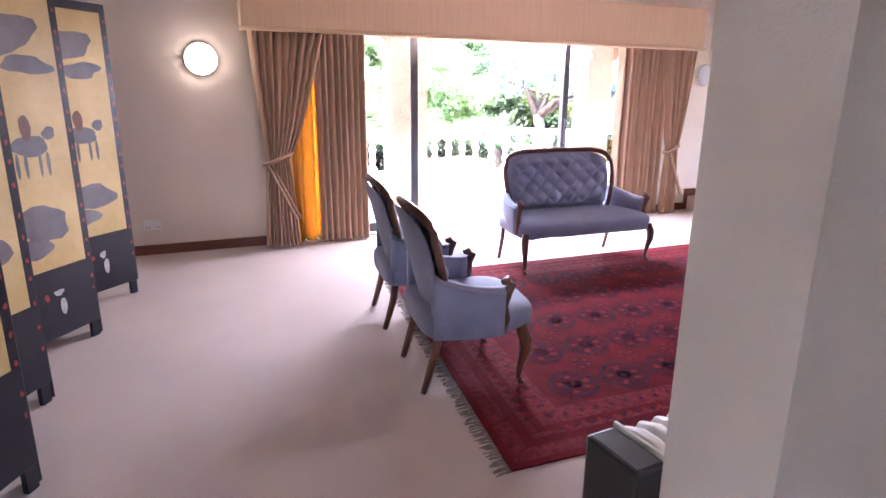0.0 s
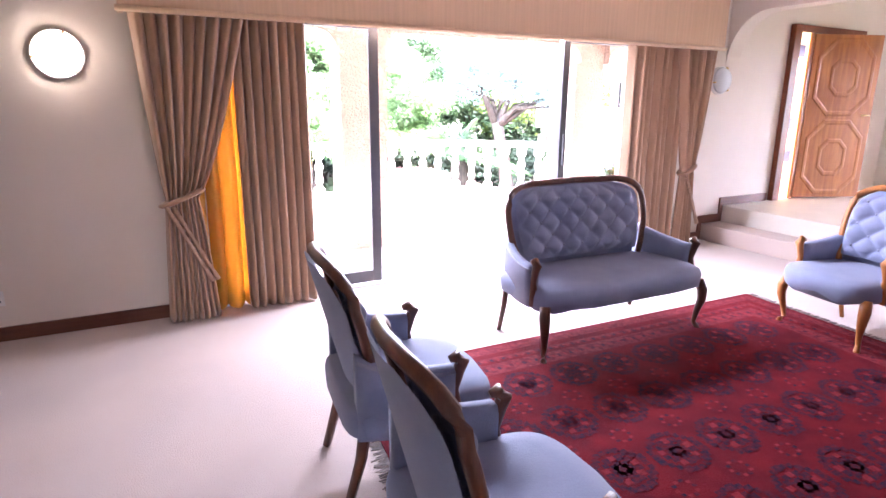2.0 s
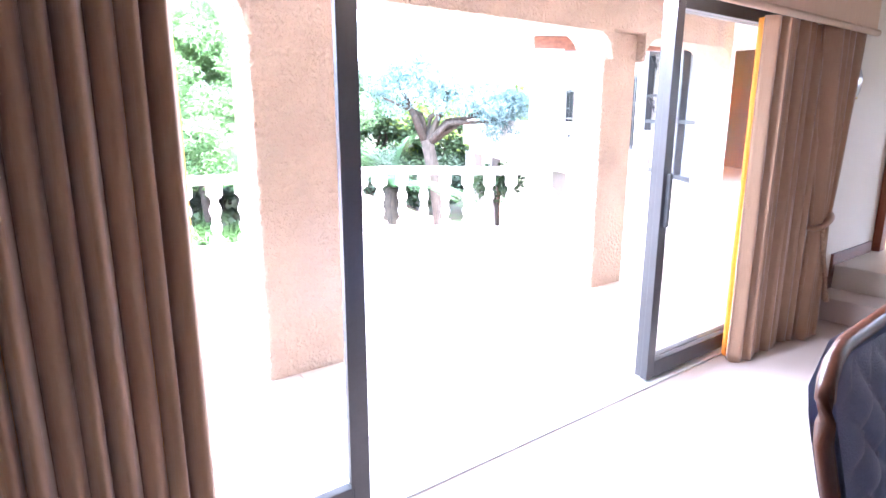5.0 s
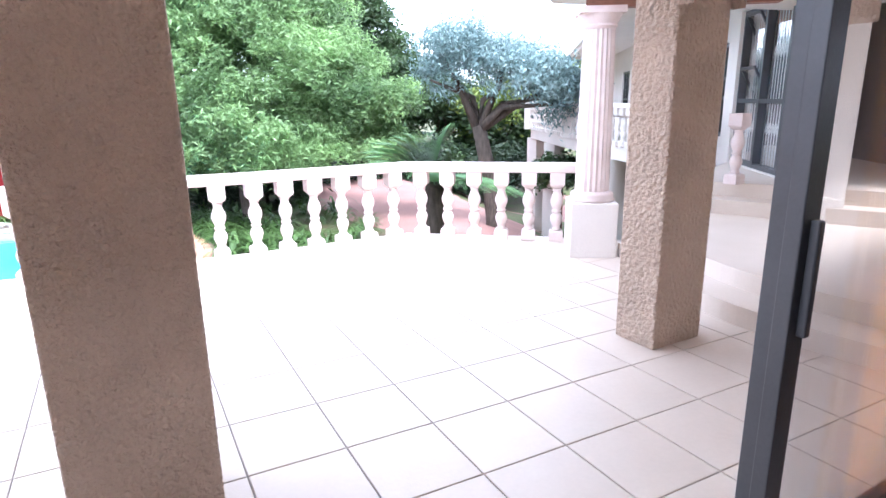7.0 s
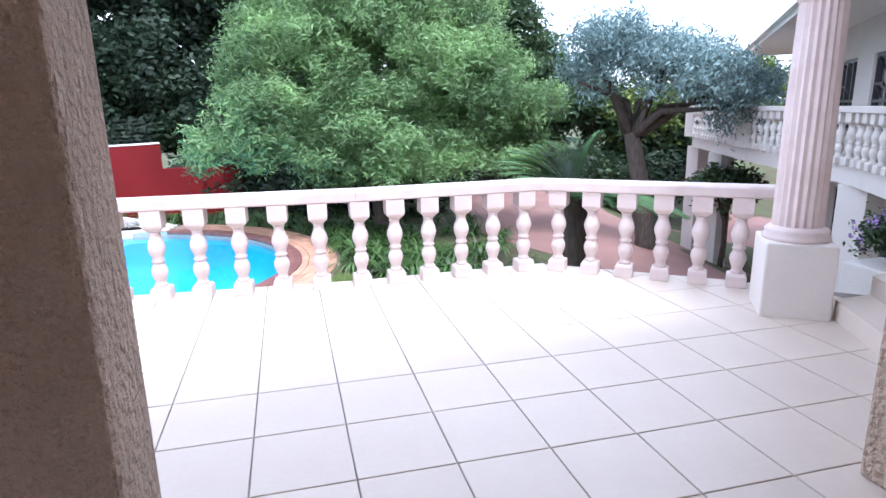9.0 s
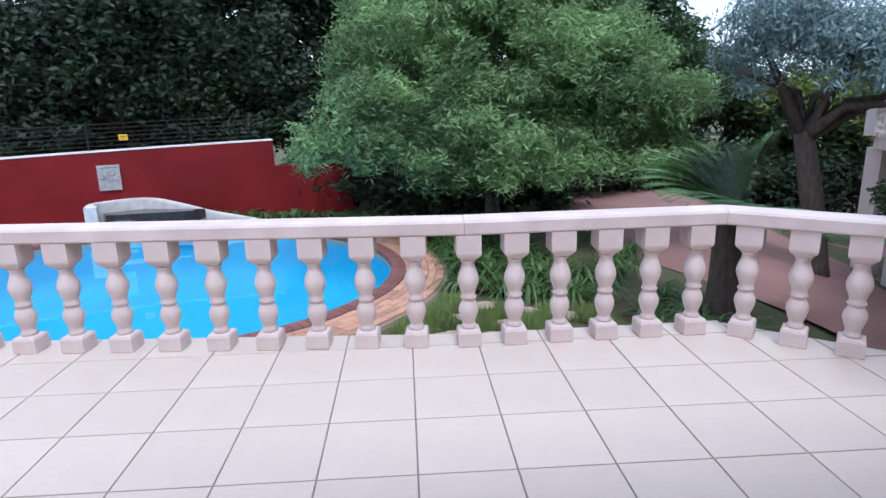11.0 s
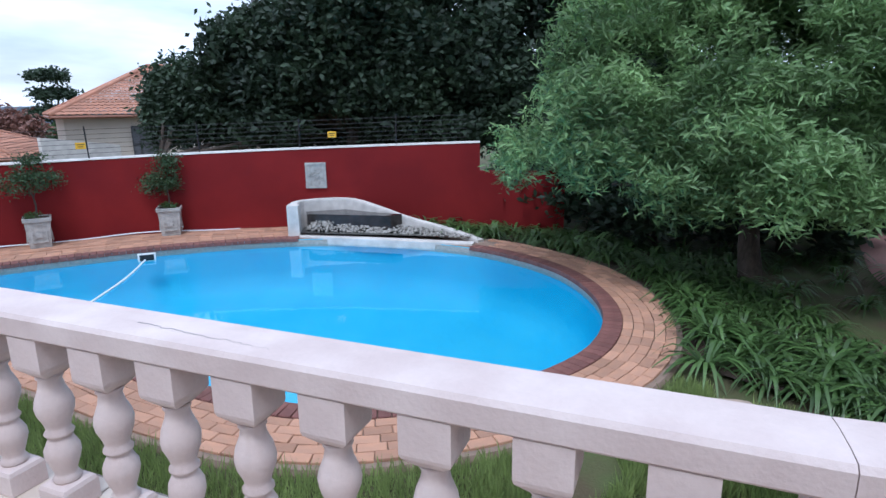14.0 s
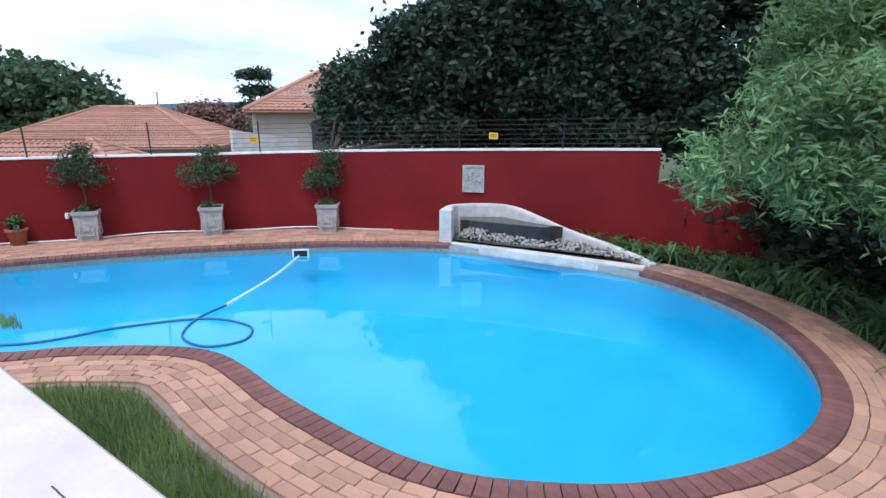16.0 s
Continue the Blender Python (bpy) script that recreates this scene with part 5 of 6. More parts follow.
terrace = structure("floor_terrace", b, M_grout, "raised terrace slab with grey grout", "terrace")

PX, PY, X0, Y0 = 0.464, 0.494, 4.680, 8.92
SLOPE = -0.043
SKEW = 0.031       # the tile rows run slightly askew to the house


def clip(poly, p, n):
    out = []
    for i, a in enumerate(poly):
        c = poly[(i + 1) % len(poly)]
        da, dc = (a - p).dot(n), (c - p).dot(n)
        if da >= 0:
            out.append(a)
        if da * dc < 0:
            out.append(a.lerp(c, da / (da - dc)))
    return out


def tile_mesh(poly):
    bm = bmesh.new()
    loft(bm, [[(p.x, p.y, T - 0.012) for p in poly], [(p.x, p.y, T - 0.002) for p in poly]])
    c = sum(poly, Vector((0, 0))) / len(poly)
    top = [bm.verts.new((c.x + (p.x - c.x) * 0.985, c.y + (p.y - c.y) * 0.985, T)) for p in poly]
    low = [v for v in bm.verts if abs(v.co.z - (T - 0.002)) < 1e-6]
    for i in range(len(poly)):
        bm.faces.new((low[i], low[(i + 1) % len(poly)], top[(i + 1) % len(poly)], top[i]))
    bm.faces.new(top)
    return bm


TILES = []
def tile_corner(i, j, gx, gy):
    return Vector((X0 + PX * i + SKEW * PY * j + gx, Y0 + PY * j + SLOPE * PX * i + gy))


for i in range(-16, 8):
    for j in range(-7, 10):
        g = 0.004
        poly = [tile_corner(i, j, g, g), tile_corner(i + 1, j, -g, g), tile_corner(i + 1, j + 1, -g, -g), tile_corner(i, j + 1, g, -g)]
        x0, y0 = poly[0]
        xc = x0 + PX / 2
        seg = None
        for p, q in zip(RAIL, RAIL[1:]):
            if p.x <= xc <= q.x:
                seg = (p, q)
        if seg is None:
            if xc > 7.8 or xc < RAIL[0].x - 3:
                continue
            if xc < RAIL[0].x:
                seg = (RAIL[0], RAIL[1])
        if seg:
            d2 = (seg[1] - seg[0]).normalized()
            nn = Vector((d2.y, -d2.x))
            poly = clip(poly, seg[0] - nn * 0.15, nn)
        poly = clip(poly, Vector((0, WY + 0.225)), Vector((0, 1)))
        if len(poly) >= 3:
            TILES.append((poly, xc, y0))


def baluster_mesh(name, mat, seg=12):
    bm = bmesh.new()
    # square base, turned double-vase shaft, square cap that tapers below
    def sq(w, z):
        return [(-w, -w, z), (w, -w, z), (w, w, z), (-w, w, z)]
    loft(bm, [sq(0.078, 0.0), sq(0.080, 0.006), sq(0.080, 0.098), sq(0.072, 0.115), sq(0.050, 0.122)])
    loft(bm, [sq(0.040, 0.612), sq(0.055, 0.628), sq(0.080, 0.655), sq(0.084, 0.670), sq(0.084, 0.80)])
    lathe(bm, [(0.050, 0.118), (0.058, 0.135), (0.046, 0.150), (0.044, 0.165), (0.058, 0.205), (0.070, 0.245), (0.068, 0.280), (0.050, 0.318), (0.044, 0.330), (0.056, 0.342), (0.058, 0.352), (0.046, 0.366), (0.052, 0.395),
               (0.070, 0.440), (0.075, 0.475), (0.068, 0.510), (0.050, 0.555), (0.043, 0.590), (0.052, 0.602), (0.050, 0.615)], seg)
    me = mesh_of(name, bm, mat)
    for p in me.polygons:
        p.use_smooth = len(p.vertices) == 4 and abs(p.normal.z) < 0.95 and p.area < 0.0025
    return me


BAL = baluster_mesh("baluster", M_baluster)
bz = tagged(new("balustrade"), "pale pink painted terrace balustrade of turned balusters", "balustrade", kind="structure")
for k, first, step in ((0, 0.02, 0.3475), (1, 0.025, 0.323), (2, 0.165, 0.321)):
    p, q = (RAIL[1], RAIL[0]) if k == 0 else (RAIL[k], RAIL[k + 1])
    run = (q - p).length
    a = math.atan2(RAIL[k + 1].y - RAIL[k].y, RAIL[k + 1].x - RAIL[k].x)
    d = first + (step - 0.025 if k == 0 else 0.0)
    while d < run - (0.10 if k < 2 else 0.25):
        c = p.lerp(q, d / run)
        shared("baluster", BAL, bz, Matrix.Translation((c.x, c.y - 0.03, T)) @ Matrix.Rotation(a, 4, "Z") @ Matrix.Diagonal((1, 1, HS, 1)))
        d += step
for k, (p, q) in enumerate(zip(RAIL, RAIL[1:])):
    d2 = (q - p).normalized()
    prev = (RAIL[k] - RAIL[k - 1]).normalized() if k else d2
    nxt = (RAIL[k + 2] - RAIL[k + 1]).normalized() if k + 2 < len(RAIL) else d2
    b = bmesh.new()
    rings = []
    for end, other in ((p, prev), (q, nxt)):
        bis = (d2 + other).normalized()
        nb = Vector((-bis.y, bis.x)) / max(0.5, bis.dot(d2))
        gap = d2 * (0.0015 if end is p else -0.0015)
        ring = []
        for o, z in ((-0.110, 0.800), (-0.122, 0.812), (-0.122, 0.884), (-0.108, 0.900), (-0.05, 0.905), (0.05, 0.905), (0.108, 0.900), (0.122, 0.884), (0.122, 0.812), (0.110, 0.800)):
            w = end + nb * o + gap
            ring.append((w.x, w.y, T + z))
        rings.append(ring)
    loft(b, rings)
    bmesh.ops.recalc_face_normals(b, faces=b.faces)
    part("handrail", b, M_baluster, bz, "flat moulded handrail with hairline cracks" if k == 0 else "")
b = bmesh.new()
rr = random.Random(5)
cpts, x = [], 2.0
while x < 2.62:
    cpts.append(Vector((x, rail_y(x) - 0.02 - 0.05 * (x - 2.0) + rr.uniform(-0.008, 0.008), T + 0.9058)))
    x += 0.022
for i, (p, q) in enumerate(zip(cpts, cpts[1:])):
    w = 0.0016 * (1 - i / len(cpts)) + 0.0004
    b.faces.new([b.verts.new(v) for v in (p + Vector((0, -w, 0)), q + Vector((0, -w, 0)), q + Vector((0, w, 0)), p + Vector((0, w, 0)))])
part("crack", b, M_black_plastic, bz, "thin dark crack along the handrail")


# ---------------- veranda pillars, beam and roof ----------------
def pillar(name, x0, x1, y0, label):
    bm = boxed(x0, x1, y0, y0 + 0.34, T - 0.01, 2.30, 0.02)
    return structure(name, bm, M_plaster, label, "pillar")


pillar("pillar_1", 2.60, 3.14, 7.85, "rough-plastered square veranda pillar")
pillar("pillar_2", 5.86, 6.33, 7.97, "rough-plastered square veranda pillar")
pillar("pillar_3", -0.62, -0.14, 7.82, "rough-plastered square veranda pillar")
b = bmesh.new()
rects = [(-6, -0.62), (-0.14, 2.60), (3.14, 5.86), (6.33, 7.9)]
for x0, x1 in rects:
    pts = [(x0, 2.05)]
    pts += [(x0 + 0.22 - 0.22 * math.cos(a), 2.05 + 0.22 * math.sin(a)) for a in (math.pi / 2 * k / 6 for k in range(1, 7))]
    pts += [(x1 - 0.22 + 0.22 * math.sin(a), 2.05 + 0.22 * math.cos(a)) for a in (math.pi / 2 * k / 6 for k in range(0, 7))]
    pts += [(x1, 2.62), (x0, 2.62)]
    loft(b, [[(p[0], 7.88, p[1]) for p in pts], [(p[0], 8.28, p[1]) for p in pts]])
for x0, x1 in ((-0.62, -0.14), (2.60, 3.14), (5.86, 6.33)):
    box(b, x0, x1, 7.88, 8.28, 2.302, 2.62)
bmesh.ops.recalc_face_normals(b, faces=b.faces)
structure("beam_veranda", b, M_plaster, "plastered arch beam over the veranda pillars", "beam")
structure("ceiling_veranda", boxed(-6, 7.9, WY + 0.22, 8.75, 2.62, 2.80), M_ceiling, "white veranda roof slab", "ceiling")
b = bmesh.new()
box(b, -6, -2.8, WY, WY + 0.22, -1, 3.2)
box(b, -2.8, 10.2, WY + 0.2205, WY + 0.25, CEIL, 3.3)
structure("wall_house_front", b, M_render_white, "pale outer house wall above the veranda", "wall")

# pedestal, fluted column, roof corner
pc = Vector((7.33, 10.10))
pd = thing("column", "fluted pinkish column on a rough white plinth", "column", pose(pc.x, pc.y, T, 0, 0, -35))
part("plinth", boxed(-0.24, 0.24, -0.24, 0.24, -0.01, 0.575, 0.015), M_render_white, pd, "rough white square plinth")
b = bmesh.new()
lathe(b, [(0.235, 0.575), (0.235, 0.605), (0.215, 0.615), (0.225, 0.645), (0.205, 0.665), (0.185, 0.68)], 28)
part("base_ring", b, M_baluster, pd, "", True)
b = bmesh.new()
lathe(b, [(0.178, 0.68), (0.176, 0.75), (0.172, 1.4), (0.155, 2.29)], 40, flute=0.085)
part("shaft", b, M_baluster, pd, "fluted shaft")
b = bmesh.new()
lathe(b, [(0.155, 2.27), (0.175, 2.30), (0.165, 2.32), (0.20, 2.38), (0.215, 2.41), (0.10, 2.412)], 28)
box(b, -0.215, 0.215, -0.215, 0.215, 2.41, 2.47)
part("capital", b, M_baluster, pd)
b = bmesh.new()
box(b, -0.08, 1.7, -0.07, 0.07, 2.47 + T, 2.64 + T, Matrix.Translation((7.27, 10.12, 0)) @ Matrix.Rotation(radians(-38), 4, "Z"))
structure("beam_timber", b, M_timber, "red-brown timber beam from column to house", "beam")
b = bmesh.new()
prism(b, [(7.0, 8.75), (6.95, 10.55), (7.5, 11.0), (11.0, 10.0), (11.0, 8.0), (7.9, 7.0)], 2.565, 2.80)
bmesh.ops.recalc_face_normals(b, faces=b.faces)
structure("roof_porch", b, M_ceiling, "white eave over the side porch", "roof")

# ---------------- steps up to the house wing ----------------
c1 = [(p.x, p.y) for p in spline([(7.47, 9.82, 0), (7.05, 9.02, 0), (6.76, 8.25, 0), (6.72, 7.5, 0), (6.85, 6.49, 0)], 5)]
def step_mesh(off, z0, z1):
    bm = bmesh.new()
    prism(bm, [(x + off, y) for x, y in c1] + [(11.5, 6.49), (11.5, 9.83 + off)], z0, z1)
    bmesh.ops.recalc_face_normals(bm, faces=bm.faces)
    return bm
M_step = material("step_tile_cream", (0.64, 0.55, 0.475), 0.45, 0.05, 1.3, 45, 0.10, second=(0.59, 0.50, 0.42))
structure("step_3", step_mesh(0.0, -1.2, T + 0.15), M_step, "cream tiled curved terrace step", "step")
structure("step_4", step_mesh(0.34, T + 0.15, T + 0.30), M_step, "cream tiled upper curved step and landing", "step")
UL = Matrix.Translation((9.05, 9.62, 0)) @ Matrix.Rotation(radians(-66), 4, "Z")
b = boxed(-0.6, 3.4, 0.0, 6.5, -1.2, T + 0.465, 0.0, UL)
structure("step_5", b, M_step, "cream tiled porch step", "step")
b = boxed(-0.6, 3.4, 0.30, 6.5, T + 0.465, T + 0.63, 0.0, UL)
structure("step_6", b, M_step, "cream tiled porch floor", "step")
shared_post = tagged(new("newel_baluster", BAL), "single turned baluster at the porch steps", "baluster")
shared_post.matrix_world = Matrix.Translation((9.22, 9.75, T + 0.63))

# ---------------- house wing ----------------
FA, FB = Vector((9.35, 8.85)), Vector((20.35, 22.7))
fd = (FB - FA).normalized()
fang = math.atan2(fd.y, fd.x)
FM = Matrix.Translation((FA.x, FA.y, 0)) @ Matrix.Rotation(fang, 4, "Z")
FL = (FB - FA).length
wins = [(0.5, 3.05, 0.56, 2.72), (3.5, 4.1, 0.9, 2.35), (6.0, 8.4, 0.85, 2.35), (9.6, 11.2, 0.85, 2.35), (13.0, 14.4, 0.85, 2.35)]
lows = [(6.0, 7.6, -1.9, -0.35), (9.0, 10.2, -1.9, -0.35)]
wing = tagged(new("house_wing"), "pale two-storey house wing with dark window frames", "house", kind="structure")
b = bmesh.new()
xs = 0.0
def wall_with_holes(bm, x0, x1, z0, z1, holes, y0, y1):
    cuts = sorted({x0, x1, *[h[0] for h in holes], *[h[1] for h in holes]})
    for a, c in zip(cuts, cuts[1:]):
        mid = (a + c) / 2
        hs2 = sorted([h for h in holes if h[0] < mid < h[1]], key=lambda q: q[2])
        z = z0
        for h2 in hs2:
            box(bm, a, c, y0, y1, z, h2[2])
            z = h2[3]
        box(bm, a, c, y0, y1, z, z1)
wall_with_holes(b, 0, FL, -5.0, 3.05, wins + lows, -0.25, 0.0)
w = part("wall", b, M_render_white, wing)
w.matrix_basis = FM
# one dark sheet behind the wall paints the rooms' shade
back = part("room_shade_sheet", boxed(0, FL, -2.2, -2.1, -3, 3), M_room_shade, wing, "dark sheet painted as the unlit room behind the windows")
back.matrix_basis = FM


def grille(bm, x0, x1, z0, z1, y):
    n = max(3, int((x1 - x0) / 0.09))
    for k in range(n + 1):
        x = x0 + (x1 - x0) * k / n
        tube(bm, [(x, y, z0), (x, y, z1)], 0.007, 4)
    for zc in (z0 + 0.25 * (z1 - z0), z0 + 0.72 * (z1 - z0)):
        for k in range(n):
            xa, xb = x0 + (x1 - x0) * k / n, x0 + (x1 - x0) * (k + 1) / n
            tube(bm, [(xa, y, zc - 0.10), (xb, y, zc + 0.10)], 0.006, 4)
            tube(bm, [(xa, y, zc + 0.10), (xb, y, zc - 0.10)], 0.006, 4)


for k, (x0, x1, z0, z1) in enumerate(wins + lows):
    wv2 = part("window", boxed(x0, x1, -0.13, -0.125, z0, z1), M_glass, wing, "barred window in dark aluminium")
    wv2.matrix_basis = FM
    wv2.visible_shadow = False
    b = bmesh.new()
    nm = 3 if x1 - x0 > 1.3 else 2
    for q in range(nm + 1):
        x = x0 + (x1 - x0) * q / nm
        box(b, x - 0.035, x + 0.035, -0.16, -0.05, z0, z1)
    for z in (z0 + 0.03, z1 - 0.03, z0 + 0.42 * (z1 - z0)):
        box(b, x0, x1, -0.155, -0.055, z - 0.03, z + 0.03)
    part("window_frame", b, M_alu, wv2)
    b = bmesh.new()
    grille(b, x0, x1, z0, z1, -0.19)
    part("security_grille", b, M_white_metal, wv2, "white folding security grille")
    b = boxed(x0, x0 + 0.62 * (x1 - x0), -0.42, -0.40, z0, z1)
    part("sheer_curtain", b, M_sheer, wv2, "pale sheer curtain")
    # top-hung casements standing open
    for z in (z0 + 0.52 * (z1 - z0), z0 + 0.86 * (z1 - z0)):
        b = bmesh.new()
        hgt = 0.34 * (z1 - z0)
        mm = Matrix.Translation((x1 - 0.32, -0.05, z + hgt * 0.35)) @ Matrix.Rotation(radians(-28 if fang else 28), 4, "X")
        for bx0, bx1, bz0, bz1 in ((-0.28, -0.24, -hgt, 0), (0.24, 0.28, -hgt, 0), (-0.24, 0.24, -0.04, 0), (-0.24, 0.24, -hgt, -hgt + 0.04)):
            box(b, bx0, bx1, -0.015, 0.015, bz0, bz1, mm)
        cs = part("casement", b, M_alu, wv2, "top-hung casement standing open")
        cs.matrix_basis = Matrix.Identity(4)
        b = bmesh.new()
        box(b, -0.24, 0.24, -0.003, 0.003, -hgt + 0.04, -0.04, mm)
        cp = part("casement_pane", b, M_glass, wing, "glass of the open casement")
        cp.matrix_basis = FM
        cp.visible_shadow = False
b = bmesh.new()
box(b, -0.5, FL + 1, -0.6, 1.55, 3.05, 3.12, FM)
box(b, -0.5, FL + 1, 1.50, 1.60, 2.93, 3.16, FM)
part("eave", b, M_ceiling, wing, "broad white eave with fascia")
b = bmesh.new()
box(b, -0.5, FL + 1, 1.60, 1.70, 3.04, 3.13, FM)
part("gutter", b, M_white_metal, wing, "white gutter")
b = bmesh.new()
loft(b, [[FM @ Vector((x, 1.6, 3.16)), FM @ Vector((x, -5.0, 5.2)), FM @ Vector((x, -5.0, 3.1)), FM @ Vector((x, -0.6, 3.1))] for x in (-0.5, FL + 1)])
bmesh.ops.recalc_face_normals(b, faces=b.faces)
part("roof", b, M_roof, wing, "low terracotta tiled roof")

# balcony along the wing
BP = [Vector((10.7, 11.5)), Vector((12.1, 13.55)), Vector((13.8, 17.55)), Vector((15.95, 21.95)), Vector((17.55, 21.55))]
bal = tagged(new("balcony"), "long balcony with pale turned balusters on a concrete slab", "balcony", kind="structure")
b = bmesh.new()
ol = [(p.x, p.y) for p in BP] + [(19.45, 21.75), (11.15, 11.35)]
prism(b, ol[::-1], 0.22, 0.52)
bmesh.ops.recalc_face_normals(b, faces=b.faces)
part("slab", b, M_render_white, bal)
BAL2 = baluster_mesh("baluster", M_render_white, 8)
for p, q in zip(BP, BP[1:]):
    d2 = (q - p)
    n = int(d2.length / 0.30)
    a = math.atan2(d2.y, d2.x)
    for k in range(n):
        c3 = p.lerp(q, (k + 0.5) / n)
        shared("baluster", BAL2, bal, Matrix.Translation((c3.x, c3.y, 0.52)) @ Matrix.Rotation(a, 4, "Z"))
    b = boxed(-0.06, d2.length + 0.06, -0.11, 0.11, 1.322, 1.42, 0.012, Matrix.Translation((p.x, p.y, 0)) @ Matrix.Rotation(a, 4, "Z"))
    part("handrail", b, M_render_white, bal)
for p in (BP[2], BP[3]):
    part("post", boxed(p.x - 0.17, p.x + 0.17, p.y - 0.17, p.y + 0.17, 0.52, 1.46, 0.01), M_render_white, bal)
for p in (BP[1], BP[2].lerp(BP[3], 0.5), BP[3]):
    part("support_pillar", boxed(p.x + 0.05, p.x + 0.45, p.y - 0.25, p.y + 0.25, -5.0, 0.22), M_render_white, bal)
b = bmesh.new()
box(b, 6.5, 8.5, 0.01, 0.06, -2.6, -0.4, Matrix.Translation((BP[1].x, BP[1].y, 0)) @ Matrix.Rotation(radians(62), 4, "Z"))
structure("door_garage", b, M_timber, "dark red-brown garage door below the balcony", "door")

# ---------------- neighbours, fence, distance ----------------
before_garden = set(bpy.data.objects)


def tiled_face(bm, a, c, d, e, rows_m=0.36, rib=0.27, h=0.05):
    """Pantiles over a roof face: eave a-c, upper edge e-d (e above a)."""
    a, c, d, e = map(Vector, (a, c, d, e))
    nrm = (c - a).cross(e - a).normalized()
    if nrm.z < 0:
        nrm = -nrm
    nu = max(4, int((c - a).length / rib)) * 4
    nv = max(2, int((e - a).length / rows_m))
    for j in range(nv):
        v0, v1 = j / nv, (j + 1) / nv
        lo, hi = [], []
        for i in range(nu + 1):
            u = i / nu
            w = h * abs(math.sin(math.pi * i / 4)) ** 0.7
            p0 = a.lerp(e, v0).lerp(c.lerp(d, v0), u)
            p1 = a.lerp(e, v1).lerp(c.lerp(d, v1), u)
            lo.append(bm.verts.new(p0 + nrm * (w + 0.03)))
            hi.append(bm.verts.new(p1 + nrm * w))
        for i in range(nu):
            bm.faces.new((lo[i], lo[i + 1], hi[i + 1], hi[i]))


def hip_house(name, label, corner, ang, lx, ly, z0, ze, zr, wall_mat, over=0.45, windows=()):
    hm = Matrix.Translation((corner[0], corner[1], 0)) @ Matrix.Rotation(radians(ang), 4, "Z")
    hs3 = tagged(new(name), label, "house", kind="structure")
    w2 = part("wall", boxed(over, lx - over, over, ly - over, z0, ze), wall_mat, hs3)
    w2.matrix_basis = hm
    r = min(lx, ly) / 2
    A, B, C, E = (Vector(p) for p in ((0, 0, ze), (lx, 0, ze), (lx, ly, ze), (0, ly, ze)))
    if lx >= ly:
        R1, R2 = Vector((r, ly / 2, zr)), Vector((lx - r, ly / 2, zr))
        faces = ((A, B, R2, R1), (C, E, R1, R2), (E, A, R1, R1 + Vector((0, 0.01, 0))), (B, C, R2 + Vector((0, 0.01, 0)), R2))
    else:
        R1, R2 = Vector((lx / 2, r, zr)), Vector((lx / 2, ly - r, zr))
        faces = ((A, B, R1 + Vector((0.01, 0, 0)), R1), (C, E, R2, R2 + Vector((0.01, 0, 0))), (E, A, R1, R2), (B, C, R2, R1))
    bm = bmesh.new()
    for fa in faces:
        tiled_face(bm, *fa)
    ro = part("roof", bm, M_roof, hs3, "hipped terracotta pantile roof", True)
    ro.matrix_basis = hm
    bm = bmesh.new()
    for p, q in ((A, R1), (B, R2 if lx >= ly else R1), (C, R2), (E, R1 if lx >= ly else R2), (R1, R2)):
        tube(bm, [p + Vector((0, 0, 0.05)), q + Vector((0, 0, 0.06))], 0.10, 8)
    rt = part("ridge_tiles", bm, M_roof, ro, "", True)
    bm = bmesh.new()
    for p, q in ((A, B), (B, C), (C, E), (E, A)):
        tube(bm, [p - Vector((0, 0, 0.06)), q - Vector((0, 0, 0.06))], 0.07, 6)
    g2 = part("gutter", bm, M_timber, hs3, "dark gutter")
    g2.matrix_basis = hm
    for (x0, x1, y, z1, z2) in windows:
        # dark panel on the solid wall, painted as the unlit room
        wi = part("window", boxed(x0, x1, y - 0.02, y + 0.03, z1, z2), M_room_shade, hs3, "barred window with its unlit interior painted dark")
        wi.matrix_basis = hm
        bm = bmesh.new()
        for k in range(5):
            x = x0 + (x1 - x0) * k / 4
            box(bm, x - 0.02, x + 0.02, y - 0.06, y - 0.021, z1, z2)
        for z in (z1, (z1 + z2) / 2, z2):
            box(bm, x0, x1, y - 0.055, y - 0.022, z - 0.025, z + 0.025)
        part("window_frame", bm, M_alu, wi)
    return hs3


M_neigh = material("neighbour_wall_beige", (0.50, 0.43, 0.36), 0.9, 0.06, 1.5, 40, 0.2)
hip_house("neighbour_house", "beige neighbouring house under a terracotta roof", (-17.9, 29.6), 50, 13, 9, -3.5, 1.5, 3.75, M_neigh, windows=((2.9, 4.1, 0.45, -0.5, 1.0), (6.4, 7.6, 0.45, -0.5, 1.0)))
hip_house("neighbour_house", "low neighbouring house with a broad tiled hip roof", (-31.5, 24.0), 36, 12, 9, -4, -0.35, 1.55, M_neigh)
hip_house("neighbour_garage", "long low tiled outbuilding just behind the boundary wall", (-29.0, 12.4), 33, 17.5, 5.0, -4, -0.75, 0.52, M_neigh)
b = boxed(-0.12, 0.12, -1.2, 1.2, -2.5, 0.55, 0.0, Matrix.Translation((-13.0, 26.2, 0)) @ Matrix.Rotation(radians(-20), 4, "Z"))
for v in b.verts:
    if v.co.z > 0 and v.co.y < 26.0:
        v.co.z += 0.35
structure("parapet_wall", b, M_white_cap, "white sloping parapet between the neighbouring roofs", "wall")

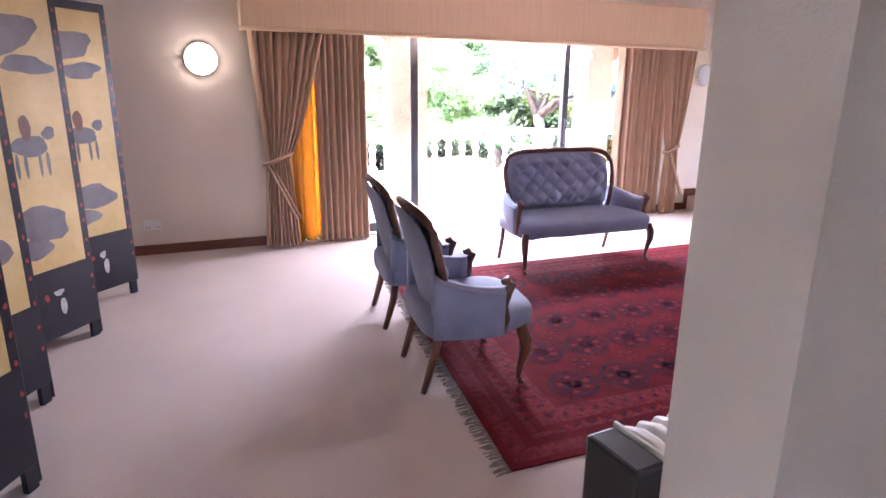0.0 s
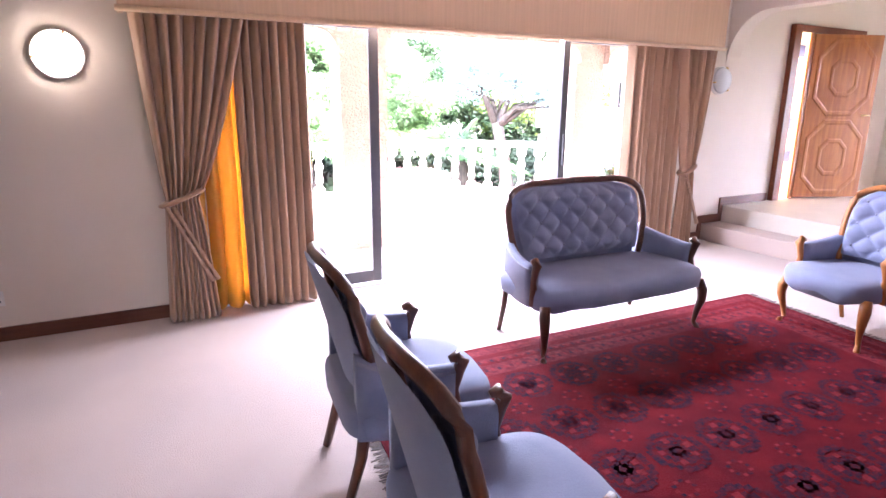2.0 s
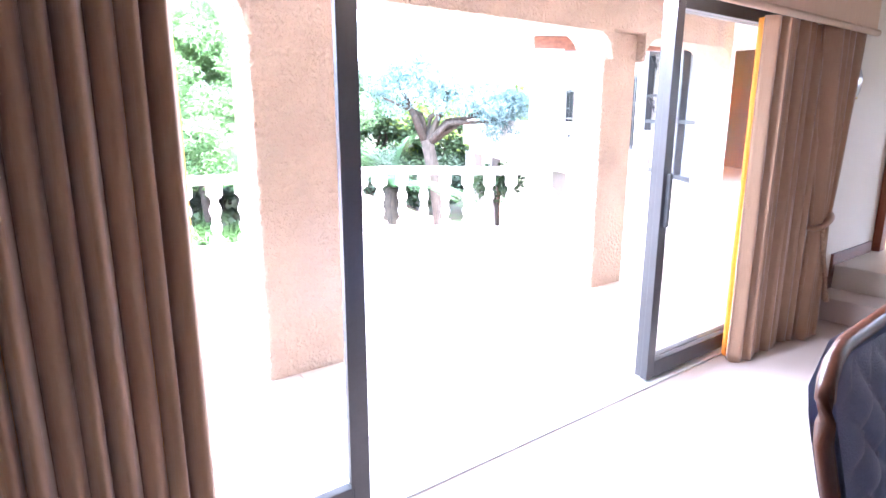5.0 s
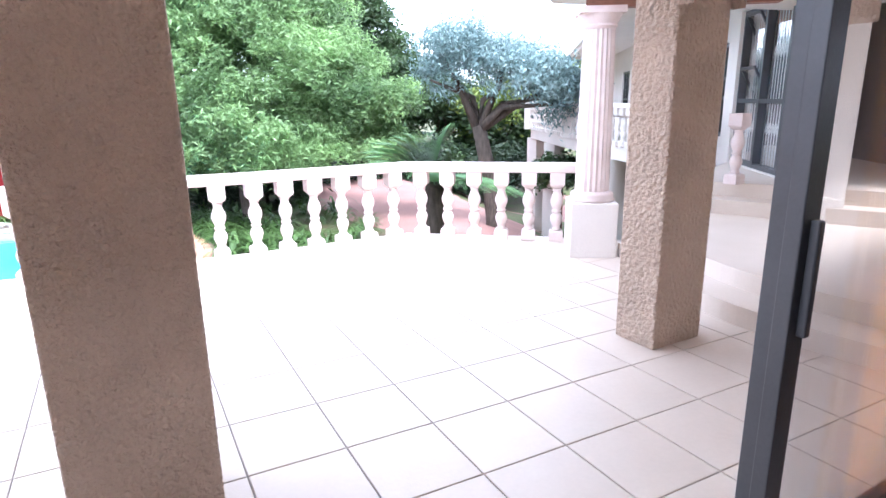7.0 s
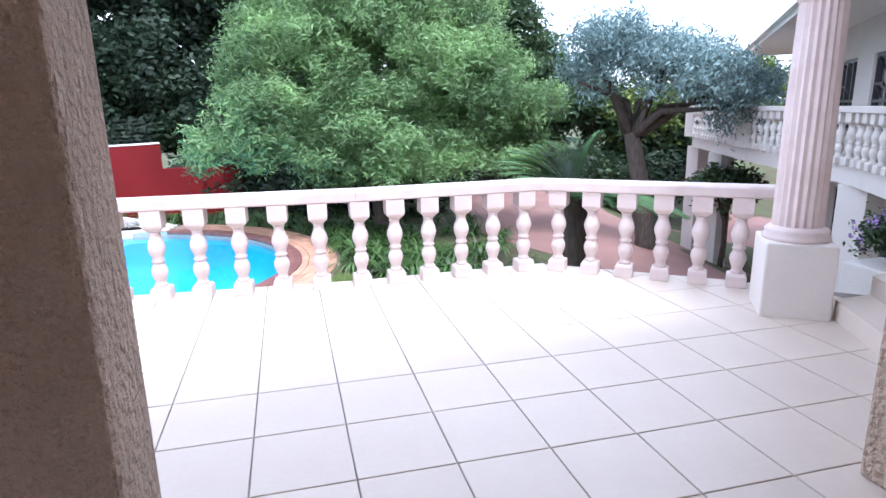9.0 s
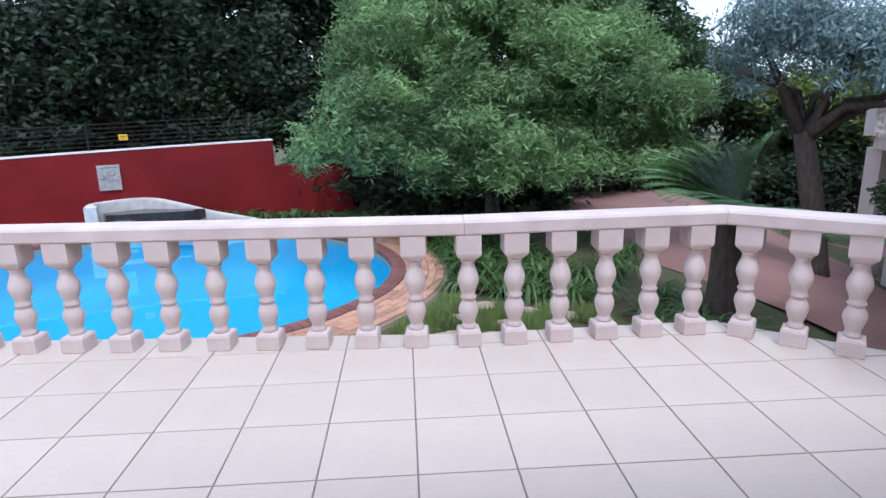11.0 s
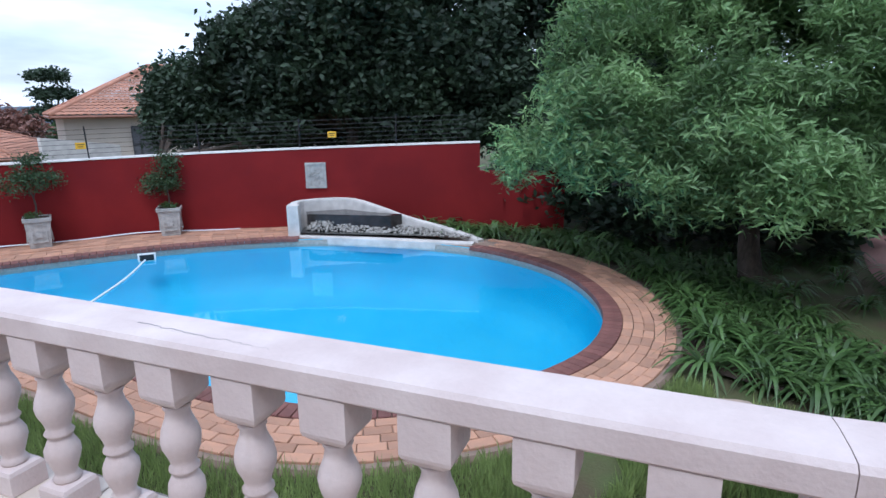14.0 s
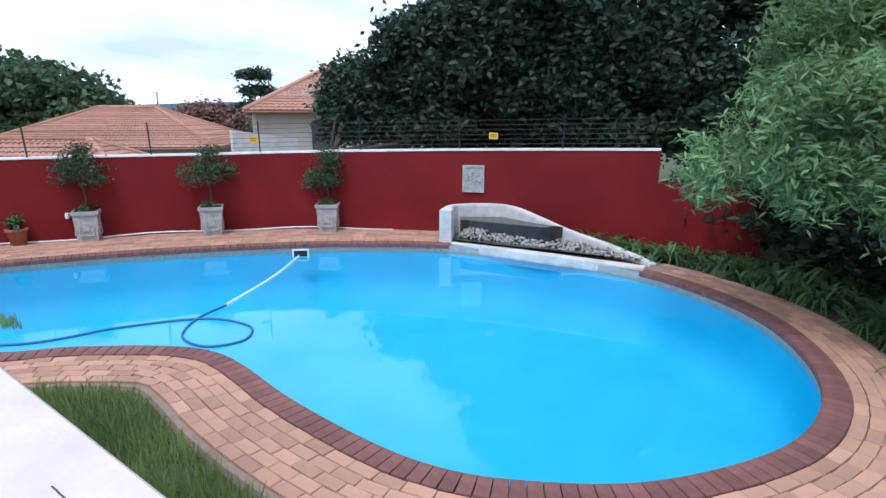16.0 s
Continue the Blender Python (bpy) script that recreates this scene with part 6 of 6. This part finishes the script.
# electric fence on the wall
fence = tagged(new("security_fence"), "electric fence strands on thin dark posts over the wall", "fence", kind="structure")
for s in [0.6 + 1.95 * k for k in range(8)]:
    p = on_wall(s, -0.10, top_at(s))
    b = bmesh.new()
    tube(b, [p, p + Vector((0.03, -0.05, 0.62))], 0.014, 6)
    part("post", b, M_black_plastic, fence)
for k in range(6):
    b = bmesh.new()
    tube(b, [on_wall(s, -0.10 + 0.006 * k, top_at(s) + 0.12 + 0.088 * k) for s in STEPS[1:-1:2]], 0.0035, 4)
    part("wire", b, M_black_plastic, fence)
for s in (wall_s(-5.85, 19.4), wall_s(-1.74, 21.57)):
    sg = thing("warning_sign", "small yellow warning sign on the electric fence", "sign", Matrix.Translation(on_wall(s, -0.06, top_at(s) + 0.27)) @ Matrix.Rotation(radians(wall_turn(s)), 4, "Z"), "fence signs")
    part("plate", boxed(-0.085, 0.085, -0.006, 0.0, -0.06, 0.06, 0.002), M_yellow, sg)
    part("text_bar", boxed(-0.06, 0.06, -0.008, -0.0062, 0.012, 0.028), M_black_plastic, sg)
    part("text_bar", boxed(-0.045, 0.045, -0.008, -0.0062, -0.025, -0.012), M_black_plastic, sg)

# distance: low hills, haze painted into their colour, and belts of trees
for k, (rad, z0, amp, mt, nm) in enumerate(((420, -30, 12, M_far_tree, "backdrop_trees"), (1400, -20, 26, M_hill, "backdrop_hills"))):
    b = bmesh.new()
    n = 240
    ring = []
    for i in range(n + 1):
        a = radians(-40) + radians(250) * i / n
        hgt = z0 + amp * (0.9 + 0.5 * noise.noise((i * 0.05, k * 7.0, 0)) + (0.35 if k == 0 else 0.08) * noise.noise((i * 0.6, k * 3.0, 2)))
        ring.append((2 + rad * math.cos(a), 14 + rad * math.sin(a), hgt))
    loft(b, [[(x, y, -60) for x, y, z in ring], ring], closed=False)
    structure(nm, b, mt, "distant wooded valley" if k == 0 else "distant hills with blue haze in their colour", "distance")
tree("far_tree", "big dark tree beyond the neighbouring roofs", (-38, 30.5, land(-38, 30.5)), (-38, 30.5, -1.0), [(-38.5, 30.0, 0.9, 6.0, 5.0, 3.2), (-43, 27, 2.0, 5, 5, 3.0), (-34.5, 32, -0.2, 3, 3, 2.2)], M_leaf_mid, 900, 30, 0.5, 0.5, 0.3, 0.2, 0.6, 31, 6)
tree("far_tree", "dark layered conifer in the distance", (-63.8, 71.4, -12), (-63.8, 71.4, -1), [(-63.8, 71.4, 1.2, 2.8, 2.8, 0.9), (-63.8, 71.4, 3.6, 2.3, 2.3, 0.8), (-64, 71.4, 5.8, 2.2, 2.2, 0.6), (-63.8, 71.4, -1.6, 3.2, 3.2, 1.0)], M_leaf_dark, 300, 30, 0.5, 0.4, 0.3, 0.0, 0.6, 32, 4)
tree("far_tree", "reddish bare tree beyond the roofs", (-46, 49, -10), (-46, 49, -2), [(-46, 49, -0.2, 3.5, 3.0, 2.0)], M_brown_paint, 240, 26, 0.45, 0.5, 0.2, 0.0, 0.4, 33, 5)
tree("far_tree", "round green tree in the distance", (-62, 66, -14), (-62, 66, -3), [(-57, 70, -1.0, 4.5, 4, 2.0)], M_leaf_mid, 240, 26, 0.6, 0.5, 0.3, 0.0, 0.6, 34, 4)
mast = thing("street_lamp", "tall thin grey street lamp in the distance", "street lamp")
b = bmesh.new()
tube(b, [(-40.5, 40.5, -8), (-40.5, 40.5, 2.6)], 0.07, 6)
part("pole", b, M_chrome, mast)
part("lamp_head", boxed(-41.1, -40.4, 40.4, 40.6, 2.6, 2.72), M_white_metal, mast)


# ---------------- pots along the wall ----------------
def wall_pot(x, y, rz, seed, crown, trunk_h, s=1.0):
    pt = thing("planter", "square cast-stone planter with a small standard tree", "planter", pose(x, y, D - 0.02, 0, 0, rz), "planters by the wall")
    b = bmesh.new()
    def sq(w, z):
        return [(-w, -w, z), (w, -w, z), (w, w, z), (-w, w, z)]
    loft(b, [sq(0.155, 0), sq(0.165, 0.02), sq(0.195, 0.49), sq(0.215, 0.495), sq(0.218, 0.56), sq(0.19, 0.562), sq(0.185, 0.53)])
    part("pot", b, M_stone_pot, pt)
    for a in range(4):
        b = bmesh.new()
        mm = Matrix.Rotation(math.pi / 2 * a, 4, "Z") @ pose(0, -0.183, 0.25, -4.5)
        for x0, x1, z0, z1 in ((-0.12, 0.12, 0.11, 0.13), (-0.12, 0.12, -0.13, -0.11), (-0.12, -0.10, -0.11, 0.11), (0.10, 0.12, -0.11, 0.11), (-0.05, 0.05, -0.05, 0.05)):
            box(b, x0, x1, -0.012, 0.006, z0, z1, mm)
        part("relief_panel", b, M_stone_pot, pt)
    b = bmesh.new()
    b.faces.new([b.verts.new(p) for p in sq(0.183, 0.54)])
    part("soil", b, M_soil, pt)
    b = bmesh.new()
    tube(b, [(0, 0, 0.52), (0.02, 0.01, 0.52 + trunk_h * 0.5), (-0.01, 0, 0.52 + trunk_h)], [0.02, 0.016, 0.013], 6)
    tube(b, [(0, 0, 0.52 + trunk_h * 0.7), (0.1, 0.05, 0.52 + trunk_h + 0.2)], [0.010, 0.006], 5)
    tube(b, [(0, 0, 0.52 + trunk_h * 0.8), (-0.12, -0.04, 0.52 + trunk_h + 0.22)], [0.010, 0.006], 5)
    part("trunk", b, M_bark, pt)
    rng = np.random.default_rng(seed)
    pts = crown_points(rng, crown, 95, 26, 0.07, 0.2)
    quads("crown", leaf_quads(rng, pts, 0.055, 0.2, 0.5), M_leaf_mid, pt, "sparse leafy crown")
    pts = crown_points(rng, [(0, 0, 0.58, 0.16, 0.16, 0.05)], 16, 14, 0.03, 0.2)
    quads("underplanting", leaf_quads(rng, pts, 0.05, -0.3, 0.4), M_strap, pt)
    return pt


wall_pot(-7.64, 17.04, 52, 1, [(0, 0, 1.22, 0.44, 0.38, 0.28), (0, 0, 1.55, 0.24, 0.2, 0.22)], 0.5)
wall_pot(-6.18, 18.56, 48, 2, [(0.0, 0, 1.18, 0.44, 0.38, 0.28), (0.05, 0, 1.50, 0.22, 0.2, 0.2)], 0.5)
wall_pot(-4.55, 19.99, 34, 3, [(-0.08, 0, 0.98, 0.34, 0.28, 0.28), (0.05, 0, 1.35, 0.22, 0.18, 0.26)], 0.42)
tp = thing("terracotta_pot", "round terracotta pot with a small plant", "pot", pose(-8.25, 16.15, D - 0.02), "planters by the wall")
b = bmesh.new()
lathe(b, [(0.11, 0), (0.16, 0.26), (0.18, 0.265), (0.18, 0.31), (0.155, 0.312), (0.15, 0.27)], 18)
part("pot", b, M_terracotta, tp, "", True)
rng = np.random.default_rng(5)
quads("plant", leaf_quads(rng, crown_points(rng, [(0, 0, 0.40, 0.14, 0.14, 0.12)], 20, 16, 0.04, 0.2), 0.08, -0.2, 0.4), M_strap, tp)
tap = thing("wall_tap", "white garden tap on the red wall", "tap", Matrix.Translation(on_wall(wall_s(-7.98, 16.91), 0, -0.234)) @ Matrix.Rotation(radians(wall_turn(wall_s(-7.98, 16.91))), 4, "Z"))
part("body", boxed(-0.03, 0.03, -0.10, -0.001, -0.05, 0.05, 0.012), M_white_metal, tap)
pp = thing("irrigation_pipe", "pale irrigation pipe along the foot of the wall", "pipe")
b = bmesh.new()
tube(b, [on_wall(s, 0.04, D + 0.02 + 0.02 * math.sin(s * 2.2)) for s in [1 + 0.4 * k for k in range(26)]], 0.014, 6)
part("pipe", b, M_hose, pp, "", True)


# ---------------- beds, lawn, stepping stones ----------------
def strap_mesh(name, seed, leaves, length, width, mat, upright=0.5):
    r = random.Random(seed)
    vs, fs = [], []
    for k in range(leaves):
        a = r.uniform(0, 6.28)
        ln, up = length * r.uniform(0.6, 1.1), r.uniform(0.55, 1.2) * upright
        d = Vector((math.cos(a), math.sin(a), 0))
        s = Vector((-d.y, d.x, 0)) * width * 0.5
        o = d * r.uniform(0.0, 0.05)
        base = len(vs)
        for q in range(6):
            t = q / 5
            p = o + d * ln * (t ** 1.25) * 0.78 + Vector((0, 0, ln * (up * 2.1 * t - (up * 1.1 + 0.62) * t * t)))
            w = s * (0.7 + 0.6 * t if t < 0.5 else 2.0 * (1 - t))
            vs += [tuple(p - w), tuple(p + w)]
        for q in range(5):
            fs.append((base + 2 * q, base + 2 * q + 1, base + 2 * q + 3, base + 2 * q + 2))
    me = bpy.data.meshes.new(name)
    me.from_pydata(vs, [], fs)
    me.materials.append(mat)
    me.shade_smooth()
    return me


STRAPS = [strap_mesh("strap_plant", 50 + k, 34, 0.62, 0.034, M_strap, 0.62) for k in range(4)]
rr = random.Random(77)
bed_out = {i: (inner[i], outer[i]) for i in idx}
spots = []
for k in range(210):
    i = rr.choice(idx)
    f = rr.uniform(0.08, 0.85)
    p = inner[i].lerp(outer[i], f)
    spots.append((p.x, p.y))
for k in range(26):
    spots.append((rr.uniform(5.5, 7.5), rr.uniform(15.2, 17.4)))
for k in range(9):
    spots.append((rr.uniform(6.4, 7.6), rr.uniform(13.2, 15.0)))
for k in range(34):
    spots.append((rr.uniform(4.5, 8.0), rr.uniform(17.5, 21.5)))
for x, y in [q for q in spots if not (3.4 < q[0] < 5.9 and q[1] < 15.5)]:
    s = rr.uniform(0.7, 1.25)
    ob = tagged(new("strap_leaf_plant", rr.choice(STRAPS)), "green strap-leaved border plant in the mulch bed", "plant", "border plants")
    ob.matrix_world = Matrix.Translation((x, y, land(x, y) + 0.01)) @ Matrix.Rotation(rr.uniform(0, 6.28), 4, "Z") @ Matrix.Diagonal((s, s, s, 1))
# ferny plants against the wall
for x, y in ((1.9, 21.9), (2.7, 21.2), (0.6, 21.5), (3.4, 20.7), (1.2, 21.9), (3.9, 21.6), (4.4, 20.3)):
    s = rr.uniform(1.5, 2.1)
    ob = tagged(new("strap_leaf_plant", rr.choice(STRAPS)), "tall arching fern-like plant before the red wall", "plant", "border plants")
    ob.matrix_world = Matrix.Translation((x, y, land(x, y))) @ Matrix.Diagonal((s, s, s * 0.8, 1))


def grass(name, label, spots_fn, n, seed, h=0.10):
    rng = np.random.default_rng(seed)
    xy = spots_fn(rng, n)
    m = len(xy)
    z = np.array([land(float(a), float(c)) for a, c in xy])
    base = np.column_stack([xy, z])
    a = rng.random(m) * 6.283
    side = np.column_stack([np.cos(a), np.sin(a), np.zeros(m)]) * 0.005
    tip = base + np.column_stack([rng.normal(size=m) * 0.035, rng.normal(size=m) * 0.035, h * (0.5 + rng.random(m))])
    mid = base * 0.5 + tip * 0.5 + np.array([0, 0, 0.01])
    ob = quads(name, np.stack([base - side, base + side, tip + side * 0.2, mid - side], axis=1), M_grass)
    return tagged(ob, label, "grass", kind="stuff")


def near_strip(rng, n):
    p = np.column_stack([rng.uniform(-4.5, 3.4, n), rng.uniform(11.4, 14.3, n)])
    keep = []
    for x, y in p:
        dmin = ((pool_np - (x, y)) ** 2).sum(1).min() ** 0.5
        if dmin > 0.86:
            keep.append((x, y))
    return np.array(keep)


pool_np = np.array([[p.x, p.y] for p in pool])
STONES = []
for x, y in ((4.75, 15.45), (4.48, 15.03), (4.25, 14.54), (4.03, 13.97), (3.85, 13.4), (5.32, 15.3), (5.01, 14.91), (4.82, 14.56), (4.52, 14.07), (4.38, 13.5), (5.54, 14.56), (5.2, 14.0), (5.72, 15.1)):
    STONES.append((x, y, rr.uniform(-30, 30), rr.uniform(0.15, 0.19)))


def stone_strip(rng, n):
    p = np.column_stack([rng.uniform(2.9, 6.2, n), rng.uniform(11.4, 16.1, n)])
    keep = []
    for x, y in p:
        if ((pool_np - (x, y)) ** 2).sum(1).min() ** 0.5 < 0.92 or (x < 3.3 and y > 14.6) or y > 15.9 - 0.2 * (x - 3):
            continue
        if any((x - sx) ** 2 + (y - sy) ** 2 < (sr * 1.02) ** 2 for sx, sy, sa, sr in STONES):
            continue
        if noise.noise((x * 1.3, y * 1.3, 3)) < -0.42 or (x > 5.4 and y < 13.6):
            continue
        keep.append((x, y))
    return np.array(keep)


grass("lawn_grass", "long green grass between terrace and paving", near_strip, 52000, 61, 0.14)
grass("stone_path_grass", "dense green turf round the stepping stones", stone_strip, 95000, 62, 0.12)
M_stepstone = material("stepping_stone_buff", (0.44, 0.33, 0.26), 0.9, 0.2, 7, 60, 0.6, second=(0.28, 0.22, 0.18))
for x, y, a, r in STONES:
    b = bmesh.new()
    n = 16
    pts = []
    for q in range(n):
        ca, sa = math.cos(2 * math.pi * q / n), math.sin(2 * math.pi * q / n)
        f = r * (1.0 + 0.05 * math.sin(3 * q + a)) / (abs(ca) ** 5 + abs(sa) ** 5) ** 0.2
        pts.append((f * ca * 1.15, f * sa * 0.82))
    loft(b, [[(px, py, -0.05) for px, py in pts], [(px, py, 0.035) for px, py in pts], [(px * 0.93, py * 0.93, 0.045) for px, py in pts]])
    ob = tagged(new("stepping_stone", mesh_of("stepping_stone", b, M_stepstone)), "flat buff stepping stone set in the turf", "stepping stone", "stepping stones")
    ob.matrix_world = pose(x, y, land(x, y), 0, 0, a)
b = bmesh.new()
rr2 = random.Random(12)
for k in range(520):
    i = rr2.randrange(300)
    if not (pool[i].y < 16.5 and pool[i].x > -3.2):
        continue
    p = offset(pool, 0.0)[i] if False else pool[i].lerp(edge[i], 1.0 + rr2.uniform(0.05, 0.2))
    bmesh.ops.create_icosphere(b, subdivisions=1, radius=rr2.uniform(0.02, 0.05), matrix=Matrix.Translation((p.x, p.y, G + 0.02)))
tagged(new("edging_stones", mesh_of("edging_stones", b, material("edging_stone_dark", (0.10, 0.085, 0.08), 0.9, 0.3, 12, 60, 0.5))), "loose dark stones along the paving's edge", "stones", kind="stuff")

# cycad
cy = thing("cycad", "dark green cycad with a stout trunk and arching fronds", "cycad", pose(7.5, 14.6, land(7.5, 14.6)))
b = bmesh.new()
lathe(b, [(0.20, -0.1), (0.24, 0.1), (0.22, 0.55), (0.20, 1.20), (0.10, 1.30)], 14)
part("trunk", b, M_bark, cy, "scaly dark trunk", True)
vs, fs = [], []
rr3 = random.Random(9)
for k in range(64):
    a, el = 2.4 * k, 0.15 + 1.2 * ((k * 0.618) % 1.0)
    d = Vector((math.cos(a), math.sin(a), 0))
    sd = Vector((-d.y, d.x, 0))
    ln = rr3.uniform(1.3, 1.65)
    prev = None
    for q in range(44):
        t = q / 43
        p = Vector((0, 0, 1.28)) + d * ln * t * math.cos(el) + Vector((0, 0, ln * (math.sin(el) * t - 0.42 * t * t)))
        wl2 = 0.17 * math.sin(math.pi * min(1, 0.12 + 0.88 * t)) + 0.02
        for sgn in (-1, 1):
            tip = p + sd * sgn * wl2 + d * 0.10 + Vector((0, 0, 0.03))
            o = d * 0.015
            base = len(vs)
            vs += [tuple(p - o), tuple(p + o), tuple(tip)]
            fs.append((base, base + 1, base + 2))
me = bpy.data.meshes.new("frond")
me.from_pydata(vs, [], fs)
me.materials.append(M_palm)
shared("fronds", me, cy, None, "arching feathery fronds")["kind"] = "stuff"
# flowering planter by the wing
fp = thing("flower_planter", "pale planter with purple flowering shrub", "planter", pose(10.0, 11.3, T - 0.1))
part("trough", boxed(-0.3, 0.3, -0.3, 0.3, -1.3, -0.10, 0.02), M_render_white, fp)
rng = np.random.default_rng(15)
quads("leaves", leaf_quads(rng, crown_points(rng, [(0, 0, 0.18, 0.35, 0.3, 0.28)], 60, 20, 0.07, 0.2), 0.07, 0.0, 0.5), M_leaf_mid, fp)
quads("flowers", leaf_quads(rng, crown_points(rng, [(0, 0, 0.22, 0.36, 0.3, 0.28)], 24, 8, 0.05, 0.7), 0.045, 0.0, 0.9), plain("petal_purple", (0.35, 0.22, 0.5), 0.6), fp, "purple blossoms")["kind"] = "stuff"

# ---------------- pool bricks ----------------
def brick_mesh(name, lx, ly, lz, mat):
    bm = bmesh.new()
    def sq(f, z):
        return [(-lx / 2 * f, -ly / 2 * f, z), (lx / 2 * f, -ly / 2 * f, z), (lx / 2 * f, ly / 2 * f, z), (-lx / 2 * f, ly / 2 * f, z)]
    loft(bm, [sq(1, -lz), sq(1, -0.006), sq(0.95, 0)])
    return mesh_of(name, bm, mat)


def place_on_ring(d, n):
    pts, _ = resample(offset(pool, d), n)
    out = []
    for i in range(n):
        t = pts[(i + 1) % n] - pts[i - 1]
        out.append((pts[i], math.atan2(t.y, t.x)))
    return out


COP = brick_mesh("brick", 0.103, 0.215, 0.07, M_coping)
for p, a in place_on_ring(0.075, int(pool_len / 0.108)):
    if p.y > 19.95 and -1.95 < p.x < 1.45:
        continue
    shared("brick", COP, deck, Matrix.Translation((p.x, p.y, D + 0.012)) @ Matrix.Rotation(a, 4, "Z"))
PAV = brick_mesh("brick", 0.216, 0.106, 0.05, M_paver)
rest = []
count = 0
rb = random.Random(3)
for row in range(5):
    d = 0.24 + 0.112 * row
    n = int((pool_len + 6.28 * d) / 0.222)
    for k, (p, a) in enumerate(place_on_ring(d, n)):
        if p.y > 20.0 and -2.2 < p.x < 1.7:
            continue
        m = Matrix.Translation((p.x, p.y, D + rb.uniform(-0.004, 0.003))) @ Matrix.Rotation(a + rb.uniform(-0.02, 0.02), 4, "Z") @ Matrix.Translation((0.11 * (row % 2), 0, 0))
        if p.y < 16.2 and p.x > -0.8 and count < 300:
            shared("brick", PAV, deck, m)
            count += 1
        else:
            rest.append(m)
# paving between pool ring and wall
for r in range(0, 14):
    for k in range(0, 62):
        s = 1.2 + 0.222 * k + 0.111 * (r % 2)
        p = on_wall(s, 0.06 + 0.112 * r)
        dm = ((pool_np - (p.x, p.y)) ** 2).sum(1).min() ** 0.5
        if dm > 0.83 and p.x < -2.2 and s < L:
            rest.append(Matrix.Translation((p.x, p.y, D + rb.uniform(-0.004, 0.003))) @ Matrix.Rotation(radians(wall_turn(s)), 4, "Z"))
bv = np.array([v.co[:] for v in PAV.vertices])
bf = [tuple(p.vertices) for p in PAV.polygons]
vs, fs = [], []
for i, m in enumerate(rest):
    r3 = np.array(m.to_3x3())
    vs.append(bv @ r3.T + np.array(m.translation))
    fs += [tuple(q + i * len(bv) for q in f) for f in bf]
me = bpy.data.meshes.new("brick_rest")
me.from_pydata(np.concatenate(vs).tolist(), [], fs)
me.materials.append(M_paver)
shared("brick_rest", me, deck, None, "remaining salmon paving bricks")["kind"] = "stuff"

set_down(before_garden, ("flower_planter",))

# ---------------- terrace tiles ----------------
full = [tile_corner(0, 0, 0.004, 0.004), tile_corner(1, 0, -0.004, 0.004), tile_corner(1, 1, -0.004, -0.004), tile_corner(0, 1, 0.004, -0.004)]
FULL = mesh_of("tile", tile_mesh([p - full[0] for p in full]), M_tile)
area0 = abs(sum(p.x * q.y - q.x * p.y for p, q in zip(full, full[1:] + full[:1]))) / 2
for poly, xc, y0 in TILES:
    ar = abs(sum(p.x * q.y - q.x * p.y for p, q in zip(poly, poly[1:] + poly[:1]))) / 2
    if ar < 0.004:
        continue
    if len(poly) == 4 and abs(ar - area0) < 1e-5:
        shared("tile", FULL, terrace, Matrix.Translation((poly[0].x, poly[0].y, 0)))
    else:
        ob = new("tile", mesh_of("tile", tile_mesh(poly), M_tile))
        ob.parent = terrace
